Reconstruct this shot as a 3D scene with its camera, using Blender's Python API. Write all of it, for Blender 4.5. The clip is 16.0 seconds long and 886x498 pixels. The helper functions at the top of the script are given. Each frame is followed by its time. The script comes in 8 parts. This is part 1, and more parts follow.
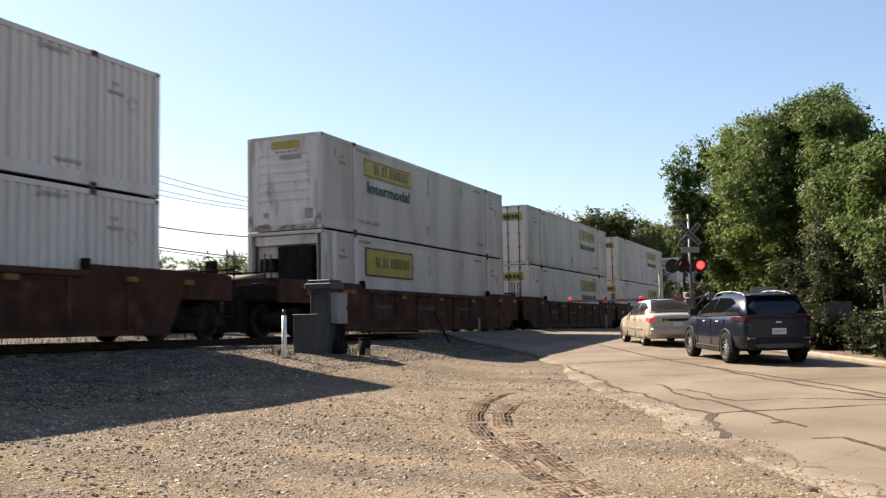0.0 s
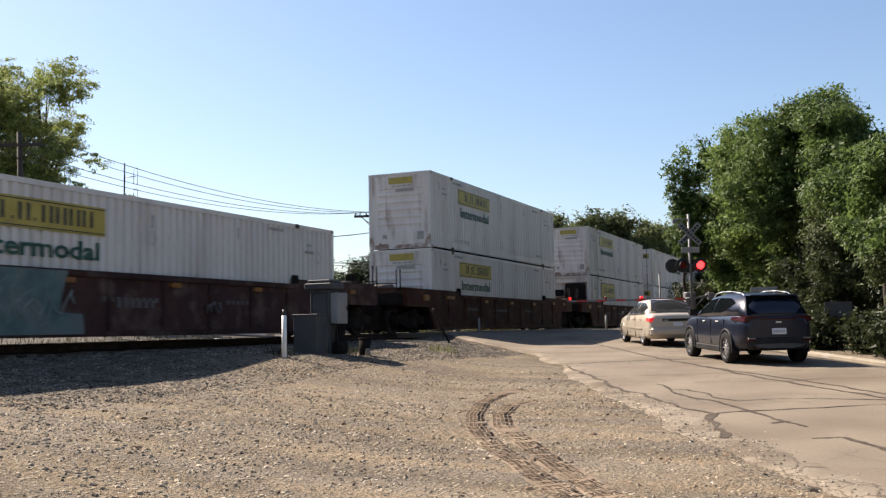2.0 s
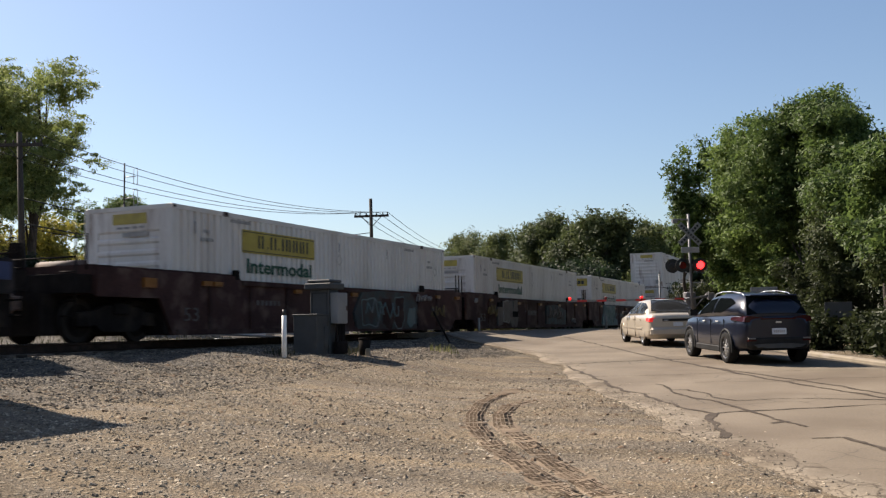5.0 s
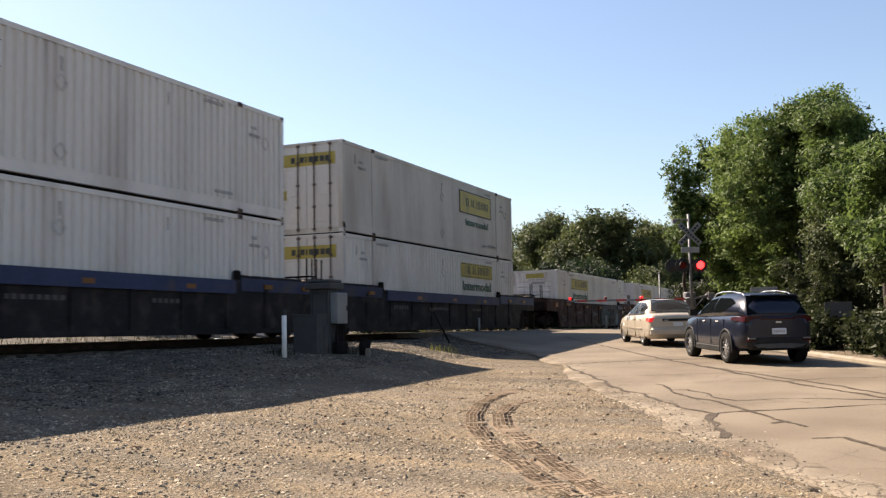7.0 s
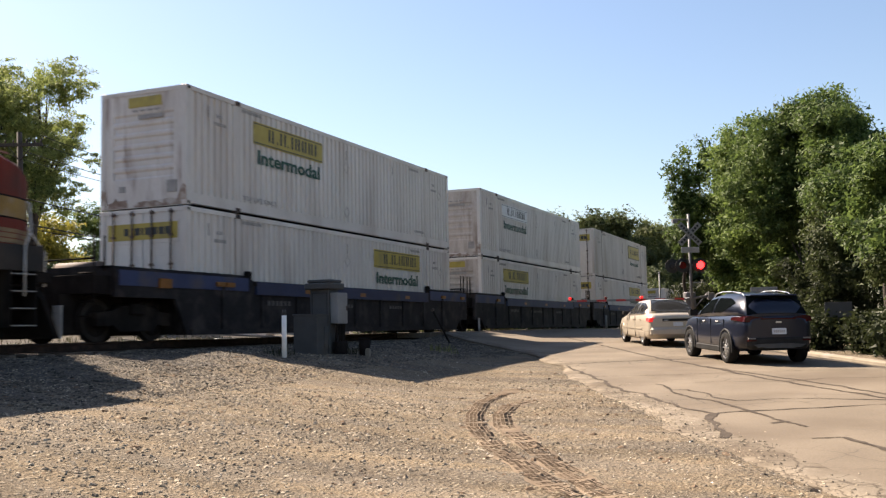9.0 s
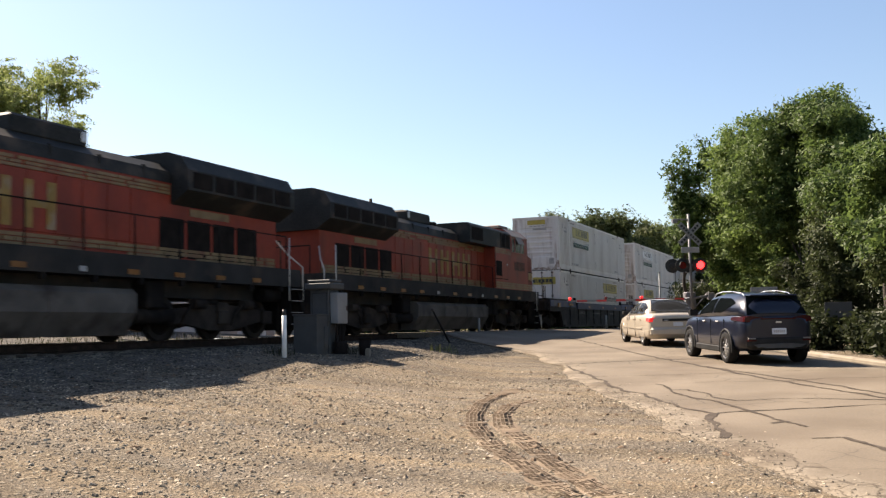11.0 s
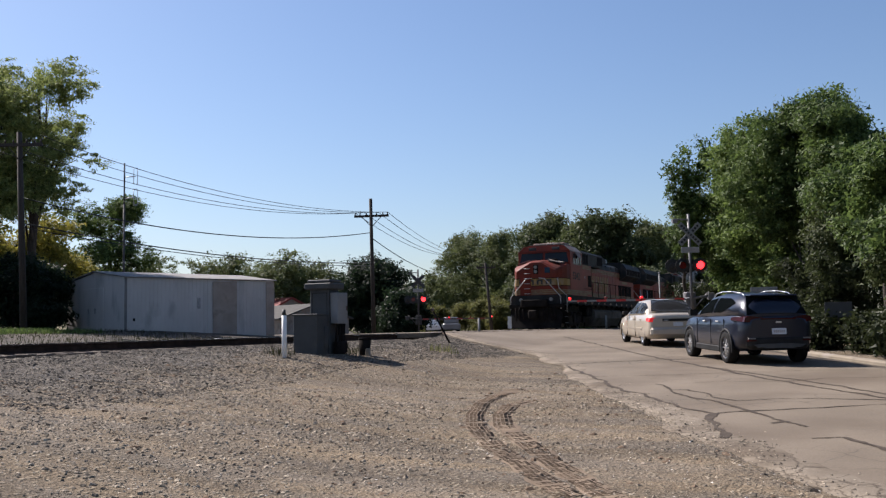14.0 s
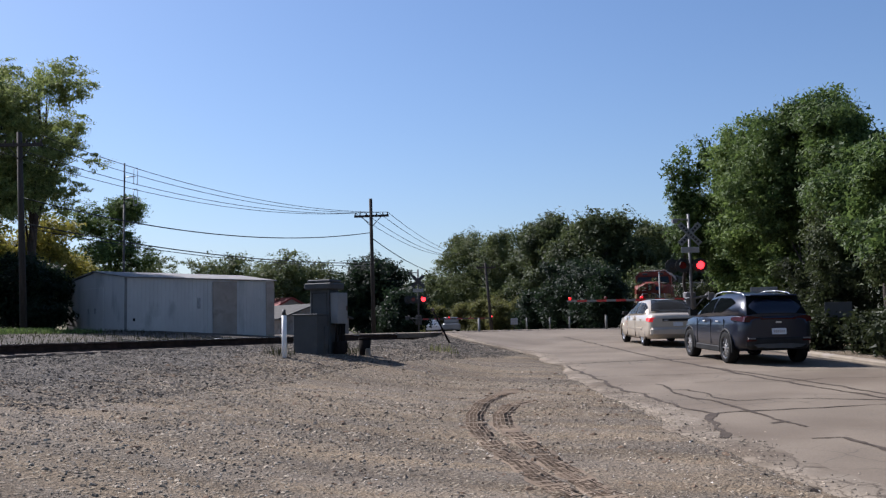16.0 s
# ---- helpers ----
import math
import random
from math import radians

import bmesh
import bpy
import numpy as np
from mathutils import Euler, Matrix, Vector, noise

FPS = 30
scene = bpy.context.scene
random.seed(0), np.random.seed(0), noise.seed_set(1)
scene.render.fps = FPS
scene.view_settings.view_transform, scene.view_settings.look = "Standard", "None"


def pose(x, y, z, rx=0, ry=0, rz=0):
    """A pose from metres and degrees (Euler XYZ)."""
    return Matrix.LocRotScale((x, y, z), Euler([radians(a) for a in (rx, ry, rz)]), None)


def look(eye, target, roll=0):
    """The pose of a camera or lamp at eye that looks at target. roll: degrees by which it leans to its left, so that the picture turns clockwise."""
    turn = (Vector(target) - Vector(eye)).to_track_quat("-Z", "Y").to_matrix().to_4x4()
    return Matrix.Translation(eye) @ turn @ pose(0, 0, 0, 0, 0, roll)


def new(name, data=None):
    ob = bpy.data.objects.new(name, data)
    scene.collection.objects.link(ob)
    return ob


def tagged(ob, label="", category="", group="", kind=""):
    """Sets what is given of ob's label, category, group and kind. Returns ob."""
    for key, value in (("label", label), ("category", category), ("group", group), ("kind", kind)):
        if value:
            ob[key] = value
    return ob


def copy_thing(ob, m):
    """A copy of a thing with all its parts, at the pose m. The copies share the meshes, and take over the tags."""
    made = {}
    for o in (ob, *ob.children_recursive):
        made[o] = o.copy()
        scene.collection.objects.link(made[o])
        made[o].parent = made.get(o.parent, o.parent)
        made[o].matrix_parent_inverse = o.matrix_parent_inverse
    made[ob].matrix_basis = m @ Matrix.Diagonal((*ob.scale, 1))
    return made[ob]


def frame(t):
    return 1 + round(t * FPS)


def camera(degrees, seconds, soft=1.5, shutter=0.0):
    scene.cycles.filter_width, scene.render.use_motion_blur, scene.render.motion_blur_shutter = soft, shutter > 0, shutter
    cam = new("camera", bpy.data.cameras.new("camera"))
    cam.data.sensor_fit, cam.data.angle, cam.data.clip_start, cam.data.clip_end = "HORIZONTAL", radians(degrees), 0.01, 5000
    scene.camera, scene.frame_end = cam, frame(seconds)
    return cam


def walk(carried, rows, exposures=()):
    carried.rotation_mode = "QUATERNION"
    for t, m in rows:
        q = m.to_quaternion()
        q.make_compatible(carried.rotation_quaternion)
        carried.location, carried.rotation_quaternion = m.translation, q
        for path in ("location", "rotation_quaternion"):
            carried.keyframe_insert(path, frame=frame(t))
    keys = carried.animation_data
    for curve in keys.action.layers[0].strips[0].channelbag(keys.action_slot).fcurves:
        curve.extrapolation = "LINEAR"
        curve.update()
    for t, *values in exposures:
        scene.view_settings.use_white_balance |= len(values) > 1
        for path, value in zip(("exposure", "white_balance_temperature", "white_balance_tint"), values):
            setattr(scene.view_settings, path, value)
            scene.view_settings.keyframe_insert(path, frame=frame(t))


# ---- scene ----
# ---- camera ----
EYE = (0.0, 0.0, 1.5)
AIM = (0.9180874, 0.38773576, 0.08231951)
cam = camera(49.1, 16.0, soft=1.3, shutter=0.2)
HOLD = look(EYE, [a + 10 * b for a, b in zip(EYE, AIM)], roll=-1.12)
walk(cam, [(0.0, HOLD), (16.0, HOLD)],
     exposures=[(0.0, 1.7, 6880, 15), (1.5, 1.62, 6620, 15), (2.5, 1.37, 6550, 13), (3.5, 1.21, 6520, 13), (4.2, 1.21, 6540, 13), (6.3, 1.45, 6600, 12),
                (7.0, 1.7, 7000, 15), (9.2, 1.73, 7000, 15), (11.5, 1.66, 6800, 14), (12.5, 1.42, 6450, 14), (13.3, 1.13, 6180, 15), (14.0, 0.99, 5950, 16), (16.0, 0.91, 5560, 16)])

# ---- light ----
SUN_TO = Vector((2.1, 6.9, 6.95)).normalized()
world = bpy.data.worlds.new("sky_world")
scene.world = world
world.use_nodes = True
wn = world.node_tree.nodes
sky = wn.new("ShaderNodeTexSky")
sky.sky_type = "NISHITA"
sky.sun_disc = False
sky.sun_elevation = math.asin(SUN_TO.z)
sky.sun_rotation = math.atan2(SUN_TO.x, SUN_TO.y)
sky.air_density, sky.dust_density, sky.ozone_density = 1.1, 0.8, 3.0
world.node_tree.links.new(sky.outputs[0], wn["Background"].inputs[0])
wn["Background"].inputs[1].default_value = 0.056
sun_data = bpy.data.lights.new("sun", "SUN")
sun_data.energy, sun_data.angle, sun_data.color = 5.0, radians(0.5), (1.0, 0.90, 0.76)
sun = new("sun", sun_data)
sun.matrix_world = look((0, 0, 30), Vector((0, 0, 30)) - SUN_TO)

# ---- plan ----
SPEED = 15.78                      # train, metres a second along +x
TRACK_Y, RAIL_TOP = 15.73, 1.36    # track centre line and rail head
BOX_Z = 1.64                       # floor of the lower containers
ROAD_O = Vector((23.2, 2.72))
ROAD_E = Vector((0.909, 0.418)).normalized()
ROAD_N = Vector((ROAD_E.y, -ROAD_E.x))
EDGE_L, EDGE_R = -3.85, 2.78


def smooth(a, b, t):
    t = min(1.0, max(0.0, (t - a) / (b - a)))
    return t * t * (3 - 2 * t)


def to_road(x, y):
    q = Vector((x, y)) - ROAD_O
    return q.dot(ROAD_E), q.dot(ROAD_N)


def from_road(k, w):
    q = ROAD_O + ROAD_E * k + ROAD_N * w
    return q.x, q.y


def road_z(k):
    up = 0.57 + 0.031 * k
    top = 1.345
    z = top - 0.06 * math.log1p(math.exp(min(50.0, (top - up) / 0.06)))
    z = top if up > top + 1 else z
    return max(z, -0.6) - 0.4 * smooth(36, 85, k)


def ground_z(x, y):
    k, w = to_road(x, y)
    z = road_z(k)
    base = z + max(0.0, 0.41 - z) * smooth(3.8, 7.0, y) * smooth(-5.0, -8.5, w)
    rise = min(1.0, max(0.0, (y - 6.0) / 7.8))
    bank = base + (1.10 - base) * (0.55 * rise + 0.45 * rise ** 3)
    yard = base + (1.15 - base) * smooth(6.0, 13.4, y)
    yard += (bank - yard) * smooth(17.5, 13.8, x)
    side = smooth(-4.4, -7.5, w) if w < 0 else smooth(6, 14, w)
    z = z + (yard - z) * side
    if y > 18:
        far = 0.8 + 0.35 * smooth(-7, -12, w) * smooth(60, 50, x) + 0.6 * smooth(-12, -22, w) * smooth(20, 36, y)
        z = z + (far - z) * smooth(18, 21, y) * side
    return z


# ---- materials ----
def nodes_of(name):
    m = bpy.data.materials.new(name)
    m.use_nodes = True
    return m, m.node_tree.nodes, m.node_tree.links, m.node_tree.nodes["Principled BSDF"]


def surf(name, dark, light, scale=3.0, rough=0.7, metal=0.0, fine=60.0, bump=0.15, spec=0.4,
         blotch=None, blotch_at=(0.55, 0.7), blotch_scale=1.2, vary=0.0, island=0.0, stretch=(1, 1, 1), coat=0.0, depth=0.01):
    """Two-scale mottled surface with relief; blotch: colour of stains; vary: change from object to object."""
    m, n, l, bsdf = nodes_of(name)
    tc = n.new("ShaderNodeTexCoord")
    mp = n.new("ShaderNodeMapping")
    mp.inputs["Scale"].default_value = stretch
    l.new(tc.outputs["Object"], mp.inputs[0])
    big = n.new("ShaderNodeTexNoise")
    big.inputs["Scale"].default_value, big.inputs["Detail"].default_value = scale, 6
    l.new(mp.outputs[0], big.inputs["Vector"])
    small = n.new("ShaderNodeTexNoise")
    small.inputs["Scale"].default_value, small.inputs["Detail"].default_value = fine, 3
    l.new(mp.outputs[0], small.inputs["Vector"])
    both = n.new("ShaderNodeMath")
    both.operation = "MULTIPLY_ADD"
    both.inputs[1].default_value = 0.4
    l.new(small.outputs["Fac"], both.inputs[0])
    half = n.new("ShaderNodeMath")
    half.operation = "MULTIPLY"
    half.inputs[1].default_value = 0.6
    l.new(big.outputs["Fac"], half.inputs[0])
    l.new(half.outputs[0], both.inputs[2])
    ramp = n.new("ShaderNodeValToRGB")
    ramp.color_ramp.elements[0].position, ramp.color_ramp.elements[1].position = 0.36, 0.64
    ramp.color_ramp.elements[0].color, ramp.color_ramp.elements[1].color = (*dark, 1), (*light, 1)
    l.new(both.outputs[0], ramp.inputs[0])
    col = ramp.outputs[0]
    if blotch:
        st = n.new("ShaderNodeTexNoise")
        st.inputs["Scale"].default_value, st.inputs["Detail"].default_value = blotch_scale, 8
        l.new(mp.outputs[0], st.inputs["Vector"])
        rr = n.new("ShaderNodeMapRange")
        rr.inputs[1].default_value, rr.inputs[2].default_value = blotch_at
        l.new(st.outputs["Fac"], rr.inputs[0])
        mix = n.new("ShaderNodeMix")
        mix.data_type = "RGBA"
        l.new(rr.outputs[0], mix.inputs["Factor"])
        l.new(col, mix.inputs["A"])
        mix.inputs["B"].default_value = (*blotch, 1)
        col = mix.outputs["Result"]
    if vary or island:
        hs = n.new("ShaderNodeHueSaturation")
        mr = n.new("ShaderNodeMapRange")
        amount = vary or island
        mr.inputs[3].default_value, mr.inputs[4].default_value = 1 - amount, 1 + amount
        if vary:
            l.new(n.new("ShaderNodeObjectInfo").outputs["Random"], mr.inputs[0])
        else:
            l.new(n.new("ShaderNodeNewGeometry").outputs["Random Per Island"], mr.inputs[0])
        l.new(mr.outputs[0], hs.inputs["Value"])
        l.new(col, hs.inputs["Color"])
        col = hs.outputs[0]
    l.new(col, bsdf.inputs["Base Color"])
    bsdf.inputs["Roughness"].default_value, bsdf.inputs["Metallic"].default_value = rough, metal
    bsdf.inputs["Specular IOR Level"].default_value = spec
    bsdf.inputs["Coat Weight"].default_value = coat
    if bump:
        b = n.new("ShaderNodeBump")
        b.inputs["Strength"].default_value, b.inputs["Distance"].default_value = bump, depth
        l.new(both.outputs[0], b.inputs["Height"])
        l.new(b.outputs[0], bsdf.inputs["Normal"])
    return m


def glow(name, colour, power):
    m, n, l, bsdf = nodes_of(name)
    bsdf.inputs["Base Color"].default_value = (*colour, 1)
    bsdf.inputs["Emission Color"].default_value = (*colour, 1)
    bsdf.inputs["Emission Strength"].default_value = power
    return m


def dark_glass(name, colour=(0.02, 0.025, 0.03)):
    m, n, l, bsdf = nodes_of(name)
    bsdf.inputs["Base Color"].default_value = (*colour, 1)
    bsdf.inputs["Roughness"].default_value = 0.1
    bsdf.inputs["Specular IOR Level"].default_value = 0.14
    return m


def leaf_mat(name, dark, light):
    m, n, l, bsdf = nodes_of(name)
    geo = n.new("ShaderNodeNewGeometry")
    tc = n.new("ShaderNodeTexCoord")
    nz = n.new("ShaderNodeTexNoise")
    nz.inputs["Scale"].default_value = 0.5
    l.new(tc.outputs["Object"], nz.inputs["Vector"])
    add = n.new("ShaderNodeMath")
    add.operation = "MULTIPLY_ADD"
    add.inputs[1].default_value = 0.45
    l.new(geo.outputs["Random Per Island"], add.inputs[0])
    half = n.new("ShaderNodeMath")
    half.operation = "MULTIPLY"
    half.inputs[1].default_value = 0.55
    l.new(nz.outputs["Fac"], half.inputs[0])
    l.new(half.outputs[0], add.inputs[2])
    ramp = n.new("ShaderNodeValToRGB")
    ramp.color_ramp.elements[0].position, ramp.color_ramp.elements[1].position = 0.25, 0.8
    ramp.color_ramp.elements[0].color, ramp.color_ramp.elements[1].color = (*dark, 1), (*light, 1)
    l.new(add.outputs[0], ramp.inputs[0])
    l.new(ramp.outputs[0], bsdf.inputs["Base Color"])
    bsdf.inputs["Roughness"].default_value = 0.6
    bsdf.inputs["Specular IOR Level"].default_value = 0.2
    tl = n.new("ShaderNodeBsdfTranslucent")
    l.new(ramp.outputs[0], tl.inputs["Color"])
    ms = n.new("ShaderNodeMixShader")
    ms.inputs[0].default_value = 0.4
    l.new(bsdf.outputs[0], ms.inputs[1])
    l.new(tl.outputs[0], ms.inputs[2])
    l.new(ms.outputs[0], n["Material Output"].inputs[0])
    return m


M = {}
def pebbles(name, mortar, dark, light, pale):
    """Packed dirt set with small stones: two sizes of cells, dusty patches."""
    m, n, l, bsdf = nodes_of(name)
    tc = n.new("ShaderNodeTexCoord")
    col, height = None, None
    for scale, lo in ((16.0, 0.5), (38.0, 0.55)):
        v = n.new("ShaderNodeTexVoronoi")
        v.inputs["Scale"].default_value = scale
        l.new(tc.outputs["Object"], v.inputs["Vector"])
        g = n.new("ShaderNodeSeparateColor")
        l.new(v.outputs["Color"], g.inputs[0])
        keep = n.new("ShaderNodeMapRange")
        keep.inputs[1].default_value, keep.inputs[2].default_value = lo - 0.1, lo + 0.1
        l.new(g.outputs[0], keep.inputs[0])
        dome = n.new("ShaderNodeMapRange")
        dome.inputs[1].default_value, dome.inputs[2].default_value, dome.inputs[3].default_value, dome.inputs[4].default_value = 0.15, 0.55, 1, 0
        l.new(v.outputs["Distance"], dome.inputs[0])
        fac = n.new("ShaderNodeMath")
        fac.operation = "MULTIPLY"
        l.new(keep.outputs[0], fac.inputs[0])
        l.new(dome.outputs[0], fac.inputs[1])
        tone = n.new("ShaderNodeMix")
        tone.data_type = "RGBA"
        l.new(g.outputs[1], tone.inputs["Factor"])
        tone.inputs["A"].default_value, tone.inputs["B"].default_value = (*dark, 1), (*light, 1)
        mix = n.new("ShaderNodeMix")
        mix.data_type = "RGBA"
        l.new(fac.outputs[0], mix.inputs["Factor"])
        if col is None:
            lay = n.new("ShaderNodeMapping")
            lay.inputs["Rotation"].default_value = (0, 0, radians(-23))
            lay.inputs["Scale"].default_value = (2.2, 0.45, 1)
            l.new(tc.outputs["Object"], lay.inputs[0])
            soil = n.new("ShaderNodeTexNoise")
            soil.inputs["Scale"].default_value, soil.inputs["Detail"].default_value = 0.5, 9
            l.new(lay.outputs[0], soil.inputs["Vector"])
            ramp = n.new("ShaderNodeValToRGB")
            ramp.color_ramp.elements[0].position, ramp.color_ramp.elements[1].position = 0.38, 0.64
            ramp.color_ramp.elements[0].color, ramp.color_ramp.elements[1].color = (*mortar, 1), (*pale, 1)
            l.new(soil.outputs["Fac"], ramp.inputs[0])
            l.new(ramp.outputs[0], mix.inputs["A"])
            grain = n.new("ShaderNodeTexNoise")
            grain.inputs["Scale"].default_value, grain.inputs["Detail"].default_value = 45, 8
            l.new(tc.outputs["Object"], grain.inputs["Vector"])
            grit = n.new("ShaderNodeMapRange")
            grit.inputs[1].default_value, grit.inputs[2].default_value, grit.inputs[3].default_value, grit.inputs[4].default_value = 0.36, 0.64, 0.62, 1.36
            l.new(grain.outputs["Fac"], grit.inputs[0])
            height = n.new("ShaderNodeMath")
            height.operation = "MULTIPLY_ADD"
            height.inputs[1].default_value = 0.9
            l.new(fac.outputs[0], height.inputs[0])
            l.new(grain.outputs["Fac"], height.inputs[2])
        else:
            l.new(col, mix.inputs["A"])
            more = n.new("ShaderNodeMath")
            more.operation = "MULTIPLY_ADD"
            more.inputs[1].default_value = 0.5
            l.new(fac.outputs[0], more.inputs[0])
            l.new(height.outputs[0], more.inputs[2])
            height = more
        l.new(tone.outputs["Result"], mix.inputs["B"])
        col = mix.outputs["Result"]
    # grey gravelly stretches and broad dusty ones
    drift = n.new("ShaderNodeTexNoise")
    drift.inputs["Scale"].default_value, drift.inputs["Detail"].default_value = 0.9, 7
    l.new(lay.outputs[0], drift.inputs["Vector"])
    tint = n.new("ShaderNodeMapRange")
    tint.inputs[1].default_value, tint.inputs[2].default_value, tint.inputs[3].default_value, tint.inputs[4].default_value = 0.4, 0.62, 0.0, 0.75
    l.new(drift.outputs["Fac"], tint.inputs[0])
    grey = n.new("ShaderNodeHueSaturation")
    grey.inputs["Saturation"].default_value, grey.inputs["Value"].default_value = 0.68, 0.82
    l.new(col, grey.inputs["Color"])
    l.new(tint.outputs[0], grey.inputs["Fac"])
    gritty = n.new("ShaderNodeHueSaturation")
    l.new(grey.outputs[0], gritty.inputs["Color"])
    l.new(grit.outputs[0], gritty.inputs["Value"])
    # grey ballast along the track, darkened further to deepen the train's shade there
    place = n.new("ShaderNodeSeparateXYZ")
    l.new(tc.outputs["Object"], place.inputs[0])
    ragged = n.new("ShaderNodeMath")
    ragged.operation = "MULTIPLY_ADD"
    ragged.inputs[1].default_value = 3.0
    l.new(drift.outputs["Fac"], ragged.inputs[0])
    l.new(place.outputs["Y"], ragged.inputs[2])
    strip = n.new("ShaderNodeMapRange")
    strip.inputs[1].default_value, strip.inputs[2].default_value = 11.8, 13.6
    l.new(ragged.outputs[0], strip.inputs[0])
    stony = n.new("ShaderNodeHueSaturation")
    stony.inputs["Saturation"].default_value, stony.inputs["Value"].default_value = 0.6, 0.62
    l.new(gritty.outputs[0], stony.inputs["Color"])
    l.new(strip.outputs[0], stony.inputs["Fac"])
    l.new(stony.outputs[0], bsdf.inputs["Base Color"])
    bsdf.inputs["Roughness"].default_value, bsdf.inputs["Specular IOR Level"].default_value = 0.95, 0.1
    lumps = n.new("ShaderNodeTexNoise")
    lumps.inputs["Scale"].default_value, lumps.inputs["Detail"].default_value, lumps.inputs["Roughness"].default_value = 7, 5, 0.6
    l.new(tc.outputs["Object"], lumps.inputs["Vector"])
    rise = n.new("ShaderNodeMath")
    rise.operation = "MULTIPLY_ADD"
    rise.inputs[1].default_value = 2.2
    l.new(lumps.outputs["Fac"], rise.inputs[0])
    l.new(height.outputs[0], rise.inputs[2])
    b = n.new("ShaderNodeBump")
    b.inputs["Strength"].default_value, b.inputs["Distance"].default_value = 0.9, 0.022
    l.new(rise.outputs[0], b.inputs["Height"])
    l.new(b.outputs[0], bsdf.inputs["Normal"])
    return m


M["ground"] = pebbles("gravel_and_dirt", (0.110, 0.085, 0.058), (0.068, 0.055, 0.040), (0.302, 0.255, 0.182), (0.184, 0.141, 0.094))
M["post_grey"] = surf("weathered_post", (0.15, 0.145, 0.135), (0.23, 0.222, 0.205), scale=4, rough=0.7, blotch=(0.12, 0.11, 0.10))
M["barn_red"] = surf("faded_red_roof", (0.22, 0.04, 0.035), (0.30, 0.06, 0.05), scale=3, rough=0.7)
M["pale_stone"] = surf("pale_stone", (0.34, 0.31, 0.27), (0.55, 0.51, 0.45), scale=2.0, fine=30, rough=0.8, bump=0.2, island=0.3, spec=0.3)
M["faint_print"] = surf("faint_stencil", (0.05, 0.043, 0.04), (0.10, 0.09, 0.085), scale=5, rough=0.7, bump=0.02)
M["packed"] = surf("packed_dirt", (0.11, 0.077, 0.052), (0.175, 0.125, 0.086), scale=3, fine=40, rough=0.95, bump=0.3, spec=0.1)
M["stone"] = surf("grey_stone", (0.080, 0.065, 0.048), (0.34, 0.284, 0.21), scale=2.0, fine=30, rough=0.9, bump=0.3, island=0.6, spec=0.2)
M["ballast"] = surf("ballast_stone", (0.034, 0.029, 0.023), (0.155, 0.131, 0.102), scale=2.0, fine=30, rough=0.9, bump=0.3, island=0.78, spec=0.2)
M["road"] = surf("worn_road_concrete", (0.116, 0.093, 0.068), (0.178, 0.145, 0.107), scale=0.5, fine=45, rough=0.85, bump=0.25, spec=0.25,
                 blotch=(0.098, 0.074, 0.052), blotch_at=(0.46, 0.74), blotch_scale=0.45, stretch=(1, 1, 1))


def crazed(m, scale, width, dark, patch):
    """Adds a net of fine dark cracks, here and there, to a mottled material."""
    n, l = m.node_tree.nodes, m.node_tree.links
    bsdf = n["Principled BSDF"]
    col = bsdf.inputs["Base Color"].links[0].from_socket
    tc = n.new("ShaderNodeTexCoord")
    warp = n.new("ShaderNodeTexNoise")
    warp.inputs["Scale"].default_value, warp.inputs["Detail"].default_value = 2.5, 4
    l.new(tc.outputs["Object"], warp.inputs["Vector"])
    move = n.new("ShaderNodeMix")
    move.data_type = "RGBA"
    move.blend_type = "ADD"
    move.inputs["Factor"].default_value = 0.35
    l.new(tc.outputs["Object"], move.inputs["A"])
    l.new(warp.outputs["Color"], move.inputs["B"])
    v = n.new("ShaderNodeTexVoronoi")
    v.feature = "DISTANCE_TO_EDGE"
    v.inputs["Scale"].default_value = scale
    l.new(move.outputs["Result"], v.inputs["Vector"])
    line = n.new("ShaderNodeMapRange")
    line.inputs[1].default_value, line.inputs[2].default_value, line.inputs[3].default_value, line.inputs[4].default_value = 0.0, width, 1.0, 0.0
    l.new(v.outputs["Distance"], line.inputs[0])
    where = n.new("ShaderNodeTexNoise")
    where.inputs["Scale"].default_value, where.inputs["Detail"].default_value = 0.35, 3
    l.new(tc.outputs["Object"], where.inputs["Vector"])
    spot = n.new("ShaderNodeMapRange")
    spot.inputs[1].default_value, spot.inputs[2].default_value = patch
    l.new(where.outputs["Fac"], spot.inputs[0])
    both = n.new("ShaderNodeMath")
    both.operation = "MULTIPLY"
    l.new(line.outputs[0], both.inputs[0])
    l.new(spot.outputs[0], both.inputs[1])
    mix = n.new("ShaderNodeMix")
    mix.data_type = "RGBA"
    l.new(both.outputs[0], mix.inputs["Factor"])
    l.new(col, mix.inputs["A"])
    mix.inputs["B"].default_value = (*dark, 1)
    l.new(mix.outputs["Result"], bsdf.inputs["Base Color"])


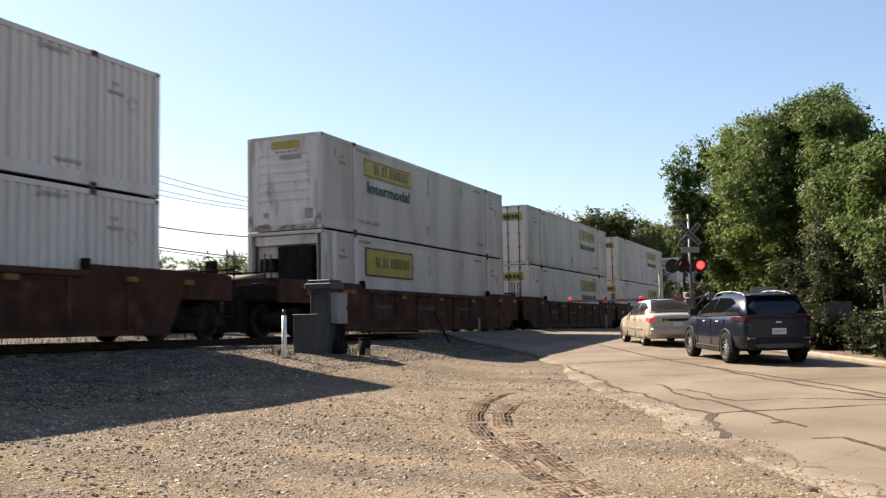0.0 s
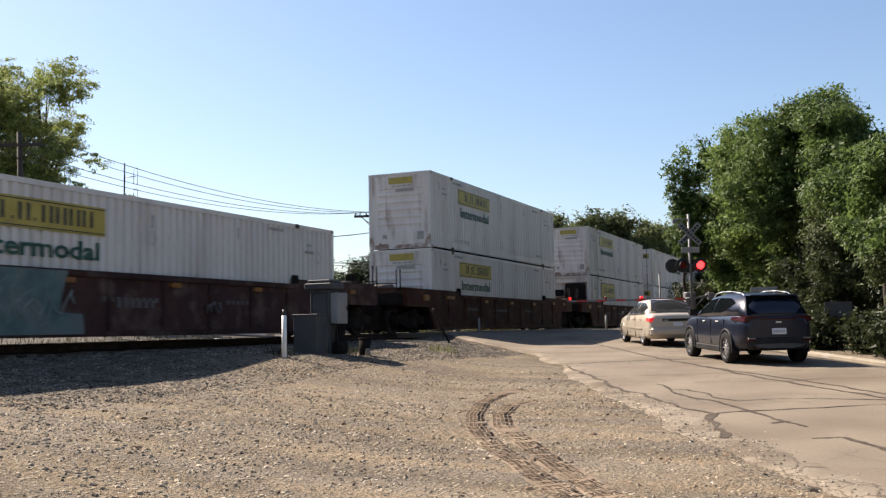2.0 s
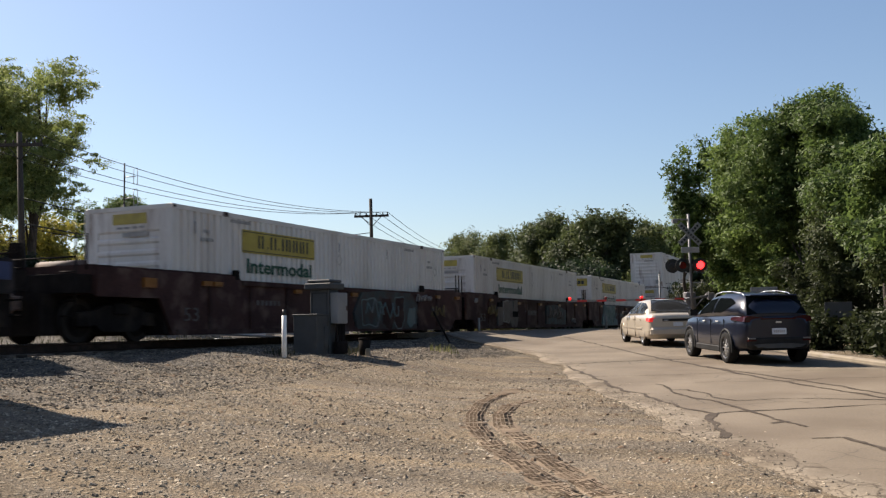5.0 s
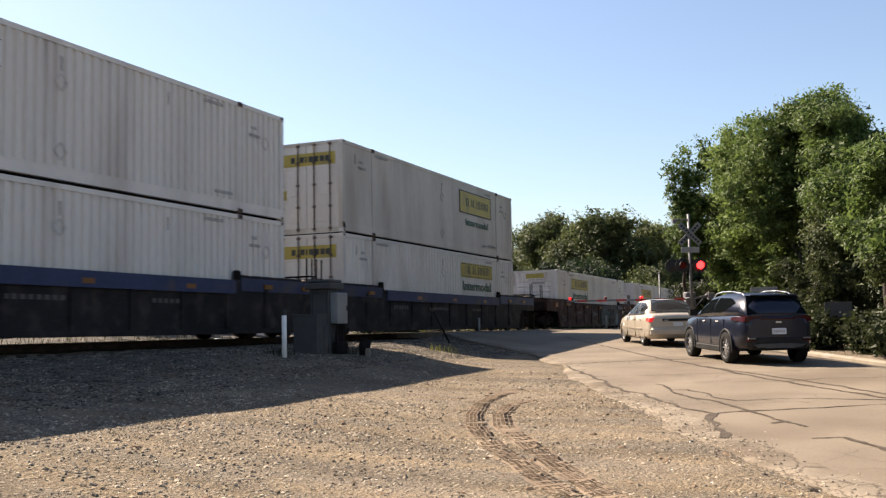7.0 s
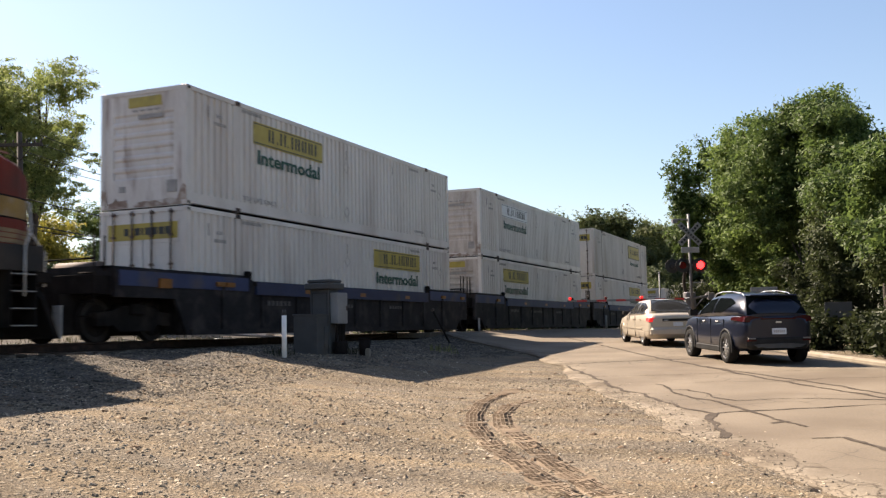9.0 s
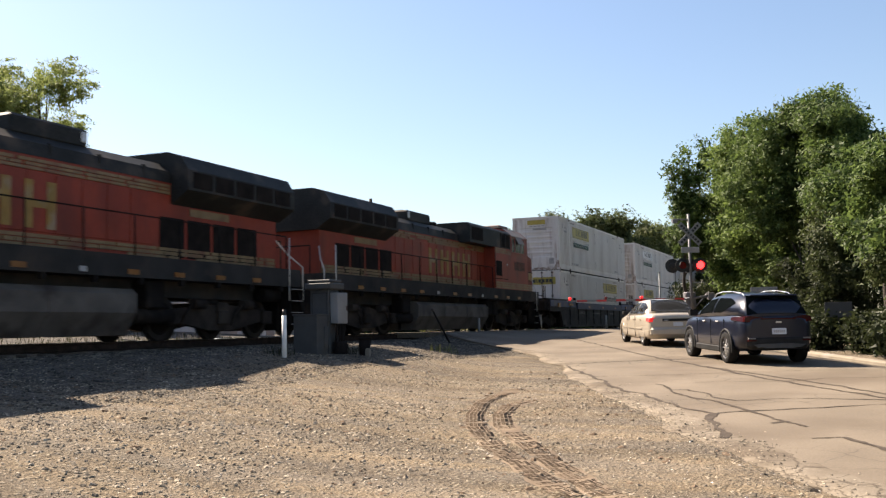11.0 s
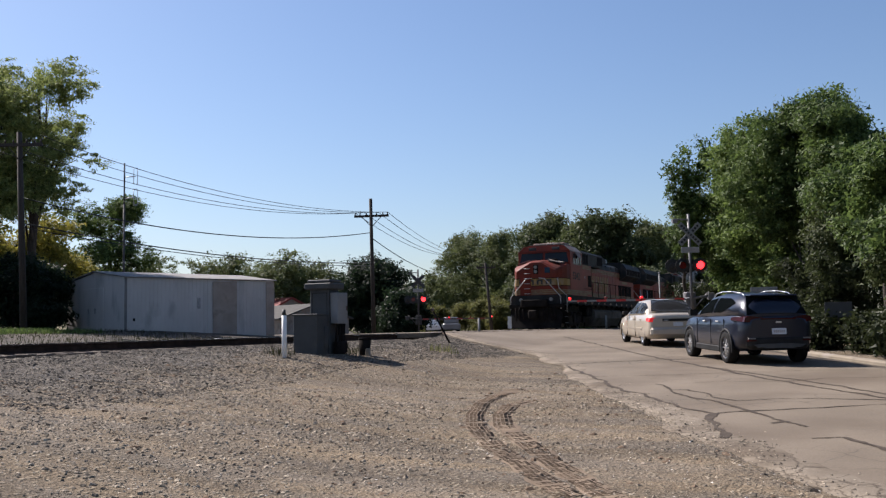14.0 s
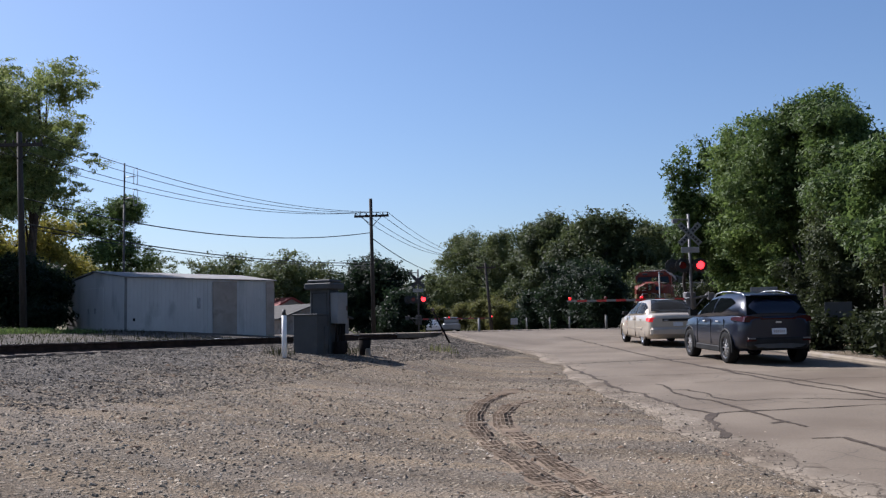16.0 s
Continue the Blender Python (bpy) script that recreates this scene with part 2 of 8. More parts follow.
M["road_edge"] = surf("broken_edge_concrete", (0.135, 0.112, 0.086), (0.225, 0.19, 0.148), scale=1.6, fine=45, rough=0.95, bump=0.35, spec=0.1, blotch=(0.11, 0.088, 0.066), blotch_at=(0.45, 0.7))
crazed(M["road"], 1.1, 0.018, (0.062, 0.05, 0.038), (0.48, 0.6))
crazed(M["road_edge"], 3.2, 0.05, (0.075, 0.06, 0.046), (0.3, 0.45))
M["tar"] = surf("crack_tar", (0.045, 0.036, 0.029), (0.085, 0.068, 0.053), scale=4, rough=0.85, bump=0.2, spec=0.1)
M["concrete"] = surf("pale_concrete", (0.165, 0.137, 0.10), (0.245, 0.206, 0.155), scale=1.5, rough=0.9, bump=0.3, blotch=(0.25, 0.22, 0.19))
M["white"] = surf("container_white_paint", (0.53, 0.495, 0.455), (0.63, 0.593, 0.548), scale=0.8, fine=20, rough=0.5, bump=0.05,
                  blotch=(0.40, 0.345, 0.30), blotch_at=(0.5, 0.8), blotch_scale=0.9, stretch=(1, 1, 0.2), vary=0.07)
M["white_dusty"] = surf("dusty_container_paint", (0.45, 0.415, 0.365), (0.56, 0.52, 0.465), scale=0.7, fine=20, rough=0.6, bump=0.05, spec=0.25,
                        blotch=(0.33, 0.28, 0.23), blotch_at=(0.45, 0.75), blotch_scale=0.8, stretch=(1, 1, 0.22), vary=0.1)
M["white_dirty"] = surf("container_end_paint", (0.50, 0.455, 0.41), (0.64, 0.60, 0.56), scale=0.9, fine=25, rough=0.6, bump=0.08,
                        blotch=(0.20, 0.125, 0.09), blotch_at=(0.54, 0.80), blotch_scale=1.5, stretch=(1, 1.9, 0.4), vary=0.06)
M["white_brown"] = surf("brown_soiled_end_paint", (0.38, 0.325, 0.275), (0.56, 0.505, 0.45), scale=0.9, fine=25, rough=0.65, bump=0.08,
                        blotch=(0.17, 0.115, 0.085), blotch_at=(0.50, 0.80), blotch_scale=1.6, stretch=(1, 1.9, 0.4), vary=0.06)
M["end_rust"] = surf("rust_stained_paint", (0.16, 0.105, 0.078), (0.30, 0.225, 0.18), scale=3, fine=30, rough=0.8, bump=0.1, blotch=(0.44, 0.39, 0.345), blotch_at=(0.48, 0.62), blotch_scale=4.0)
M["under"] = surf("dark_grime", (0.008, 0.007, 0.007), (0.023, 0.019, 0.017), scale=3, spec=0.05, rough=0.9, bump=0.2)
M["casting"] = surf("worn_steel_casting", (0.05, 0.035, 0.03), (0.14, 0.10, 0.08), scale=5, rough=0.8)
M["yellow"] = surf("sign_yellow", (0.31, 0.235, 0.04), (0.41, 0.32, 0.06), scale=3, rough=0.5, bump=0.02, blotch=(0.20, 0.16, 0.06), blotch_at=(0.5, 0.75))
M["sign_white"] = surf("faded_sign", (0.55, 0.55, 0.55), (0.68, 0.68, 0.67), scale=3, rough=0.5, bump=0.02, blotch=(0.3, 0.3, 0.3))
M["black"] = surf("black_print", (0.012, 0.012, 0.012), (0.035, 0.035, 0.035), scale=3, rough=0.5, bump=0.02)
M["green"] = surf("green_print", (0.008, 0.042, 0.026), (0.014, 0.075, 0.045), scale=3, rough=0.5, bump=0.02)
M["soft_mark"] = surf("faded_paint_mark", (0.36, 0.33, 0.30), (0.48, 0.45, 0.42), scale=5, rough=0.6, bump=0.02)
M["print"] = surf("grey_print", (0.20, 0.19, 0.18), (0.36, 0.34, 0.32), scale=5, rough=0.6, bump=0.02)
M["rust_car"] = surf("rusty_brown_paint", (0.036, 0.015, 0.010), (0.075, 0.032, 0.02), scale=1.2, fine=25, spec=0.12, rough=0.75, bump=0.15,
                     blotch=(0.095, 0.05, 0.032), blotch_at=(0.5, 0.7), blotch_scale=2.0, vary=0.2)
M["maroon_car"] = surf("dark_maroon_paint", (0.026, 0.013, 0.012), (0.055, 0.028, 0.024), scale=1.2, fine=25, spec=0.12, rough=0.75, bump=0.15,
                       blotch=(0.085, 0.055, 0.045), blotch_at=(0.5, 0.68), blotch_scale=2.2, vary=0.2)
M["black_car"] = surf("sooty_black_paint", (0.010, 0.009, 0.010), (0.026, 0.023, 0.023), scale=1.2, fine=25, spec=0.12, rough=0.7, bump=0.15,
                      blotch=(0.05, 0.042, 0.038), blotch_at=(0.5, 0.72), blotch_scale=2.0)
M["blue_car"] = surf("dark_blue_paint", (0.012, 0.019, 0.055), (0.024, 0.034, 0.085), scale=1.5, fine=25, rough=0.6, bump=0.1, blotch=(0.045, 0.04, 0.05), vary=0.3)
M["orange_mark"] = surf("reflector_orange", (0.15, 0.058, 0.012), (0.22, 0.09, 0.018), scale=6, rough=0.4, bump=0)
M["steel"] = surf("worn_wheel_steel", (0.014, 0.012, 0.011), (0.036, 0.031, 0.028), scale=4, rough=0.65, metal=0.25, spec=0.2, bump=0.1)
M["galv"] = surf("galvanised_steel", (0.35, 0.35, 0.35), (0.55, 0.55, 0.55), scale=6, rough=0.45, metal=0.5, bump=0.05)
M["rail_side"] = surf("rusty_rail", (0.020, 0.014, 0.011), (0.050, 0.033, 0.025), scale=6, rough=0.9, spec=0.1)
M["rail_top"] = surf("polished_rail", (0.45, 0.43, 0.42), (0.62, 0.60, 0.58), scale=6, rough=0.3, metal=0.9, bump=0.02)
M["tie"] = surf("creosoted_timber", (0.045, 0.035, 0.028), (0.12, 0.095, 0.075), scale=3, stretch=(8, 1, 8), rough=0.9, vary=0.3)
M["loco_red"] = surf("orange_red_paint", (0.1858, 0.02973, 0.01734), (0.2519, 0.04377, 0.02395), scale=1.2, fine=20, rough=0.5, bump=0.06,
                     spec=0.2, blotch=(0.11, 0.028, 0.019), blotch_at=(0.46, 0.8), blotch_scale=1.3, stretch=(1, 1, 0.4))
# darker, more blotched red for the nose than for the body
M["loco_nose"] = surf("darker_orange_red_paint", (0.1111, 0.01884, 0.01144), (0.1615, 0.02827, 0.01548), scale=1.5, fine=20, rough=0.6, bump=0.06, spec=0.15,
                      blotch=(0.08, 0.028, 0.02), blotch_at=(0.43, 0.72), blotch_scale=1.6)
M["loco_dark"] = surf("dark_green_black_paint", (0.013, 0.014, 0.014), (0.034, 0.034, 0.032), scale=1.2, fine=20, spec=0.12, rough=0.6, bump=0.08, blotch=(0.07, 0.055, 0.045))
M["loco_cream"] = surf("cream_yellow_paint", (0.1296, 0.081, 0.03758), (0.2203, 0.1523, 0.07128), scale=2, rough=0.55, bump=0.04, blotch=(0.14, 0.05, 0.028), blotch_at=(0.5, 0.72), blotch_scale=2.4)
M["loco_yellow"] = surf("dull_yellow_paint", (0.18, 0.1035, 0.0198), (0.279, 0.171, 0.0405), scale=2.5, rough=0.6, bump=0.04, blotch=(0.25, 0.19, 0.13), blotch_at=(0.5, 0.7), blotch_scale=2.2)
# pale weathered paint, also the tan of roof and nose edges in sun
M["loco_dust"] = surf("weathered_sunlit_paint", (0.168, 0.133, 0.112), (0.252, 0.21, 0.182), scale=2, rough=0.7, blotch=(0.22, 0.08, 0.05), blotch_at=(0.5, 0.72))
M["loco_sill"] = surf("dark_grey_sill_paint", (0.020, 0.020, 0.020), (0.038, 0.037, 0.036), scale=1.5, rough=0.8, spec=0.08, blotch=(0.06, 0.048, 0.04), blotch_at=(0.5, 0.75))
M["truck_grime"] = surf("dusty_truck_grime", (0.016, 0.013, 0.012), (0.040, 0.032, 0.027), scale=3, rough=0.9, spec=0.06, blotch=(0.062, 0.05, 0.04), blotch_at=(0.5, 0.75))
M["lens_blue"] = dark_glass("dark_blue_glass", (0.01, 0.03, 0.06))
M["loco_under"] = surf("sooty_underframe", (0.008, 0.0072, 0.007), (0.020, 0.0175, 0.016), scale=2, spec=0.05, rough=0.9, blotch=(0.035, 0.028, 0.023))
M["dark_alloy"] = surf("dark_alloy_wheel", (0.03, 0.03, 0.032), (0.06, 0.06, 0.062), scale=6, rough=0.4, metal=0.6, bump=0.02)
M["car_glass"] = dark_glass("tinted_car_glass", (0.007, 0.009, 0.010))
M["car_glass"].node_tree.nodes["Principled BSDF"].inputs["Specular IOR Level"].default_value = 0.0
M["light_glass"] = dark_glass("lightly_tinted_car_glass", (0.045, 0.043, 0.038))
M["light_glass"].node_tree.nodes["Principled BSDF"].inputs["Specular IOR Level"].default_value = 0.15
M["tread_dirt"] = surf("damp_pressed_dirt", (0.09632, 0.07056, 0.04928), (0.1512, 0.1109, 0.07728), scale=4, fine=50, rough=0.95, bump=0.3, spec=0.1)
M["pale_dirt"] = surf("pale_dusty_dirt", (0.15, 0.112, 0.078), (0.215, 0.163, 0.115), scale=2, fine=45, rough=0.95, bump=0.35, spec=0.1, blotch=(0.115, 0.087, 0.062), blotch_at=(0.45, 0.65))
M["tank_grey"] = surf("dusty_tank_paint", (0.07, 0.062, 0.055), (0.12, 0.108, 0.096), scale=1.5, spec=0.12, rough=0.8, blotch=(0.055, 0.045, 0.04))
M["glass"] = dark_glass("dark_window_glass")
M["rail_white"] = surf("handrail_paint", (0.3575, 0.338, 0.312), (0.468, 0.455, 0.429), scale=8, rough=0.5, bump=0)
M["lens_clear"] = dark_glass("headlight_lens", (0.22, 0.22, 0.21))
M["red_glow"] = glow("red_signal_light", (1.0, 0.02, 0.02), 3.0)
M["red_small"] = glow("small_red_light", (1.0, 0.02, 0.02), 0.55)
M["red_dim"] = surf("red_lens", (0.10, 0.008, 0.008), (0.16, 0.012, 0.012), scale=8, rough=0.25, bump=0)
M["signal_black"] = surf("signal_black", (0.012, 0.012, 0.012), (0.03, 0.03, 0.03), scale=6, rough=0.6)
M["sign_face"] = surf("reflective_sign_white", (0.24, 0.24, 0.245), (0.33, 0.33, 0.33), scale=6, rough=0.5, blotch=(0.4, 0.38, 0.36))
M["aluminium"] = surf("weathered_aluminium", (0.11, 0.11, 0.115), (0.18, 0.18, 0.185), scale=4, rough=0.6, metal=0.2, bump=0.05)
M["arm_red"] = surf("gate_red", (0.40, 0.03, 0.03), (0.55, 0.05, 0.04), scale=6, rough=0.5)
M["cabinet"] = surf("grey_cabinet_paint", (0.046, 0.048, 0.048), (0.070, 0.071, 0.071), scale=2, rough=0.7, spec=0.25, blotch=(0.07, 0.06, 0.05), bump=0.06)
M["cabinet_light"] = surf("light_grey_cabinet_paint", (0.165, 0.1688, 0.1688), (0.225, 0.2288, 0.2288), scale=2, rough=0.6, blotch=(0.18, 0.17, 0.16), bump=0.06)
M["post_white"] = surf("white_post", (0.62, 0.61, 0.58), (0.78, 0.77, 0.74), scale=4, rough=0.6, blotch=(0.45, 0.42, 0.38))
M["pole_wood"] = surf("weathered_pole_timber", (0.024, 0.019, 0.0155), (0.058, 0.047, 0.038), scale=4, stretch=(6, 6, 0.4), rough=0.9, bump=0.3)
M["bark"] = surf("tree_bark", (0.024, 0.019, 0.016), (0.065, 0.052, 0.043), scale=3, stretch=(4, 4, 0.8), rough=0.95, bump=0.5)
M["wire"] = surf("black_cable", (0.012, 0.012, 0.012), (0.03, 0.03, 0.03), scale=9, rough=0.6, bump=0)
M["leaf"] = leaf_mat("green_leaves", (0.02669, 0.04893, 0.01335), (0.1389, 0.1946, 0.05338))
M["leaf_yellow"] = leaf_mat("yellowing_leaves", (0.13, 0.13, 0.025), (0.40, 0.345, 0.07))
# brighter copy of the green for roadside crowns that stand in light
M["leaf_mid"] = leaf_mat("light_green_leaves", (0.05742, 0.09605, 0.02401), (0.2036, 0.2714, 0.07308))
# dark evergreen by the shed; elsewhere near black for shaded bushes and scrub
M["leaf_dark"] = leaf_mat("evergreen_and_shade_leaves", (0.008, 0.016, 0.008), (0.028, 0.045, 0.02))
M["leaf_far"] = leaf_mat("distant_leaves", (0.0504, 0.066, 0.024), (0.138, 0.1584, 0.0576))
# darker copy of the green for crowns that stand in shade
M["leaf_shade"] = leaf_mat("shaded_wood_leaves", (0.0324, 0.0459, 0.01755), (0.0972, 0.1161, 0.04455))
# darkened green that carries the shade on the kerbside bushes
M["leaf_bush_shade"] = leaf_mat("shaded_bush_leaves", (0.017, 0.024, 0.010), (0.050, 0.060, 0.024))
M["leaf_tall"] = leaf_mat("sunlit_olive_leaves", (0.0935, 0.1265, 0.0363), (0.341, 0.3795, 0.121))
M["leaf_olive"] = leaf_mat("olive_scrub_leaves", (0.07, 0.075, 0.022), (0.20, 0.20, 0.065))
M["grass"] = leaf_mat("dry_grass", (0.016, 0.018, 0.008), (0.05, 0.048, 0.024))
M["wall_white"] = surf("painted_metal_siding", (0.42, 0.39, 0.36), (0.53, 0.497, 0.464), scale=0.8, rough=0.65, bump=0.05, blotch=(0.36, 0.335, 0.31), stretch=(1, 1, 0.4))
M["wall_tan"] = surf("tan_door_paint", (0.26, 0.21, 0.17), (0.36, 0.30, 0.25), scale=1.5, rough=0.7, blotch=(0.2, 0.16, 0.13))
M["roof_grey"] = surf("grey_roof", (0.12, 0.115, 0.11), (0.22, 0.21, 0.20), scale=2, rough=0.8)
M["shingle_pale"] = surf("pale_roof_sheet", (0.08, 0.077, 0.072), (0.12, 0.115, 0.107), scale=3, rough=0.9, spec=0.05)
M["car_tan"] = surf("champagne_car_paint", (0.432, 0.3726, 0.297), (0.4752, 0.4158, 0.3348), scale=1, fine=200, rough=0.32, metal=0.25, bump=0, coat=0.6)
M["car_blue"] = surf("dark_blue_car_paint", (0.008, 0.0104, 0.0208), (0.0112, 0.0144, 0.0272), scale=1, fine=200, rough=0.3, metal=0.2, bump=0, spec=0.3, coat=0.4)
M["car_white"] = surf("white_car_paint", (0.7, 0.7, 0.7), (0.78, 0.78, 0.78), scale=1, rough=0.3, bump=0, coat=0.8)
M["car_silver"] = surf("silver_grey_car_paint", (0.20, 0.20, 0.21), (0.25, 0.25, 0.26), scale=1, rough=0.3, metal=0.3, bump=0, coat=0.6)
M["car_trim"] = surf("black_car_trim", (0.012, 0.012, 0.012), (0.028, 0.028, 0.028), scale=5, spec=0.12, rough=0.6, bump=0.05)
M["tyre"] = surf("tyre_rubber", (0.010, 0.010, 0.010), (0.022, 0.021, 0.020), scale=5, rough=0.9, spec=0.12, bump=0.1)
M["alloy"] = surf("alloy_rim", (0.42, 0.42, 0.43), (0.6, 0.6, 0.6), scale=6, rough=0.3, metal=0.8, bump=0)
M["tail_red"] = surf("tail_lamp_red", (0.026, 0.003, 0.004), (0.042, 0.004, 0.005), scale=6, rough=0.2, spec=0.25, bump=0)
M["tail_on"] = glow("brake_lamp", (0.8, 0.02, 0.02), 0.22)
M["plate"] = surf("plate_white", (0.5, 0.52, 0.56), (0.62, 0.64, 0.68), scale=9, rough=0.5, bump=0)
M["grey_clad"] = surf("grey_cladding", (0.055, 0.055, 0.053), (0.085, 0.085, 0.082), scale=5, rough=0.65, spec=0.2, bump=0.05)
M["teal_paint"] = surf("teal_spray_paint", (0.05, 0.085, 0.085), (0.10, 0.155, 0.15), scale=2.5, rough=0.7, blotch=(0.12, 0.13, 0.13), blotch_at=(0.45, 0.65))
M["grey_spray"] = surf("grey_spray_paint", (0.078, 0.064, 0.052), (0.125, 0.104, 0.086), scale=2.5, rough=0.7, blotch=(0.06, 0.04, 0.034), blotch_at=(0.5, 0.68))
M["murk_spray"] = surf("faded_dark_spray_paint", (0.024, 0.030, 0.030), (0.046, 0.058, 0.056), scale=2.2, rough=0.75, blotch=(0.042, 0.026, 0.02), blotch_at=(0.45, 0.62), blotch_scale=2.6)
M["old_yellow"] = surf("old_yellow_paint", (0.085, 0.06, 0.022), (0.14, 0.10, 0.036), scale=4, rough=0.75, bump=0.02)
M["teal_line"] = surf("light_teal_spray_line", (0.13, 0.17, 0.165), (0.18, 0.225, 0.22), scale=4, rough=0.7, bump=0.02)
M["pale_spray"] = surf("pale_spray_paint", (0.16, 0.15, 0.14), (0.24, 0.225, 0.21), scale=4, rough=0.7)


# ---- mesh helpers ----
def box(bm, x0, x1, y0, y1, z0, z1, bevel=0.0, mi=0, m=None):
    vs = [bm.verts.new(p) for p in ((x0, y0, z0), (x1, y0, z0), (x1, y1, z0), (x0, y1, z0), (x0, y0, z1), (x1, y0, z1), (x1, y1, z1), (x0, y1, z1))]
    if m is not None:
        for v in vs:
            v.co = m @ v.co
    fs = [bm.faces.new([vs[i] for i in q]) for q in ((3, 2, 1, 0), (4, 5, 6, 7), (0, 1, 5, 4), (1, 2, 6, 5), (2, 3, 7, 6), (3, 0, 4, 7))]
    for f in fs:
        f.material_index = mi
    if bevel:
        es = list({e for f in fs for e in f.edges})
        r = bmesh.ops.bevel(bm, geom=es, offset=bevel, segments=1, affect="EDGES", profile=0.5)
        for f in r["faces"]:
            f.material_index = mi
    return vs


def cyl(bm, p, q, r, r2=None, n=12, mi=0, caps=True):
    p, q = Vector(p), Vector(q)
    r2 = r if r2 is None else r2
    d = (q - p).normalized()
    a = d.orthogonal().normalized()
    b = d.cross(a)
    ring = [[], []]
    for j, (c, rad) in enumerate(((p, r), (q, r2))):
        for i in range(n):
            t = 2 * math.pi * i / n
            ring[j].append(bm.verts.new(c + (a * math.cos(t) + b * math.sin(t)) * rad))
    for i in range(n):
        f = bm.faces.new((ring[0][i], ring[0][(i + 1) % n], ring[1][(i + 1) % n], ring[1][i]))
        f.smooth, f.material_index = n > 6, mi
    if caps:
        bm.faces.new(ring[0][::-1]).material_index = mi
        bm.faces.new(ring[1]).material_index = mi


def tube(bm, pts, r, n=6, mi=0):
    """One bent pipe through the points."""
    pts = [Vector(p) for p in pts]
    rings = []
    up = (pts[1] - pts[0]).normalized().orthogonal()
    for i, p in enumerate(pts):
        d = (pts[min(i + 1, len(pts) - 1)] - pts[max(i - 1, 0)]).normalized()
        a = (up - d * up.dot(d)).normalized()
        b = d.cross(a)
        up = a
        rings.append([bm.verts.new(p + (a * math.cos(math.tau * j / n) + b * math.sin(math.tau * j / n)) * r) for j in range(n)])
    for u, v in zip(rings, rings[1:]):
        for j in range(n):
            f = bm.faces.new((u[j], u[(j + 1) % n], v[(j + 1) % n], v[j]))
            f.smooth, f.material_index = True, mi
    bm.faces.new(rings[0][::-1]).material_index = mi
    bm.faces.new(rings[-1]).material_index = mi


def prism(bm, pts, lo, hi, axis="y", mi=0):
    """Closed outline of 2D points pulled along an axis; for y the points are (x, z), for x (y, z), for z (x, y)."""
    def at(p, h):
        return {"y": (p[0], h, p[1]), "x": (h, p[0], p[1]), "z": (p[0], p[1], h)}[axis]
    a = [bm.verts.new(at(p, lo)) for p in pts]
    b = [bm.verts.new(at(p, hi)) for p in pts]
    n = len(pts)
    fs = [bm.faces.new((a[i], a[(i + 1) % n], b[(i + 1) % n], b[i])) for i in range(n)]
    fs += [bm.faces.new(a[::-1]), bm.faces.new(b)]
    for f in fs:
        f.material_index = mi
    return fs


def mesh_of(name, bm, mats):
    bmesh.ops.recalc_face_normals(bm, faces=bm.faces)
    me = bpy.data.meshes.new(name)
    bm.to_mesh(me)
    bm.free()
    for m in (mats if isinstance(mats, (list, tuple)) else [mats]):
        me.materials.append(M[m] if isinstance(m, str) else m)
    return me


def part(name, bm, mats, parent=None, label="", at=None):
    me = bm if isinstance(bm, bpy.types.Mesh) else mesh_of(name, bm, mats)
    ob = new(name, me)
    if parent is not None:
        ob.parent = parent
    if at is not None:
        ob.matrix_basis = at
    if label:
        ob["label"] = label
    return ob


def quick(name, mats, parent, *boxes, bevel=0.0, label="", at=None):
    bm = bmesh.new()
    for b in boxes:
        box(bm, *b, bevel=bevel)
    return part(name, bm, mats, parent, label, at)


def lettering(text, size, width=None, thick=0.004, bold=0.0):
    """A mesh of built-in letters in the x-z plane, facing -y, lower left at the origin."""
    cu = bpy.data.curves.new("lettering", "FONT")
    cu.body, cu.size, cu.extrude, cu.resolution_u, cu.offset = text, size, thick, 2, bold
    tmp = bpy.data.objects.new("lettering", cu)
    me = bpy.data.meshes.new_from_object(tmp)
    bpy.data.objects.remove(tmp)
    xs = [v.co.x for v in me.vertices]
    f = width / (max(xs) - min(xs)) if width else 1.0
    x0 = min(xs)
    me.transform(Matrix(((f, 0, 0, -x0 * f), (0, 0, -1, 0), (0, 1, 0, 0), (0, 0, 0, 1))))
    return me


def thing(name, label, category, group="", kind="", at=None, data=None):
    ob = new(name, data)
    if data is None:
        ob.empty_display_size = 0.2
    if at is not None:
        ob.matrix_basis = at
    return tagged(ob, label, category, group, kind)
# ---- ground, road, track ----
def near_grid(lo, hi, step, reach, growth=1.35):
    xs = list(np.arange(lo, hi + step / 2, step))
    s = step
    while xs[-1] < reach:
        s *= growth
        xs.append(xs[-1] + s)
    s = step
    while xs[0] > -reach:
        s *= growth
        xs.insert(0, xs[0] - s)
    return xs


def road_left(k):
    """The road's left edge, widening towards the rails."""
    return EDGE_L - 0.02 * min(12, max(0, k - 6)) - 2.2 * smooth(4.5, 13.5, k) - 0.28 * smooth(-13.5, -10, k) * smooth(1, -2, k)


def mouth_z(y):
    """Level of the flared approach as it comes up to the rails."""
    return 1.375 - 0.13 * max(0.0, 13.6 - y)


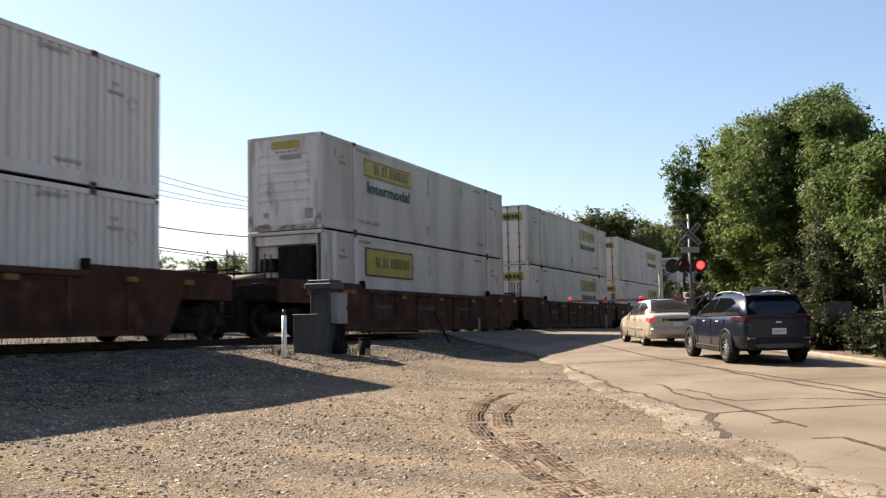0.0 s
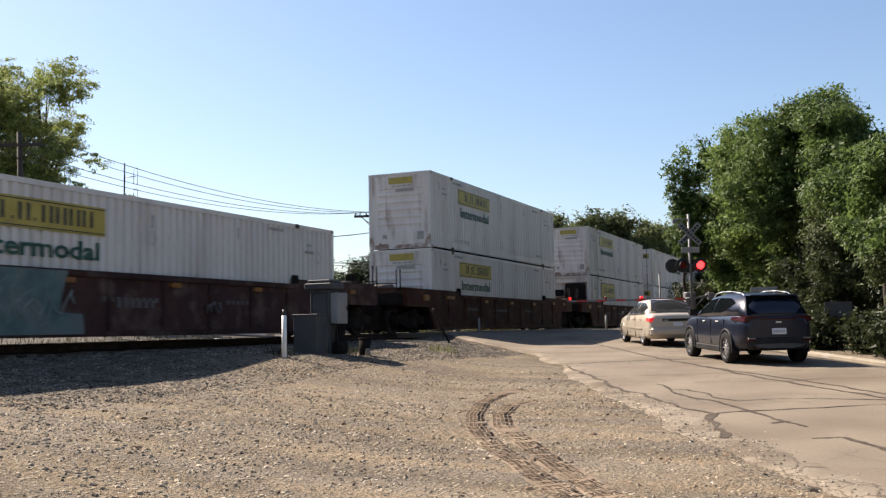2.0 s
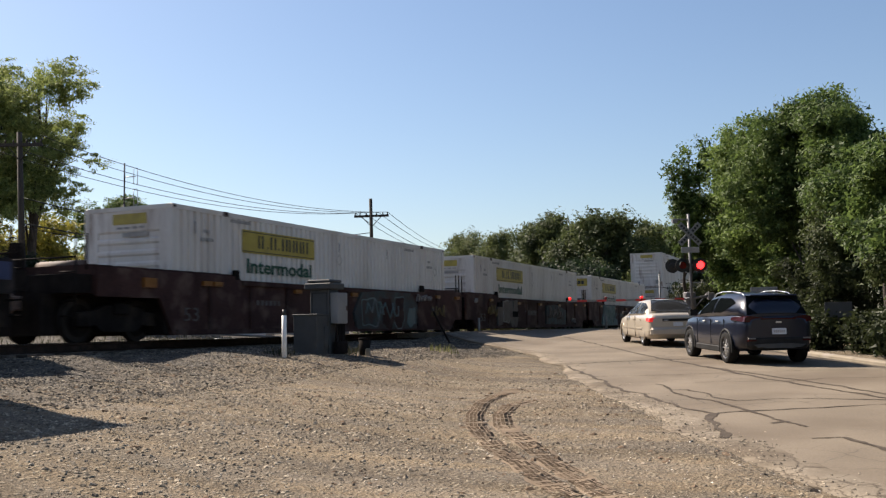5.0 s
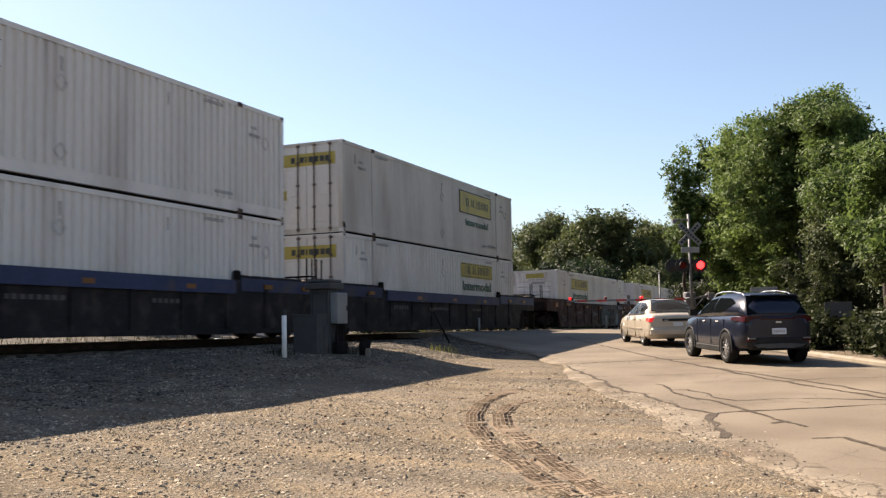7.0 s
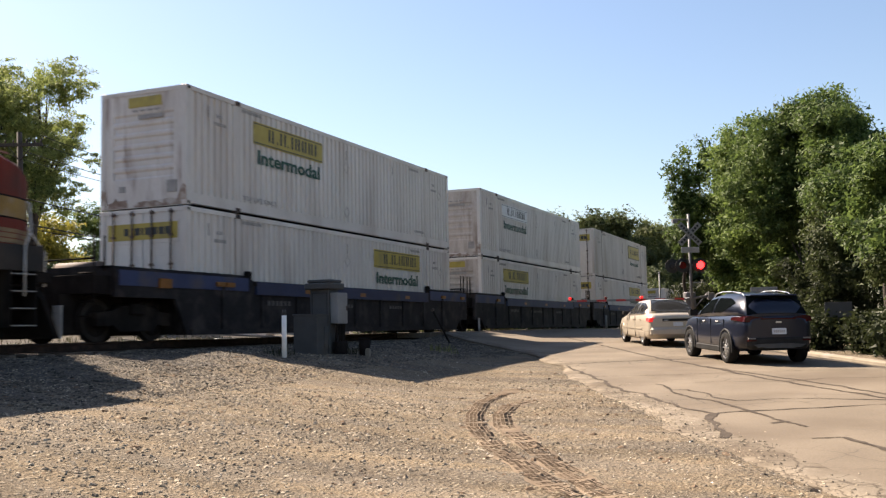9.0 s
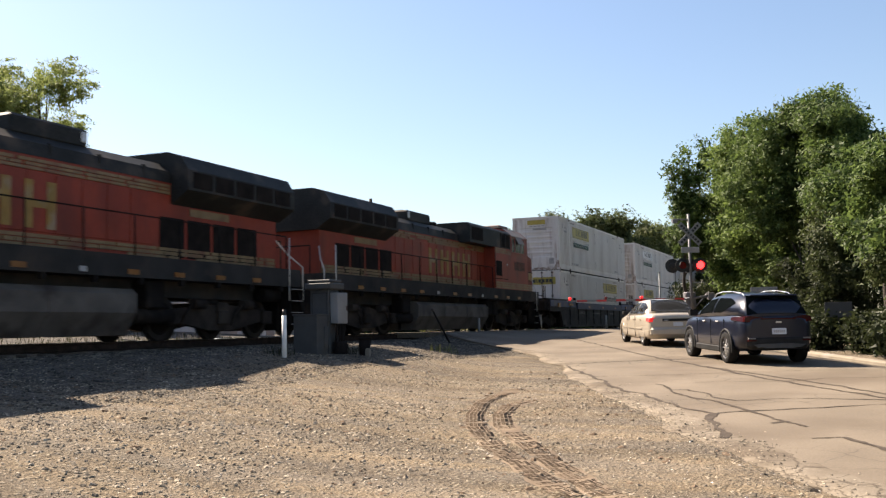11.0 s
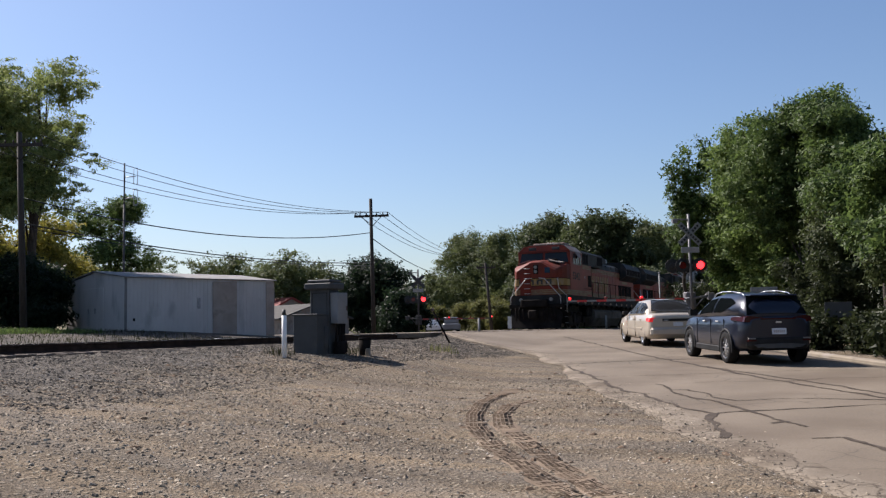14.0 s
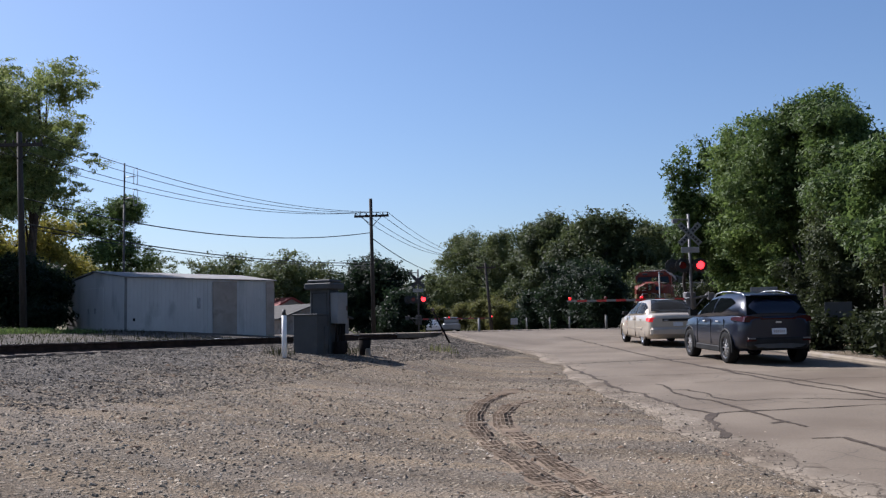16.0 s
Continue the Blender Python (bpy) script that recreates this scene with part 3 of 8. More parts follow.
def surface_z(x, y):
    """The yard's ground with its small swells."""
    k, w = to_road(x, y)
    d = road_left(k) - w
    under = smooth(EDGE_L - 0.5, EDGE_L + 0.35, w) * smooth(EDGE_R + 0.5, EDGE_R - 0.3, w)
    bumpy = (1 - under) * 0.03 * smooth(60, 10, abs(x - 20))
    z = ground_z(x, y) - 0.07 * under + bumpy * noise.noise((x * 0.6, y * 0.6, 0)) + 0.4 * bumpy * noise.noise((x * 2.1, y * 2.1, 3))
    if k > 3 and -0.45 < d < 3.5 and 9 < y < 14.2:
        z = max(z, mouth_z(y) - 0.055 - 0.14 * max(0.0, d) - (0.05 if d < -0.1 else 0))
    return z


def build_ground():
    xs, ys = near_grid(4, 60, 0.25, 2500), near_grid(-8, 24, 0.25, 2500)
    verts, faces = [], []
    for y in ys:
        for x in xs:
            verts.append((x, y, surface_z(x, y)))
    nx = len(xs)
    for j in range(len(ys) - 1):
        for i in range(nx - 1):
            a = j * nx + i
            faces.append((a, a + 1, a + nx + 1, a + nx))
    me = bpy.data.meshes.new("ground")
    me.from_pydata(verts, [], faces)
    me.materials.append(M["ground"])
    me.polygons.foreach_set("use_smooth", [True] * len(faces))
    tagged(new("ground", me), "grey brown gravel and packed dirt yard beside the track", "ground", kind="structure")


def build_road():
    bm = bmesh.new()
    ks = list(np.arange(-45, -18, 0.5)) + list(np.arange(-18, 2, 0.14)) + list(np.arange(2, 40, 0.5)) + list(np.arange(40, 138, 5))
    ws = [0.0, 0.035, 0.075] + list(np.linspace(0.09, 1, 14))
    grid = []
    for k in ks:
        row = []
        lo = road_left(k) + 0.3 * noise.noise((k * 0.55, 1.3, 0)) + 0.16 * noise.noise((k * 2.1, 4.1, 0)) + 0.07 * noise.noise((k * 5.3, 2.2, 0))
        for f in ws:
            w = lo + (EDGE_R - lo) * f
            x, y = from_road(k, w)
            crown = -0.03 * (max(-1.3, (w + 0.5) / 3.3)) ** 2
            level = max(road_z(k) + 0.035 + crown, ground_z(x, y) + 0.03 if k > 4 and w < EDGE_L + 0.6 and y < 14.2 else -9,
                        mouth_z(y) if k > 4 and 9 < y < 14.2 and w < 0 else -9)
            row.append(bm.verts.new((x, y, level - (0.02 if f == 0 else 0) + (0.012 * noise.noise((k * 3.0, f * 40, 6)) if f < 0.05 else 0))))
        grid.append(row)
    for a, b in zip(grid, grid[1:]):
        for i in range(len(ws) - 1):
            f = bm.faces.new((a[i], a[i + 1], b[i + 1], b[i]))
            f.smooth = True
            f.material_index = 1 if i < 2 else 0
    for side in (0, -1):
        low = [bm.verts.new(r[side].co - Vector((0, 0, 0.12))) for r in grid]
        for i in range(len(grid) - 1):
            bm.faces.new((grid[i][side], grid[i + 1][side], low[i + 1], low[i]))
    road = tagged(part("road", bm, ["road", "road_edge"]), "worn tan concrete road with dark sealed cracks climbing to the crossing", "road", kind="structure")

    def seam(pts, width, seed):
        """A sealed crack along a few turning points, wandering between them."""
        rnd = random.Random(seed)
        bm = bmesh.new()
        last = None
        for (k0, w0), (k1, w1) in zip(pts, pts[1:]):
            n = max(2, int(math.hypot(k1 - k0, w1 - w0) / 0.12))
            for i in range(n + 1):
                f = i / n
                k, w = k0 + (k1 - k0) * f, w0 + (w1 - w0) * f
                dk, dw = (w1 - w0), -(k1 - k0)
                s = math.hypot(dk, dw)
                off = 0.09 * noise.noise((k * 1.7, w * 1.7, seed)) + 0.03 * noise.noise((k * 6, w * 6, seed))
                half = width * (0.2 + 0.5 * rnd.random() + 0.35 * (0.5 + noise.noise((k * 0.9, w * 0.9, seed + 9))))
                pair = []
                for sgn in (-1, 1):
                    kk, ww = k + dk / s * (off + sgn * half), w + dw / s * (off + sgn * half)
                    x, y = from_road(kk, ww)
                    crown = -0.03 * ((ww + 0.5) / 3.3) ** 2
                    pair.append(bm.verts.new((x, y, road_z(kk) + 0.041 + crown)))
                if last:
                    bm.faces.new((last[0], last[1], pair[1], pair[0]))
                last = pair
        part("crack_seal", bm, "tar", road, "dark tar-sealed crack")
    return road, seam


def build_cracks(seam):
    seam([(0.4, -3.72), (-2.75, -3.66), (-5.7, -3.72), (-6.4, -3.5), (-7.5, -3.51), (-8.3, -3.45), (-9.2, -3.2)], 0.05, 1)
    seam([(-9.2, -3.2), (-9.7, -3.43), (-10.5, -3.6), (-11.35, -3.72)], 0.085, 11)
    seam([(-9.2, -3.2), (-9.1, -2.9), (-8.95, -1.85), (-8.75, -0.66), (-8.5, 0.8)], 0.035, 2)
    seam([(0.75, -3.67), (1.2, -2.78), (1.45, -0.8), (1.5, 0.6)], 0.05, 3)
    seam([(-4.8, -2.9), (-5.0, -2.82), (-6.05, -2.94), (-6.75, -3.03), (-7.55, -2.82), (-8.5, -2.71), (-9.3, -2.68), (-10.3, -2.67), (-10.7, -2.61)], 0.042, 4)
    seam([(-10.3, -2.86), (-10.2, -2.6)], 0.05, 12)
    seam([(-5.9, -2.89), (-5.95, -2.63), (-6.5, -2.55), (-7.4, -2.58), (-7.8, -2.48), (-7.7, -1.84), (-7.75, -1.34), (-8.2, -0.39), (-8.3, 0.8)], 0.03, 5)
    seam([(16.0, -1.3), (4.0, -1.15), (0.15, -1.0), (-2.85, -0.82), (-5.3, -0.63), (-8.0, -0.28), (-11.0, 0.0)], 0.06, 6)
    seam([(-1.0, -0.85), (-2.4, -0.68), (-3.95, -0.44), (-5.0, -0.23), (-7.4, -0.01), (-10.0, 0.2)], 0.05, 7)
    seam([(-11.6, -2.9), (-11.6, -2.57)], 0.03, 8)
    seam([(-11.6, -2.57), (-12.1, -2.55), (-12.6, -2.52), (-13.6, -2.4)], 0.06, 13)
    seam([(-2.8, -3.6), (-3.0, -2.0), (-2.8, -0.9), (-2.6, 2.0)], 0.025, 9)
    seam([(-4.7, -2.2), (-4.95, -0.5), (-4.5, 0.3), (-4.4, 1.6)], 0.022, 14)
    seam([(6.5, -3.8), (6.7, 0.0), (6.6, 2.6)], 0.03, 10)


def build_kerb():
    kerb = thing("kerb", "low sunlit concrete kerb along the road's shaded side", "kerb", kind="structure")
    for i in range(26):
        k0 = -24 + i * 1.83
        bm = bmesh.new()
        prof = [(0.0, -0.15), (0.0, 0.07), (0.03, 0.10), (0.18, 0.105), (0.2, 0.09), (0.2, -0.15)]
        rows = []
        for k in (k0 + 0.006, k0 + 1.824):
            rows.append([bm.verts.new((*from_road(k, EDGE_R + 0.01 + a), road_z(k) + b)) for a, b in prof])
        n = len(prof)
        for j in range(n):
            bm.faces.new((rows[0][j], rows[0][(j + 1) % n], rows[1][(j + 1) % n], rows[1][j]))
        bm.faces.new(rows[0][::-1])
        bm.faces.new(rows[1])
        part("kerb_stone", bm, "concrete", kerb)


def build_track():
    half = 0.7175 + 0.035
    for s in (-1, 1):
        bm = bmesh.new()
        y0 = TRACK_Y + s * half
        prof = [(-0.07, 0), (0.07, 0), (0.07, 0.012), (0.012, 0.03), (0.012, 0.13), (0.036, 0.142), (0.036, 0.168), (0.026, 0.178),
                (-0.026, 0.178), (-0.036, 0.168), (-0.036, 0.142), (-0.012, 0.13), (-0.012, 0.03), (-0.07, 0.012)]
        prism(bm, [(y0 + a, RAIL_TOP - 0.178 + b) for a, b in prof], -120, 420, "x")
        for f in bm.faces:
            f.normal_update()
            if abs(f.normal.z) > 0.9 and f.calc_center_median().z > RAIL_TOP - 0.01:
                f.material_index = 1
        part("rail", bm, ["rail_side", "rail_top"])
        tagged(bpy.data.objects["rail" if s < 0 else "rail.001"], "rusty steel rail with a polished head on timber ties", "rail", "pair of rails", "structure")
    bed = thing("track_bed", "timber ties bedded in grey ballast under the rails", "track bed", kind="structure")
    bm = bmesh.new()
    box(bm, -0.115, 0.115, -1.3, 1.3, -0.17, 0.0, bevel=0.012)
    me = mesh_of("tie", bm, "tie")
    rest = bmesh.new()
    for i in range(-30, 330):
        x = 8 + i * 0.5 + 0.04 * math.sin(i * 2.3)
        w = to_road(x, TRACK_Y)[1]
        if -6.5 < w < 4.5:
            continue
        if 0 <= i < 130:
            part("tie", me, None, bed, at=pose(x, TRACK_Y, RAIL_TOP - 0.19 + 0.01 * math.sin(i * 1.7), 0, 0, 1.5 * math.sin(i * 3.1)))
        else:
            box(rest, x - 0.115, x + 0.115, TRACK_Y - 1.3, TRACK_Y + 1.3, RAIL_TOP - 0.36, RAIL_TOP - 0.19)
    tagged(part("tie_row", rest, "tie", bed), kind="stuff")
    crossing = thing("crossing_surface", "concrete and timber crossing panels set between the rails", "crossing", kind="structure")
    x0, x1 = 31.0, 57.0
    for a, b in ((-0.70, 0.70), (-2.1, -0.80), (0.80, 2.1)):
        for i in range(11):
            xa = x0 + (x1 - x0) * i / 11
            bm = bmesh.new()
            box(bm, xa + 0.01, xa + (x1 - x0) / 11 - 0.01, TRACK_Y + a, TRACK_Y + b, RAIL_TOP - 0.15, RAIL_TOP + 0.028, bevel=0.012)
            part("crossing_panel", bm, "road", crossing)


def stones(name, label, count, area, size, mat, seed, keep=None, level=None):
    """Many loose stones, each a small lopsided block, in one mesh."""
    rnd = np.random.RandomState(seed)
    many = count * (3 if level is None else 14)
    x = area[0] + (area[1] - area[0]) * rnd.rand(many)
    y = area[2] + (area[3] - area[2]) * rnd.rand(many)
    pts = [(a, b) for a, b in zip(x, y) if keep is None or keep(a, b, rnd.rand())][:count]
    base = np.array([(1, 0, 0), (0.2, 1, 0), (-0.9, 0.5, 0), (-0.5, -0.9, 0), (0.5, -0.8, 0), (0.45, 0.25, 0.62), (-0.4, 0.2, 0.7), (0.0, -0.45, 0.58)])
    tri = np.array([(0, 1, 5), (1, 6, 5), (1, 2, 6), (2, 3, 6), (3, 7, 6), (3, 4, 7), (4, 0, 7), (0, 5, 7), (5, 6, 7)])
    vs, fs = [], []
    for i, (a, b) in enumerate(pts):
        s = size[0] + (size[1] - size[0]) * rnd.rand() ** 4
        p = base * (0.65 + 0.7 * rnd.rand(8, 1)) * (s * np.array([1, 0.6 + 0.5 * rnd.rand(), (0.55 + 0.4 * rnd.rand()) * (1.0 - (0.35 if mat == "ballast" else 0.2) * min(1.0, s / 0.05))]))
        t = rnd.rand() * 6.28
        c, sn = math.cos(t), math.sin(t)
        p = p @ np.array([[c, sn, 0], [-sn, c, 0], [0, 0, 1]])
        vs.append(p + np.array([a, b, (level or surface_z)(a, b) - s * 0.02]))
        fs.append(tri + 8 * i)
    me = bpy.data.meshes.new(name)
    me.from_pydata(np.concatenate(vs).tolist(), [], np.concatenate(fs).tolist())
    me.materials.append(M[mat])
    tagged(new(name, me), label, "gravel", kind="stuff")


def off_road(a, b, r):
    k, w = to_road(a, b)
    return w < EDGE_L - 0.05 + 0.25 * noise.noise((k * 0.6, 2, 2)) and b < 1.05 * a + 3


def build_loose_stone():
    stones("gravel", "loose grey and tan gravel scattered over the yard", 40000, (5.5, 22, -1.5, 13.4), (0.003, 0.032), "stone", 3,
           lambda a, b, r: off_road(a, b, r) and r < 0.15 + 0.85 * smooth(-0.15, 0.4, noise.noise((a * 0.5 + b * 0.15, b * 0.22, 7))) and r < 10 / max(a, 5))
    stones("gravel", "coarse grey gravel in the nearer yard", 7000, (5.2, 14, 3.6, 10.4), (0.007, 0.036), "stone", 13,
           lambda a, b, r: off_road(a, b, r) and r < 0.2 + 0.8 * smooth(-0.1, 0.35, noise.noise((a * 0.4 + 3, b * 0.5, 2)) + 0.06 * (b - 0.55 * a)))
    stones("clod", "dark clods and larger stones strewn over the yard", 1300, (6, 20, -1.0, 12), (0.012, 0.06), "packed", 6, off_road)
    stones("gravel", "pale stone chips glinting in the gravel", 2600, (6, 22, -1.0, 13.4), (0.004, 0.016), "pale_stone", 8, off_road)
    def spilt(a, b, r):
        k, w = to_road(a, b)
        return EDGE_L - 0.35 < w < EDGE_L + 0.75 and r < 0.02 + 0.5 * smooth(EDGE_L + 0.6, EDGE_L - 0.2, w + 0.5 * noise.noise((k * 0.8, 3.0, 5)))
    stones("gravel", "gravel and dirt spilt over the road's broken edge", 9000, (6, 24, -6, 4), (0.004, 0.024), "stone", 9, spilt, lambda a, b: road_z(to_road(a, b)[0]) + 0.012)
    stones("gravel", "coarse grey gravel on the slope below the track", 55000, (9, 40, 9.2, 14.6), (0.008, 0.045), "ballast", 4, off_road)
    def beside_mouth(a, b, r):
        k, w = to_road(a, b)
        return 0.1 < road_left(k) - w < 4.5 and r < 0.9 - 0.15 * (road_left(k) - w)
    stones("gravel", "dark crushed stone spread beside the road's mouth", 9000, (24.5, 35, 8.8, 14.2), (0.012, 0.06), "ballast", 21, beside_mouth)
    stones("ballast", "grey crushed ballast round the ties", 16000, (8, 70, 13.2, 18.4), (0.03, 0.075), "ballast", 5,
           lambda a, b, r: not -6.5 < to_road(a, b)[1] < 5)


def slabs():
    # added pale blocks where bright specks lie beyond the far rail
    for x, y, top, w, d in ((21.15, 20.2, 1.325, 0.15, 0.12), (20.45, 17.5, 1.31, 0.17, 0.1), (33.4, 23.2, 1.30, 0.9, 0.6)):
        g = ground_z(x, y)
        c = thing("concrete_slab", "small pale block lying beyond the far rail", "concrete block", "loose blocks", at=pose(x, y, g, 0, 0, -40))
        bm = bmesh.new()
        box(bm, -w, w, -d, d, -0.08, top - g, bevel=0.012)
        part("block", bm, "post_white", c)


build_ground()
slabs()
road, seam = build_road()
build_cracks(seam)
build_kerb()
build_track()
build_loose_stone()
# ---- train ----
moving = []       # (thing, place along the train, y, z, turned)
spinning = []     # (wheelset, wheel radius, turn sign, place along the train)
LONG, WIDE, HIGH = 16.154, 2.591, 2.896
YELLOW_BARS = ((0.20, 0.27), (0.31, 0.34), (0.36, 0.44), (0.46, 0.49), (0.52, 0.60), (0.62, 0.70), (0.72, 0.80), (0.82, 0.90))


def side_ribs(y_out, sign, ribbed):
    """One long wall between the end posts; y_out is the outer plane, sign its outward side."""
    bm = bmesh.new()
    z0, z1 = 0.30, HIGH - 0.11
    prof = []
    if ribbed:
        n, x0, x1 = 62, 0.16, LONG - 0.16
        p = (x1 - x0) / n
        for i in range(n):
            a = x0 + i * p
            prof += [(a, 0.0), (a + 0.48 * p, 0.0), (a + 0.60 * p, 0.055), (a + 0.90 * p, 0.055)]
        prof.append((x1, 0.0))
    else:
        n, x0, x1 = 13, 0.16, LONG - 0.16
        p = (x1 - x0) / n
        for i in range(n):
            a = x0 + i * p
            prof += [(a, 0.012), (a + 0.012, 0.016), (a + 0.03, 0.012)]
        prof.append((x1, 0.012))
    low = [bm.verts.new((x, y_out - sign * (0.012 + d), z0)) for x, d in prof]
    top = [bm.verts.new((x, y_out - sign * (0.012 + d), z1)) for x, d in prof]
    for i in range(len(prof) - 1):
        bm.faces.new((low[i], low[i + 1], top[i + 1], top[i]))
    return bm


def container(kind, sign="yellow", end="ribbed", label=""):
    """A 53-foot container: x from its front end, y from -1.3 to 1.3, z from its floor. Both long sides carry the sign, 2.8 m from the front."""
    hw = WIDE / 2
    paint = "white" if kind == "ribbed" else "white_dusty"
    c = thing("container", label, "container", "containers on the train")
    bm = bmesh.new()
    for y in (-hw, hw):
        s = 1 if y > 0 else -1
        a, b = sorted((y, y - s * 0.10))
        box(bm, 0.0, LONG, a, b, HIGH - 0.11, HIGH)
        box(bm, 0.0, LONG, a, b, 0.045, 0.30)
        a, b = sorted((y, y - s * 0.14))
        for x in (0.0, LONG - 0.17):
            box(bm, x, x + 0.17, a, b, 0.0, HIGH)
        a, b = sorted((y + s * 0.004, y - s * 0.08))
        for x in (2.02, 14.0):
            box(bm, x, x + 0.13, a, b, 0.0, HIGH + 0.002)
        a, b = sorted((y + s * 0.008, y - s * 0.02))
        box(bm, 2.2, 13.95, a, b, 0.285, 0.31)
    for z in (0.0, HIGH - 0.1):
        box(bm, 0.0, 0.12, -hw + 0.14, hw - 0.14, z, z + (0.16 if z == 0 else 0.1))
        box(bm, LONG - 0.12, LONG, -hw + 0.14, hw - 0.14, z, z + (0.16 if z == 0 else 0.1))
    part("frame", bm, paint, c)
    for s in (-1, 1):
        part("side_wall", side_ribs(s * hw, s, kind == "ribbed"), paint, c)
    quick("roof", paint, c, (0.12, LONG - 0.12, -hw + 0.1, hw - 0.1, HIGH - 0.06, HIGH - 0.03))
    quick("floor", "under", c, (0.12, LONG - 0.12, -hw + 0.1, hw - 0.1, 0.02, 0.14))
    for x in (0.0, LONG - 0.18):
        for s in (-1, 1):
            for z in (0.0, HIGH - 0.115):
                part("corner_casting", CAST["corner"], None, c, "", pose(x, s * (hw - 0.07), z))
    for x in (1.995, 13.975):
        for s in (-1, 1):
            for z in (0.0, HIGH - 0.115):
                part("lift_socket", CAST["socket"], None, c, "dark rusty lifting socket", pose(x, s * (hw - 0.05), z))
    # front end
    if end in ("ribbed", "worn"):
        soiled = "white_dirty" if end == "ribbed" else "white_brown"
        bm = bmesh.new()
        prof = [(0.02, 0.16), (0.02, 0.70)]
        z = 0.70
        for i in range(6):
            prof += [(0.048, z + 0.05), (0.048, z + 0.17), (0.02, z + 0.22), (0.02, z + 0.28)]
            z += 0.28
        prof += [(0.02, HIGH - 0.1)]
        y0, y1 = -hw + 0.38, hw - 0.38
        a = [bm.verts.new((d, y0, zz)) for d, zz in prof]
        b = [bm.verts.new((d, y1, zz)) for d, zz in prof]
        for i in range(len(prof) - 1):
            bm.faces.new((a[i], b[i], b[i + 1], a[i + 1]))
        for ya, yb in ((-hw + 0.14, y0), (y1, hw - 0.14)):
            quick("end_post", soiled, c, (0.015, 0.09, ya, yb, 0.16, HIGH - 0.1))
        part("front_wall", bm, soiled, c, "ribbed end wall with rusty scuffs")
        if sign != "white":
            quick("end_sign", "yellow", c, (0.004, 0.018, -0.55, 0.45, HIGH - 0.42, HIGH - 0.17))
        # rust creeping up from the sill and down from the rails
        bm = bmesh.new()
        rnd = random.Random(len(label) + len(end))
        for y, w, z, h in ((-1.22, 0.34, 0.012, 0.62), (-0.85, 0.5, 0.012, 0.24), (-0.2, 0.9, 0.012, 0.16), (0.75, 0.6, 0.012, 0.3), (1.2, 0.2, 0.012, 0.75)):
            pts = [(y - w / 2, z)]
            for i in range(9):
                f = i / 8
                pts.append((y + w * (f - 0.5), z + h * (0.35 + 0.65 * math.sin(math.pi * (0.1 + 0.8 * f))) * rnd.uniform(0.55, 1.0)))
            pts.append((y + w / 2, z))
            prism(bm, [(max(-1.29, min(1.29, a)), b) for a, b in pts], -0.004, 0.016, "x")
        tagged(part("rust_stain", bm, "end_rust", c, "brown rust stains along the sill"), kind="stuff")
        tagged(quick("end_mark", "print", c, *[(0.004, 0.016, -0.5 + i * 0.22, -0.34 + i * 0.22, HIGH - 0.53, HIGH - 0.48) for i in range(4)], (0.0, 0.02, -0.6, 0.15, HIGH - 0.72, HIGH - 0.62)), kind="stuff")
        quick("placard", "print", c, (-0.006, 0.02, -1.0, -0.72, 0.32, 0.62))
        quick("placard", "print", c, (-0.002, 0.02, 0.55, 0.72, 0.40, 0.55))
    elif end == "banner":
        quick("front_wall", "white_dirty", c, (0.02, 0.09, -hw + 0.14, hw - 0.14, 0.16, HIGH - 0.1))
        quick("end_sign", "yellow", c, (0.004, 0.018, -1.05, 1.05, HIGH - 0.62, HIGH - 0.17))
        bm = bmesh.new()
        for a, b in YELLOW_BARS:
            box(bm, -0.002, 0.004, 0.95 - 2.0 * b, 0.95 - 2.0 * a, HIGH - 0.50, HIGH - 0.30)
        tagged(part("end_mark", bm, "black", c), kind="stuff")
        bm = bmesh.new()
        for i in range(7):
            box(bm, 0.004, 0.02, -1.1, 1.1, 0.4 + i * 0.26, 0.52 + i * 0.26, bevel=0.01)
        part("wall_rib", bm, "white_dirty", c)
    elif end == "unit":
        quick("front_wall", "white_dirty", c, (0.35, 0.42, -hw + 0.14, hw - 0.14, 0.16, HIGH - 0.1))
        quick("end_post", "white_dirty", c, (0.0, 0.35, -hw + 0.02, -hw + 0.16, 0.16, HIGH - 0.1))
        quick("end_header", "white_dirty", c, (0.1, 0.35, -hw + 0.2, hw - 0.2, HIGH - 0.4, HIGH - 0.12))
        quick("cooling_unit", "under", c, (0.02, 0.35, -0.95, 0.25, 0.9, HIGH - 0.45), (0.1, 0.35, 0.4, 0.95, 1.7, 2.1), bevel=0.03, label="dark recessed machinery hatch")
    # door end
    for s in (-1, 1):
        y0, y1 = (0.01, hw - 0.145) if s > 0 else (-hw + 0.145, -0.01)
        bm = bmesh.new()
        box(bm, LONG - 0.06, LONG - 0.02, y0, y1, 0.16, HIGH - 0.1, bevel=0.008)
        for i in range(3):
            z = 0.35 + i * 0.85
            box(bm, LONG - 0.025, LONG - 0.008, y0 + 0.06, y1 - 0.06, z, z + 0.55, bevel=0.008)
        d = part("door", bm, "white", c, "white container door leaf")
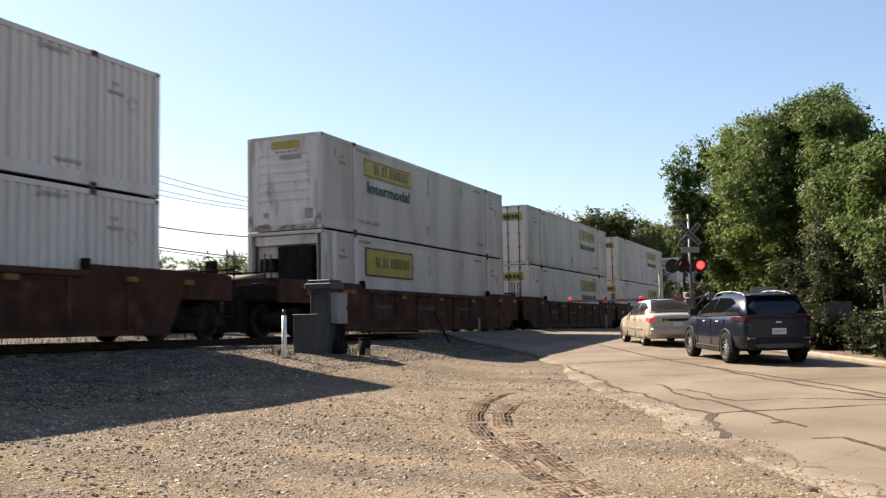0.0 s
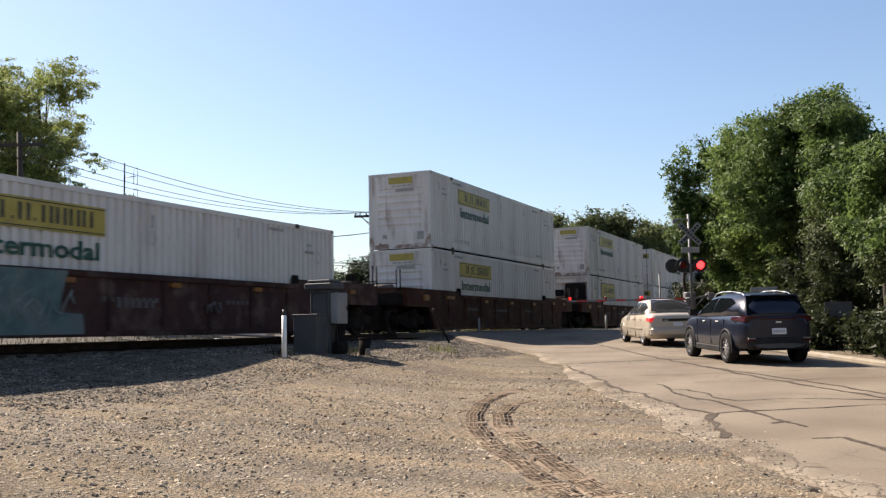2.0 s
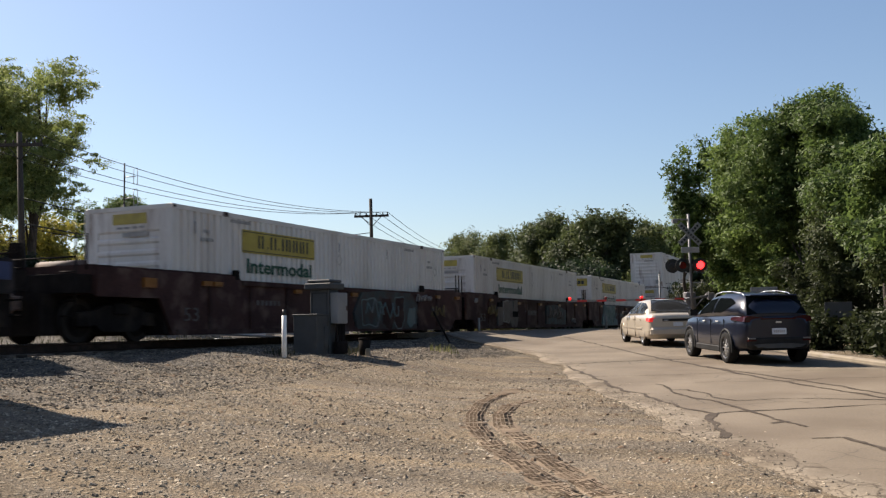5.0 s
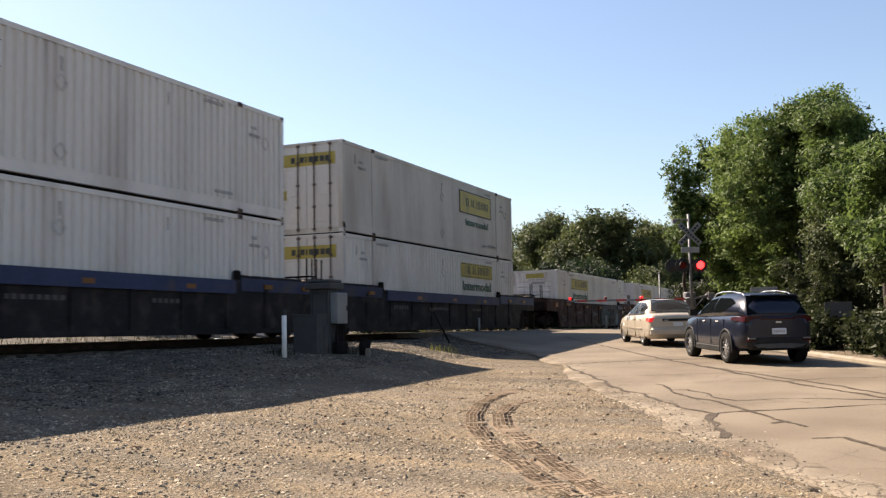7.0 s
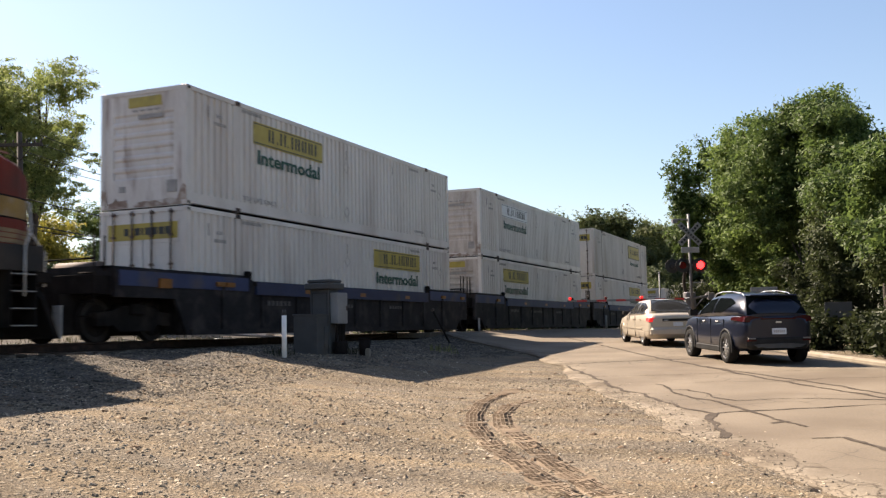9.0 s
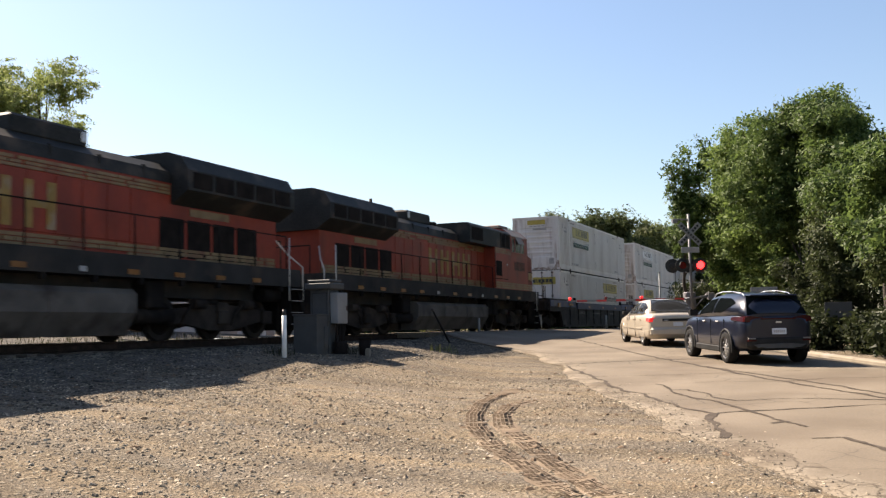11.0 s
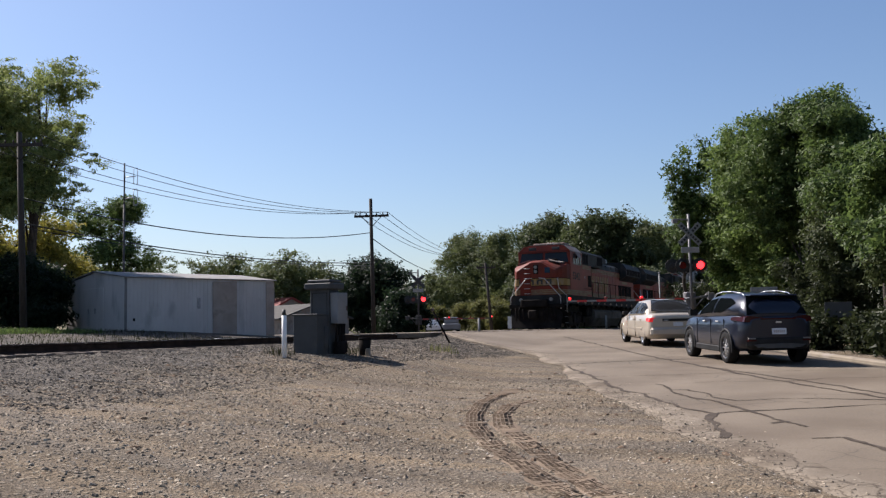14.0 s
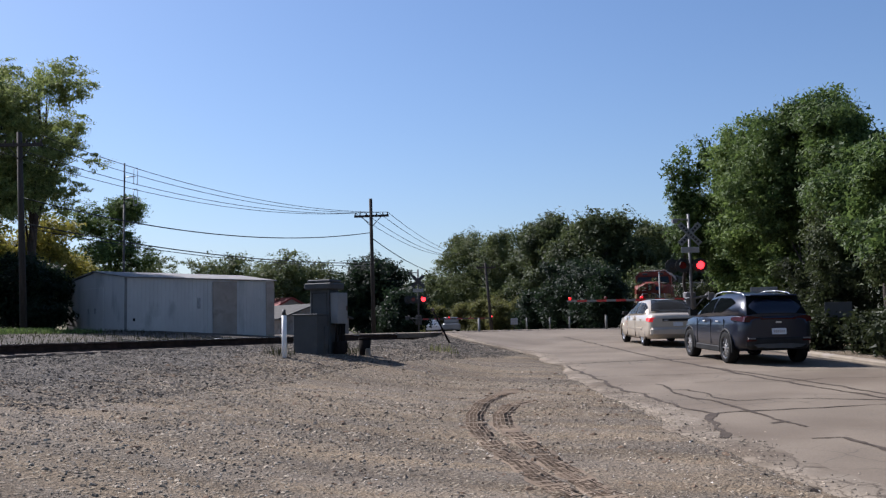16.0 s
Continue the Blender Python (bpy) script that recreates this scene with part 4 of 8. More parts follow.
        for f in (0.25, 0.75):
            y = y0 + (y1 - y0) * f
            bm = bmesh.new()
            cyl(bm, (LONG + 0.03, y, 0.05), (LONG + 0.03, y, HIGH - 0.04), 0.022, n=8)
            for z in (0.1, 0.8, 1.5, 2.2, HIGH - 0.14):
                box(bm, LONG - 0.02, LONG + 0.055, y - 0.05, y + 0.05, z, z + 0.06)
            part("lock_rod", bm, "casting", d, "rusty brown lock rod")
    quick("door_sign", "yellow", c, (LONG - 0.004, LONG + 0.002, -1.05, 1.05, HIGH - 0.75, HIGH - 0.35))
    bm = bmesh.new()
    for a, b in YELLOW_BARS:
        box(bm, LONG, LONG + 0.008, -0.95 + 2.0 * a, -0.95 + 2.0 * b, HIGH - 0.64, HIGH - 0.46)
    tagged(part("door_mark", bm, "black", c), kind="stuff")
    quick("placard", "yellow", c, (LONG - 0.006, LONG + 0.0, -1.0, -0.72, 1.1, 1.4))
    # signs on both sides
    tall = sign == "framed"
    za, zb = (1.62, 2.55) if tall else (1.93, 2.53)
    for turn in (0, 1):
        def out(x0, x1, z0, z1, proud, bm):
            if turn:
                box(bm, x0, x1, hw - 0.01, hw + proud, z0, z1)
            else:
                box(bm, x0, x1, -hw - proud, -hw + 0.01, z0, z1)
        bm = bmesh.new()
        out(2.8, 6.42, za, zb, 0.004, bm)
        sg = part("sign", bm, "sign_white" if sign == "white" else "yellow", c, "faded white sign board" if sign == "white" else "yellow sign board")
        bm = bmesh.new()
        for a, b in YELLOW_BARS:
            xa, xb = 2.8 + 3.62 * a, 2.8 + 3.62 * b
            if turn:
                xa, xb = 9.22 - xb, 9.22 - xa
            mid = (za + zb) / 2 + 0.02
            if b - a < 0.05:
                out(xa + 0.03, xb - 0.03, mid - 0.17, mid - 0.1, 0.009, bm)
            else:
                out(xa, xa + 0.085, mid - 0.17, mid + 0.17, 0.009, bm)
                out(xb - 0.085, xb, mid - 0.17, mid + 0.17, 0.009, bm)
        for z in ((za + 0.035, zb - 0.06) if not tall else (za, zb - 0.05)):
            out(2.82, 6.40, z, z + (0.022 if not tall else 0.05), 0.008, bm)
        if tall:
            out(2.8, 2.86, za, zb, 0.008, bm)
            out(6.36, 6.42, za, zb, 0.008, bm)
        tagged(part("sign_mark", bm, "black", sg), kind="stuff")
        if turn:
            at = pose(6.25 - (0.45 if tall else 0), hw + 0.004, 1.15 if tall else 1.42, 0, 0, 180)
        else:
            at = pose(3.0 + (0.3 if tall else 0), -hw - 0.004, 1.15 if tall else 1.42)
        if kind != "older":
            me = TEXT["word_small" if tall else "word"]
            part("lettering", me, None, c, "dark green lettering", at)
            at = pose(3.9, hw + 0.01, 0.36, 0, 0, 180) if turn else pose(2.3, -hw - 0.01, 0.36)
            tagged(part("lift_notice", TEXT["lift"], None, c, "small grey stencilled notice", at), kind="stuff")
        bm = bmesh.new()
        rnd = random.Random(5)
        for x0, z0, n in ((2.3, 2.66, 7), (1.2, 2.3, 2), (1.1, 2.1, 4), (12.6, 2.62, 6), (13.0, 0.42, 6), (14.6, 2.3, 2), (14.5, 2.1, 4)):
            for i in range(n):
                xa = x0 + i * 0.13
                xb = xa + 0.09
                if turn:
                    xa, xb = LONG - xb, LONG - xa
                out(xa, xb, z0, z0 + 0.085, 0.003, bm)
        for x in (7.9, 0.85, 11.2):
            xa = LONG - x - 0.05 if turn else x
            out(xa, xa + 0.05, 2.25, 2.55, 0.003, bm)
        tagged(part("stencil_mark", bm, "print", c), kind="stuff")
        bm = bmesh.new()
        for x, z in ((7.92, 2.02), (7.92, 0.62), (15.25, 2.0)):
            cx = LONG - x if turn else x
            y0 = hw - 0.01 if turn else -hw - 0.004
            for sx, sz in ((1, 1), (1, -1), (-1, 1), (-1, -1)):
                prism(bm, [(cx + sx * 0.19, z), (cx + sx * 0.155, z), (cx, z + sz * 0.155), (cx, z + sz * 0.19)], y0, y0 + 0.014, "y")
        tagged(part("placard_outline", bm, "soft_mark", c, "worn diamond placard outline"), kind="stuff")
        if kind == "older":
            for x in (2.0, 14.0, 0.6):
                bm = bmesh.new()
                xa = LONG - x - 0.25 if turn else x
                out(xa, xa + 0.25, 0.1, HIGH - 0.02, 0.03, bm)
                part("side_post", bm, "white_dirty", c)
    return c


def cast_mesh(mat):
    bm = bmesh.new()
    box(bm, -0.006, 0.186, -0.08, 0.08, 0.0, 0.122, bevel=0.01)
    for s in (-1, 1):
        box(bm, 0.05, 0.13, s * 0.079, s * 0.083, 0.03, 0.09, mi=1)
    return mesh_of("casting", bm, [mat, "under"])


CAST = {"corner": cast_mesh("white_dirty"), "socket": cast_mesh("casting")}
TEXT = {"fifty": lettering("53", 0.46, 0.56), "word": lettering("Intermodal", 0.52, 3.25, bold=0.012), "word_small": lettering("Intermodal", 0.4, 2.6, bold=0.009), "lift": lettering("TOP LIFT ONLY", 0.17, 1.6),
        "loco_number": lettering("5342", 0.56, 1.5, bold=0.012)}
for key, mat in (("fifty", "faint_print"), ("word", "green"), ("word_small", "green"), ("lift", "print"), ("loco_number", "loco_dark")):
    TEXT[key].materials.append(M[mat])


def bogie(parent, x, wheel_r=0.46, base=1.8, mat="loco_under", axles=2, s_at=0.0):
    """Truck under a car: side frames, bolster, springs and wheelsets, in the car's space with z from the rail head."""
    b = new("bogie", None)
    b.parent, b.location = parent, (x, 0, 0)
    b.empty_display_size = 0.2
    xs = [(i - (axles - 1) / 2) * base for i in range(axles)]
    for s in (-1, 1):
        bm = bmesh.new()
        y0, y1 = (0.95, 1.12) if s > 0 else (-1.12, -0.95)
        h = xs[-1] + 0.32
        prism(bm, [(-h, wheel_r - 0.12), (-h, wheel_r + 0.16), (-h + 0.45, wheel_r + 0.2), (-0.45, wheel_r + 0.32), (0.45, wheel_r + 0.32), (h - 0.45, wheel_r + 0.2),
                   (h, wheel_r + 0.16), (h, wheel_r - 0.12), (h - 0.5, wheel_r - 0.1), (0.5, 0.22), (-0.5, 0.22), (-h + 0.5, wheel_r - 0.1)], y0, y1, "y")
        for xx in xs:
            cyl(bm, (xx, y0 - 0.03, wheel_r), (xx, y1 + 0.03, wheel_r), 0.13, n=12)
        part("side_frame", bm, mat, b)
    for s in (-1, 1):
        bm = bmesh.new()
        for dx in (-0.1, 0.0, 0.1):
            cyl(bm, (dx, s * 1.03, 0.3), (dx, s * 1.03, wheel_r + 0.3), 0.06, n=8)
        part("spring", bm, "casting", b)
    quick("bolster", mat, b, (-0.22, 0.22, -1.2, 1.2, wheel_r + 0.12, wheel_r + 0.38), bevel=0.03)
    for xx in xs:
        w = part("wheelset", WHEELS[wheel_r], None, b, "worn steel wheels on an axle", pose(xx, 0, wheel_r))
        spinning.append((w, wheel_r, xx, s_at + x + xx))
    return b


def wheelset_mesh(r):
    bm = bmesh.new()
    cyl(bm, (0, -1.05, 0), (0, 1.05, 0), 0.085, n=12, mi=1)
    for s in (-1, 1):
        cyl(bm, (0, s * 0.685, 0), (0, s * 0.715, 0), r + 0.028, n=36)
        cyl(bm, (0, s * 0.715, 0), (0, s * 0.815, 0), r, r - 0.006, n=36)
        cyl(bm, (0, s * 0.8, 0), (0, s * 0.83, 0), r * 0.80, r * 0.70, n=36, mi=1)
        cyl(bm, (0, s * 0.82, 0), (0, s * 0.90, 0), 0.16, 0.13, n=16, mi=1)
        for i in range(4):
            a = i * math.pi / 2
            p = Vector((math.cos(a), 0, math.sin(a))) * r * 0.55
            cyl(bm, p + Vector((0, s * 0.82, 0)), p + Vector((0, s * 0.85, 0)), 0.05, n=8, mi=1)
    return mesh_of("wheelset", bm, ["steel", "under"])


WHEELS = {r: wheelset_mesh(r) for r in (0.46, 0.533)}


def well_car(paint, band, rear_end, front_end, label, s_rear):
    """A well car unit. x from the rear end of its container, z from the rail head; ends: 'coupled' (long) or 'drawbar' (short)."""
    c = thing("well_car", label, "rail car", "well cars of the train")
    lo, hi, up = 0.13, 1.46, 1.56
    reach = {"coupled": 3.45, "drawbar": 1.66}
    xr, xf = -reach[rear_end], LONG + reach[front_end]
    truck_r, truck_f = (-1.5 if rear_end == "coupled" else 0.0), LONG + (1.5 if front_end == "coupled" else 0.0)
    for s in (-1, 1):
        y_out, y_in = s * 1.46, s * 1.37
        a, b = sorted((y_out, y_in))
        bm = bmesh.new()
        ta, tb = -0.35, LONG + 0.35
        zr_, zf_ = (0.95 if rear_end == "coupled" else 0.5), (0.95 if front_end == "coupled" else 0.5)
        er, ef = (0.9 if rear_end == "coupled" else 0.34), (0.9 if front_end == "coupled" else 0.34)
        prism(bm, [(xr + er, zr_), (xr + er, up), (2.35, up), (2.55, hi), (LONG - 2.55, hi), (LONG - 2.35, up), (xf - ef, up), (xf - ef, zf_),
                   (tb + 0.25, zf_), (tb - 0.2, lo), (ta + 0.2, lo), (ta - 0.25, zr_)], a, b, "y")
        sill = part("side_sill", bm, paint, c)
        bm = bmesh.new()
        p, q = sorted((y_out, y_out + s * 0.07))
        box(bm, 2.55, LONG - 2.55, p, q, hi - 0.12, hi + 0.003, mi=0)
        box(bm, ta + 0.3, tb - 0.3, p, q, lo - 0.003, lo + 0.12)
        for i in range(9):
            x = 1.2 + (LONG - 2.4) * i / 8
            q2 = sorted((y_out, y_out + s * 0.045))
            box(bm, x - 0.05, x + 0.05, q2[0], q2[1], lo + 0.12, hi - 0.12)
        part("sill_rib", bm, paint, sill)
        if band:
            bm = bmesh.new()
            p, q = sorted((y_out, y_out + s * 0.075))
            box(bm, 2.6, LONG - 2.6, p, q, hi - 0.34, hi - 0.005)
            part("top_band", bm, band, sill, "dark blue painted top chord")
            for x0, x1 in ((xr + er + 0.1, 2.3), (LONG - 2.3, xf - ef - 0.1)):
                quick("end_band", band, sill, (x0, x1, *sorted((y_out, y_out + s * 0.02)), up - 0.36, up - 0.03), label="dark blue end panel")
        for x in (-1.2, -0.9 if rear_end == "drawbar" else 0.9, 1.3, 5.0, 8.3, 11.6, LONG - 1.3, LONG + 0.6):
            if x > xr + 1.0 and x < xf - 1.0:
                p, q = sorted((y_out, y_out + s * 0.078))
                z = up - 0.28 if x < 2.4 or x > LONG - 2.4 else hi - 0.26
                quick("reflector", "orange_mark", sill, (x, x + (0.34 if x > -1 else 0.4), p, q, z - (0 if x > -1 else 0.1), z + 0.11), label="faded orange reflector plate")
        bm = bmesh.new()
        for x0, n, h in ((3.2, 6, 0.13), (6.2, 9, 0.1), (10.5, 5, 0.1)):
            for i in range(n):
                p, q = sorted((y_out, y_out + s * 0.004))
                box(bm, x0 + i * 0.2, x0 + i * 0.2 + 0.12, p, q, 0.85, 0.85 + h)
        tagged(part("stencil_mark", bm, "faint_print", sill), kind="stuff")
        for x0, x1 in ((xr + 0.9, 2.3), (LONG - 2.3, xf - 0.9)):
            bm = bmesh.new()
            p, q = sorted((s * 1.38, s * 1.02))
            box(bm, x0, x1, p, q, up, up + 0.045)
            n = int((x1 - x0) / 0.55)
            for i in range(n):
                xx = x0 + 0.2 + i * 0.55
                box(bm, xx, xx + 0.36, p + 0.05, q - 0.05, up + 0.045, up + 0.058)
            part("walkway", bm, paint, c)
        for x in (2.25, LONG - 2.5):
            p, q = sorted((s * 1.47, s * 1.34))
            quick("guide", "under", c, (x, x + 0.22, p, q, hi, up + 0.16), bevel=0.03, label="black container guide")
    for x0, x1 in ((xr + 0.45, 0.0), (LONG, xf - 0.45)):
        quick("deck", "under", c, (x0, x1, -1.3, 1.3, 1.02, 1.4))
    for x in (truck_r, truck_f):
        quick("centre_sill", "under", c, (*sorted((x - 1.75 if x < 5 else x + 1.75, 1.6 if x < 5 else LONG - 1.6)), -0.62, 0.62, 0.16, 1.02))
    for x0, x1 in ((-0.34, -0.06), (LONG + 0.06, LONG + 0.34)):
        quick("bulkhead", "under", c, (x0, x1, -1.36, 1.36, 0.15, 1.02))
    for x in (3.0, 6.4, 9.7, 13.0):
        quick("cross_member", "under", c, (x, x + 0.3, -1.38, 1.38, 0.12, 0.26))
    for x_end, sg, kind in ((xr, -1, rear_end), (xf, 1, front_end)):
        bm = bmesh.new()
        tip = x_end + sg * (0.35 if kind == "coupled" else 0.02)
        a, b = sorted((x_end - sg * 0.9, tip - sg * 0.2))
        box(bm, a, b, -0.16, 0.16, 0.68, 0.98, bevel=0.03)
        if kind == "coupled":
            a, b = sorted((tip - sg * 0.25, tip))
            box(bm, a, b, -0.2, 0.2, 0.62, 1.02, bevel=0.06)
        part("coupler", bm, "casting", c)
        bm = bmesh.new()
        xe = x_end - sg * (0.5 if kind == 'coupled' else 0.1)
        for y in (-1.25, 1.25):
            tube(bm, [(xe, y, 0.5), (xe, y, 2.25 if y < 0 else 1.9)], 0.025)
            tube(bm, [(xe - sg * 0.3, y, 1.5), (xe - sg * 0.3, y, 2.25 if y < 0 else 1.9)], 0.025)
            for z in (0.55, 0.85, 1.15, 1.45):
                tube(bm, [(xe, y, z), (xe, y - 0.4 * (1 if y > 0 else -1), z)], 0.018)
        tube(bm, [(xe, -1.25, 1.75), (xe, 1.25, 1.75)], 0.02)
        tube(bm, [(xe, -1.25, 1.4), (xe, 1.25, 1.4)], 0.02)
        part("grab_rail", bm, "under", c)
        quick("end_sheet", paint, c, (*sorted((x_end - sg * 0.9, x_end - sg * 1.0)), -1.35, 1.35, 1.0, 1.62))
        bm = bmesh.new()
        cyl(bm, (x_end - sg * 1.3, -0.7, 1.62), (x_end - sg * 1.3, 0.5, 1.62), 0.14, n=14)
        part("air_reservoir", bm, "casting", c)
    if rear_end == "coupled":
        bm = bmesh.new()
        o = Vector((xr + 0.75, 0.75, 2.0))
        for i in range(16):
            a, b = i * math.tau / 16, (i + 1) * math.tau / 16
            tube(bm, [o + Vector((0, 0.27 * math.cos(a), 0.27 * math.sin(a))), o + Vector((0, 0.27 * math.cos(b), 0.27 * math.sin(b)))], 0.016)
        for i in range(4):
            a = i * math.tau / 4
            tube(bm, [o, o + Vector((0, 0.27 * math.cos(a), 0.27 * math.sin(a)))], 0.012)
        box(bm, o.x, o.x + 0.25, o.y - 0.12, o.y + 0.12, 1.4, 2.15)
        part("brake_wheel", bm, "under", c, "black hand-brake wheel")
    bogie(c, truck_r, s_at=s_rear)
    bogie(c, truck_f, s_at=s_rear)
    return c


def patch(car, pts, mat, layer=0):
    """A flat sprayed field on the near side, from its outline (x, z)."""
    bm = bmesh.new()
    prism(bm, pts, -1.54 - 0.003 * layer, -1.40, "y")
    part("spray_paint", bm, mat, car, "spray-painted field")


def bubble(car, x, z, a, b, mat, line, seed):
    """A rounded sprayed letter shape with a lighter outline."""
    for k, (grow, m) in enumerate(((0.045, line), (0.0, mat))):
        pts = []
        for j in range(30):
            t = math.tau * j / 30
            f = 1 + 0.13 * math.sin(2 * t + seed * 1.7) + 0.09 * math.sin(5 * t + seed)
            c_, s_ = math.cos(t), math.sin(t)
            pts.append((x + (a * f + grow) * math.copysign(abs(c_) ** 0.6, c_), min(1.42 + grow * 0.4, max(0.17, z + (b * f + grow) * math.copysign(abs(s_) ** 0.6, s_)))))
        patch(car, pts, m, 1 + k + (seed % 3) * 0.5)


def scrawl(car, x0, z0, n, h, mat, seed, r=0.022, pitch=0.32):
    """Looping spray lines that spell nothing."""
    rnd = random.Random(seed)
    pts = []
    for i in range(n):
        side = 1 if i % 2 else -1
        pts.append(Vector((x0 + h * pitch * (i + rnd.uniform(-0.5, 0.5)), -1.549, z0 + side * h * rnd.uniform(0.2, 0.5))))
    run = []
    for a, b in zip(pts, pts[1:]):
        bow = Vector((rnd.uniform(-0.25, 0.25) * h, 0, rnd.uniform(-0.2, 0.2) * h))
        for k in range(6):
            f = k / 6
            run.append(a.lerp(b, f) + bow * (4 * f * (1 - f)))
    bm = bmesh.new()
    tube(bm, run, r, n=5)
    tagged(part("spray_line", bm, mat, car, "thin sprayed scrawl"), kind="stuff")


KINDS = {}


def load(kind, sign, end, label):
    """One container of that look, built once and copied after."""
    key = (kind, sign, end, label)
    if key not in KINDS:
        KINDS[key] = container(kind, sign, end, label)
        return KINDS[key]
    return copy_thing(KINDS[key], pose(0, 0, 0))


RIBBED = ("ribbed", "yellow", "ribbed", "white ribbed steel container with a yellow sign and green lettering")
BANNER = ("ribbed", "yellow", "banner", "white ribbed container with a wide yellow banner on its end wall")
FADED = ("ribbed", "white", "worn", "off-white ribbed container with a faded white sign")
SOILED = ("ribbed", "yellow", "worn", "white ribbed container with a brown soiled end wall")
SMOOTH = ("smooth", "yellow", "ribbed", "grey-white smooth-sided container with scuffed end wall")
FRAMED = ("smooth", "framed", "ribbed", "white smooth-sided container with a black-framed yellow sign")
OLDER = ("older", "framed", "unit", "older white container with side posts and a dark end hatch")

RUST = "rusty brown steel well car carrying containers"
DARK = "dark maroon well car with spray paint on its side"
BLUE = "sooty black well car with a dark blue top band"
# rear end of the container at time 0, upper load, lower load (None: empty), each with its turn; car paint, band, rear end, front end, label
CONSIST = [
    (134.0, (RIBBED, 0), (RIBBED, 0), "rust_car", None, "coupled", "drawbar", RUST),
    (110.9, (SMOOTH, 1), (RIBBED, 0), "rust_car", None, "drawbar", "coupled", RUST),
    (87.8, (RIBBED, 0), (RIBBED, 0), "rust_car", None, "coupled", "coupled", RUST),
    (64.4, (SMOOTH, 1), (RIBBED, 1), "rust_car", None, "drawbar", "coupled", RUST),
    (44.75, (SMOOTH, 1), (RIBBED, 1), "rust_car", None, "drawbar", "drawbar", RUST),
    (24.95, (SMOOTH, 0), (OLDER, 0), "rust_car", None, "coupled", "drawbar", RUST),
    (1.5, (RIBBED, 0), (RIBBED, 0), "rust_car", None, "coupled", "coupled", RUST),
    (-22.05, None, (BANNER, 0), "maroon_car", None, "drawbar", "coupled", DARK),
    (-41.5, None, (RIBBED, 0), "maroon_car", None, "drawbar", "drawbar", DARK),
    (-60.8, None, (RIBBED, 0), "maroon_car", None, "coupled", "drawbar", DARK),
    (-84.2, (FRAMED, 1), (RIBBED, 1), "black_car", "blue_car", "drawbar", "coupled", BLUE),
    (-103.72, (FADED, 0), (SOILED, 0), "black_car", "blue_car", "drawbar", "drawbar", BLUE),
    (-123.4, (RIBBED, 0), (RIBBED, 1), "black_car", "blue_car", "coupled", "drawbar", BLUE),
]
for s, upper, lower, paint, band, rear, front, label in CONSIST:
    car = well_car(paint, band, rear, front, label, s)
    moving.append((car, s, RAIL_TOP, 0))
    if paint == "maroon_car":
        part("car_number", TEXT["fifty"], None, car, "pale stencilled number", pose(0.22, -1.475, 0.44))
        quick("stencil_bar", "faint_print", car, *[(6.6 + i * 0.21, 6.74 + i * 0.21, -1.475, -1.46, 0.72, 0.9) for i in range(6)])
    if s == -22.05:
        patch(car, [(2.15, 1.43), (5.15, 1.43), (5.0, 1.0), (4.92, 0.62), (5.55, 0.58), (5.6, 0.18), (1.55, 0.18), (1.68, 0.6), (2.0, 0.95)], "teal_paint")
        scrawl(car, 2.1, 1.15, 12, 0.5, "teal_line", 3, 0.016)
        scrawl(car, 2.2, 0.55, 14, 0.6, "teal_line", 8, 0.016)
        scrawl(car, 3.4, 0.85, 9, 0.8, "teal_line", 9, 0.016)
        scrawl(car, 9.6, 0.75, 7, 0.3, "faint_print", 12, 0.03)
    if s == -41.5:
        for k, (x, z, a, b) in enumerate(((2.52, 0.72, 0.32, 0.44), (3.32, 0.86, 0.38, 0.50), (3.98, 0.80, 0.26, 0.52), (4.55, 0.80, 0.32, 0.52))):
            bubble(car, x, z, a, b, "grey_spray", "pale_spray" if k == 1 else "faint_print", k)
        patch(car, [(2.3, 1.05), (2.75, 1.05), (2.75, 1.25), (2.3, 1.25)], "under", 4)
        patch(car, [(4.1, 0.62), (4.85, 0.62), (4.85, 0.88), (4.1, 0.88)], "under", 4)
        scrawl(car, 1.0, 0.88, 10, 0.5, "old_yellow", 4, 0.035, 0.22)
        scrawl(car, -0.55, 1.27, 5, 0.22, "pale_spray", 14, 0.03)
        patch(car, [(9.3, 0.3), (12.8, 0.26), (12.9, 1.0), (11.2, 1.28), (9.4, 1.22)], "murk_spray")
        scrawl(car, 9.6, 0.9, 11, 0.6, "grey_spray", 5, 0.05)
        scrawl(car, 11.2, 0.75, 8, 0.45, "grey_spray", 6, 0.04)
        scrawl(car, 13.9, 0.5, 9, 0.34, "pale_spray", 7, 0.018)
    if s == -60.8:
        patch(car, [(8.6, 0.2), (13.0, 0.18), (13.1, 1.0), (12.6, 1.40), (10.2, 1.42), (8.9, 1.34), (8.4, 0.7)], "murk_spray")
        bubble(car, 9.5, 0.72, 0.55, 0.46, "murk_spray", "teal_paint", 1)
        bubble(car, 10.7, 0.7, 0.42, 0.48, "maroon_car", "murk_spray", 2)
        bubble(car, 11.6, 0.75, 0.40, 0.45, "maroon_car", "teal_paint", 3)
        bubble(car, 12.57, 0.58, 0.30, 0.34, "teal_paint", "murk_spray", 4)
        scrawl(car, 9.0, 0.85, 12, 0.7, "teal_paint", 15, 0.03)
        scrawl(car, 13.0, 1.25, 14, 0.28, "pale_spray", 5, 0.026, 0.36)
        scrawl(car, 14.3, 0.8, 9, 0.5, "old_yellow", 16, 0.03)
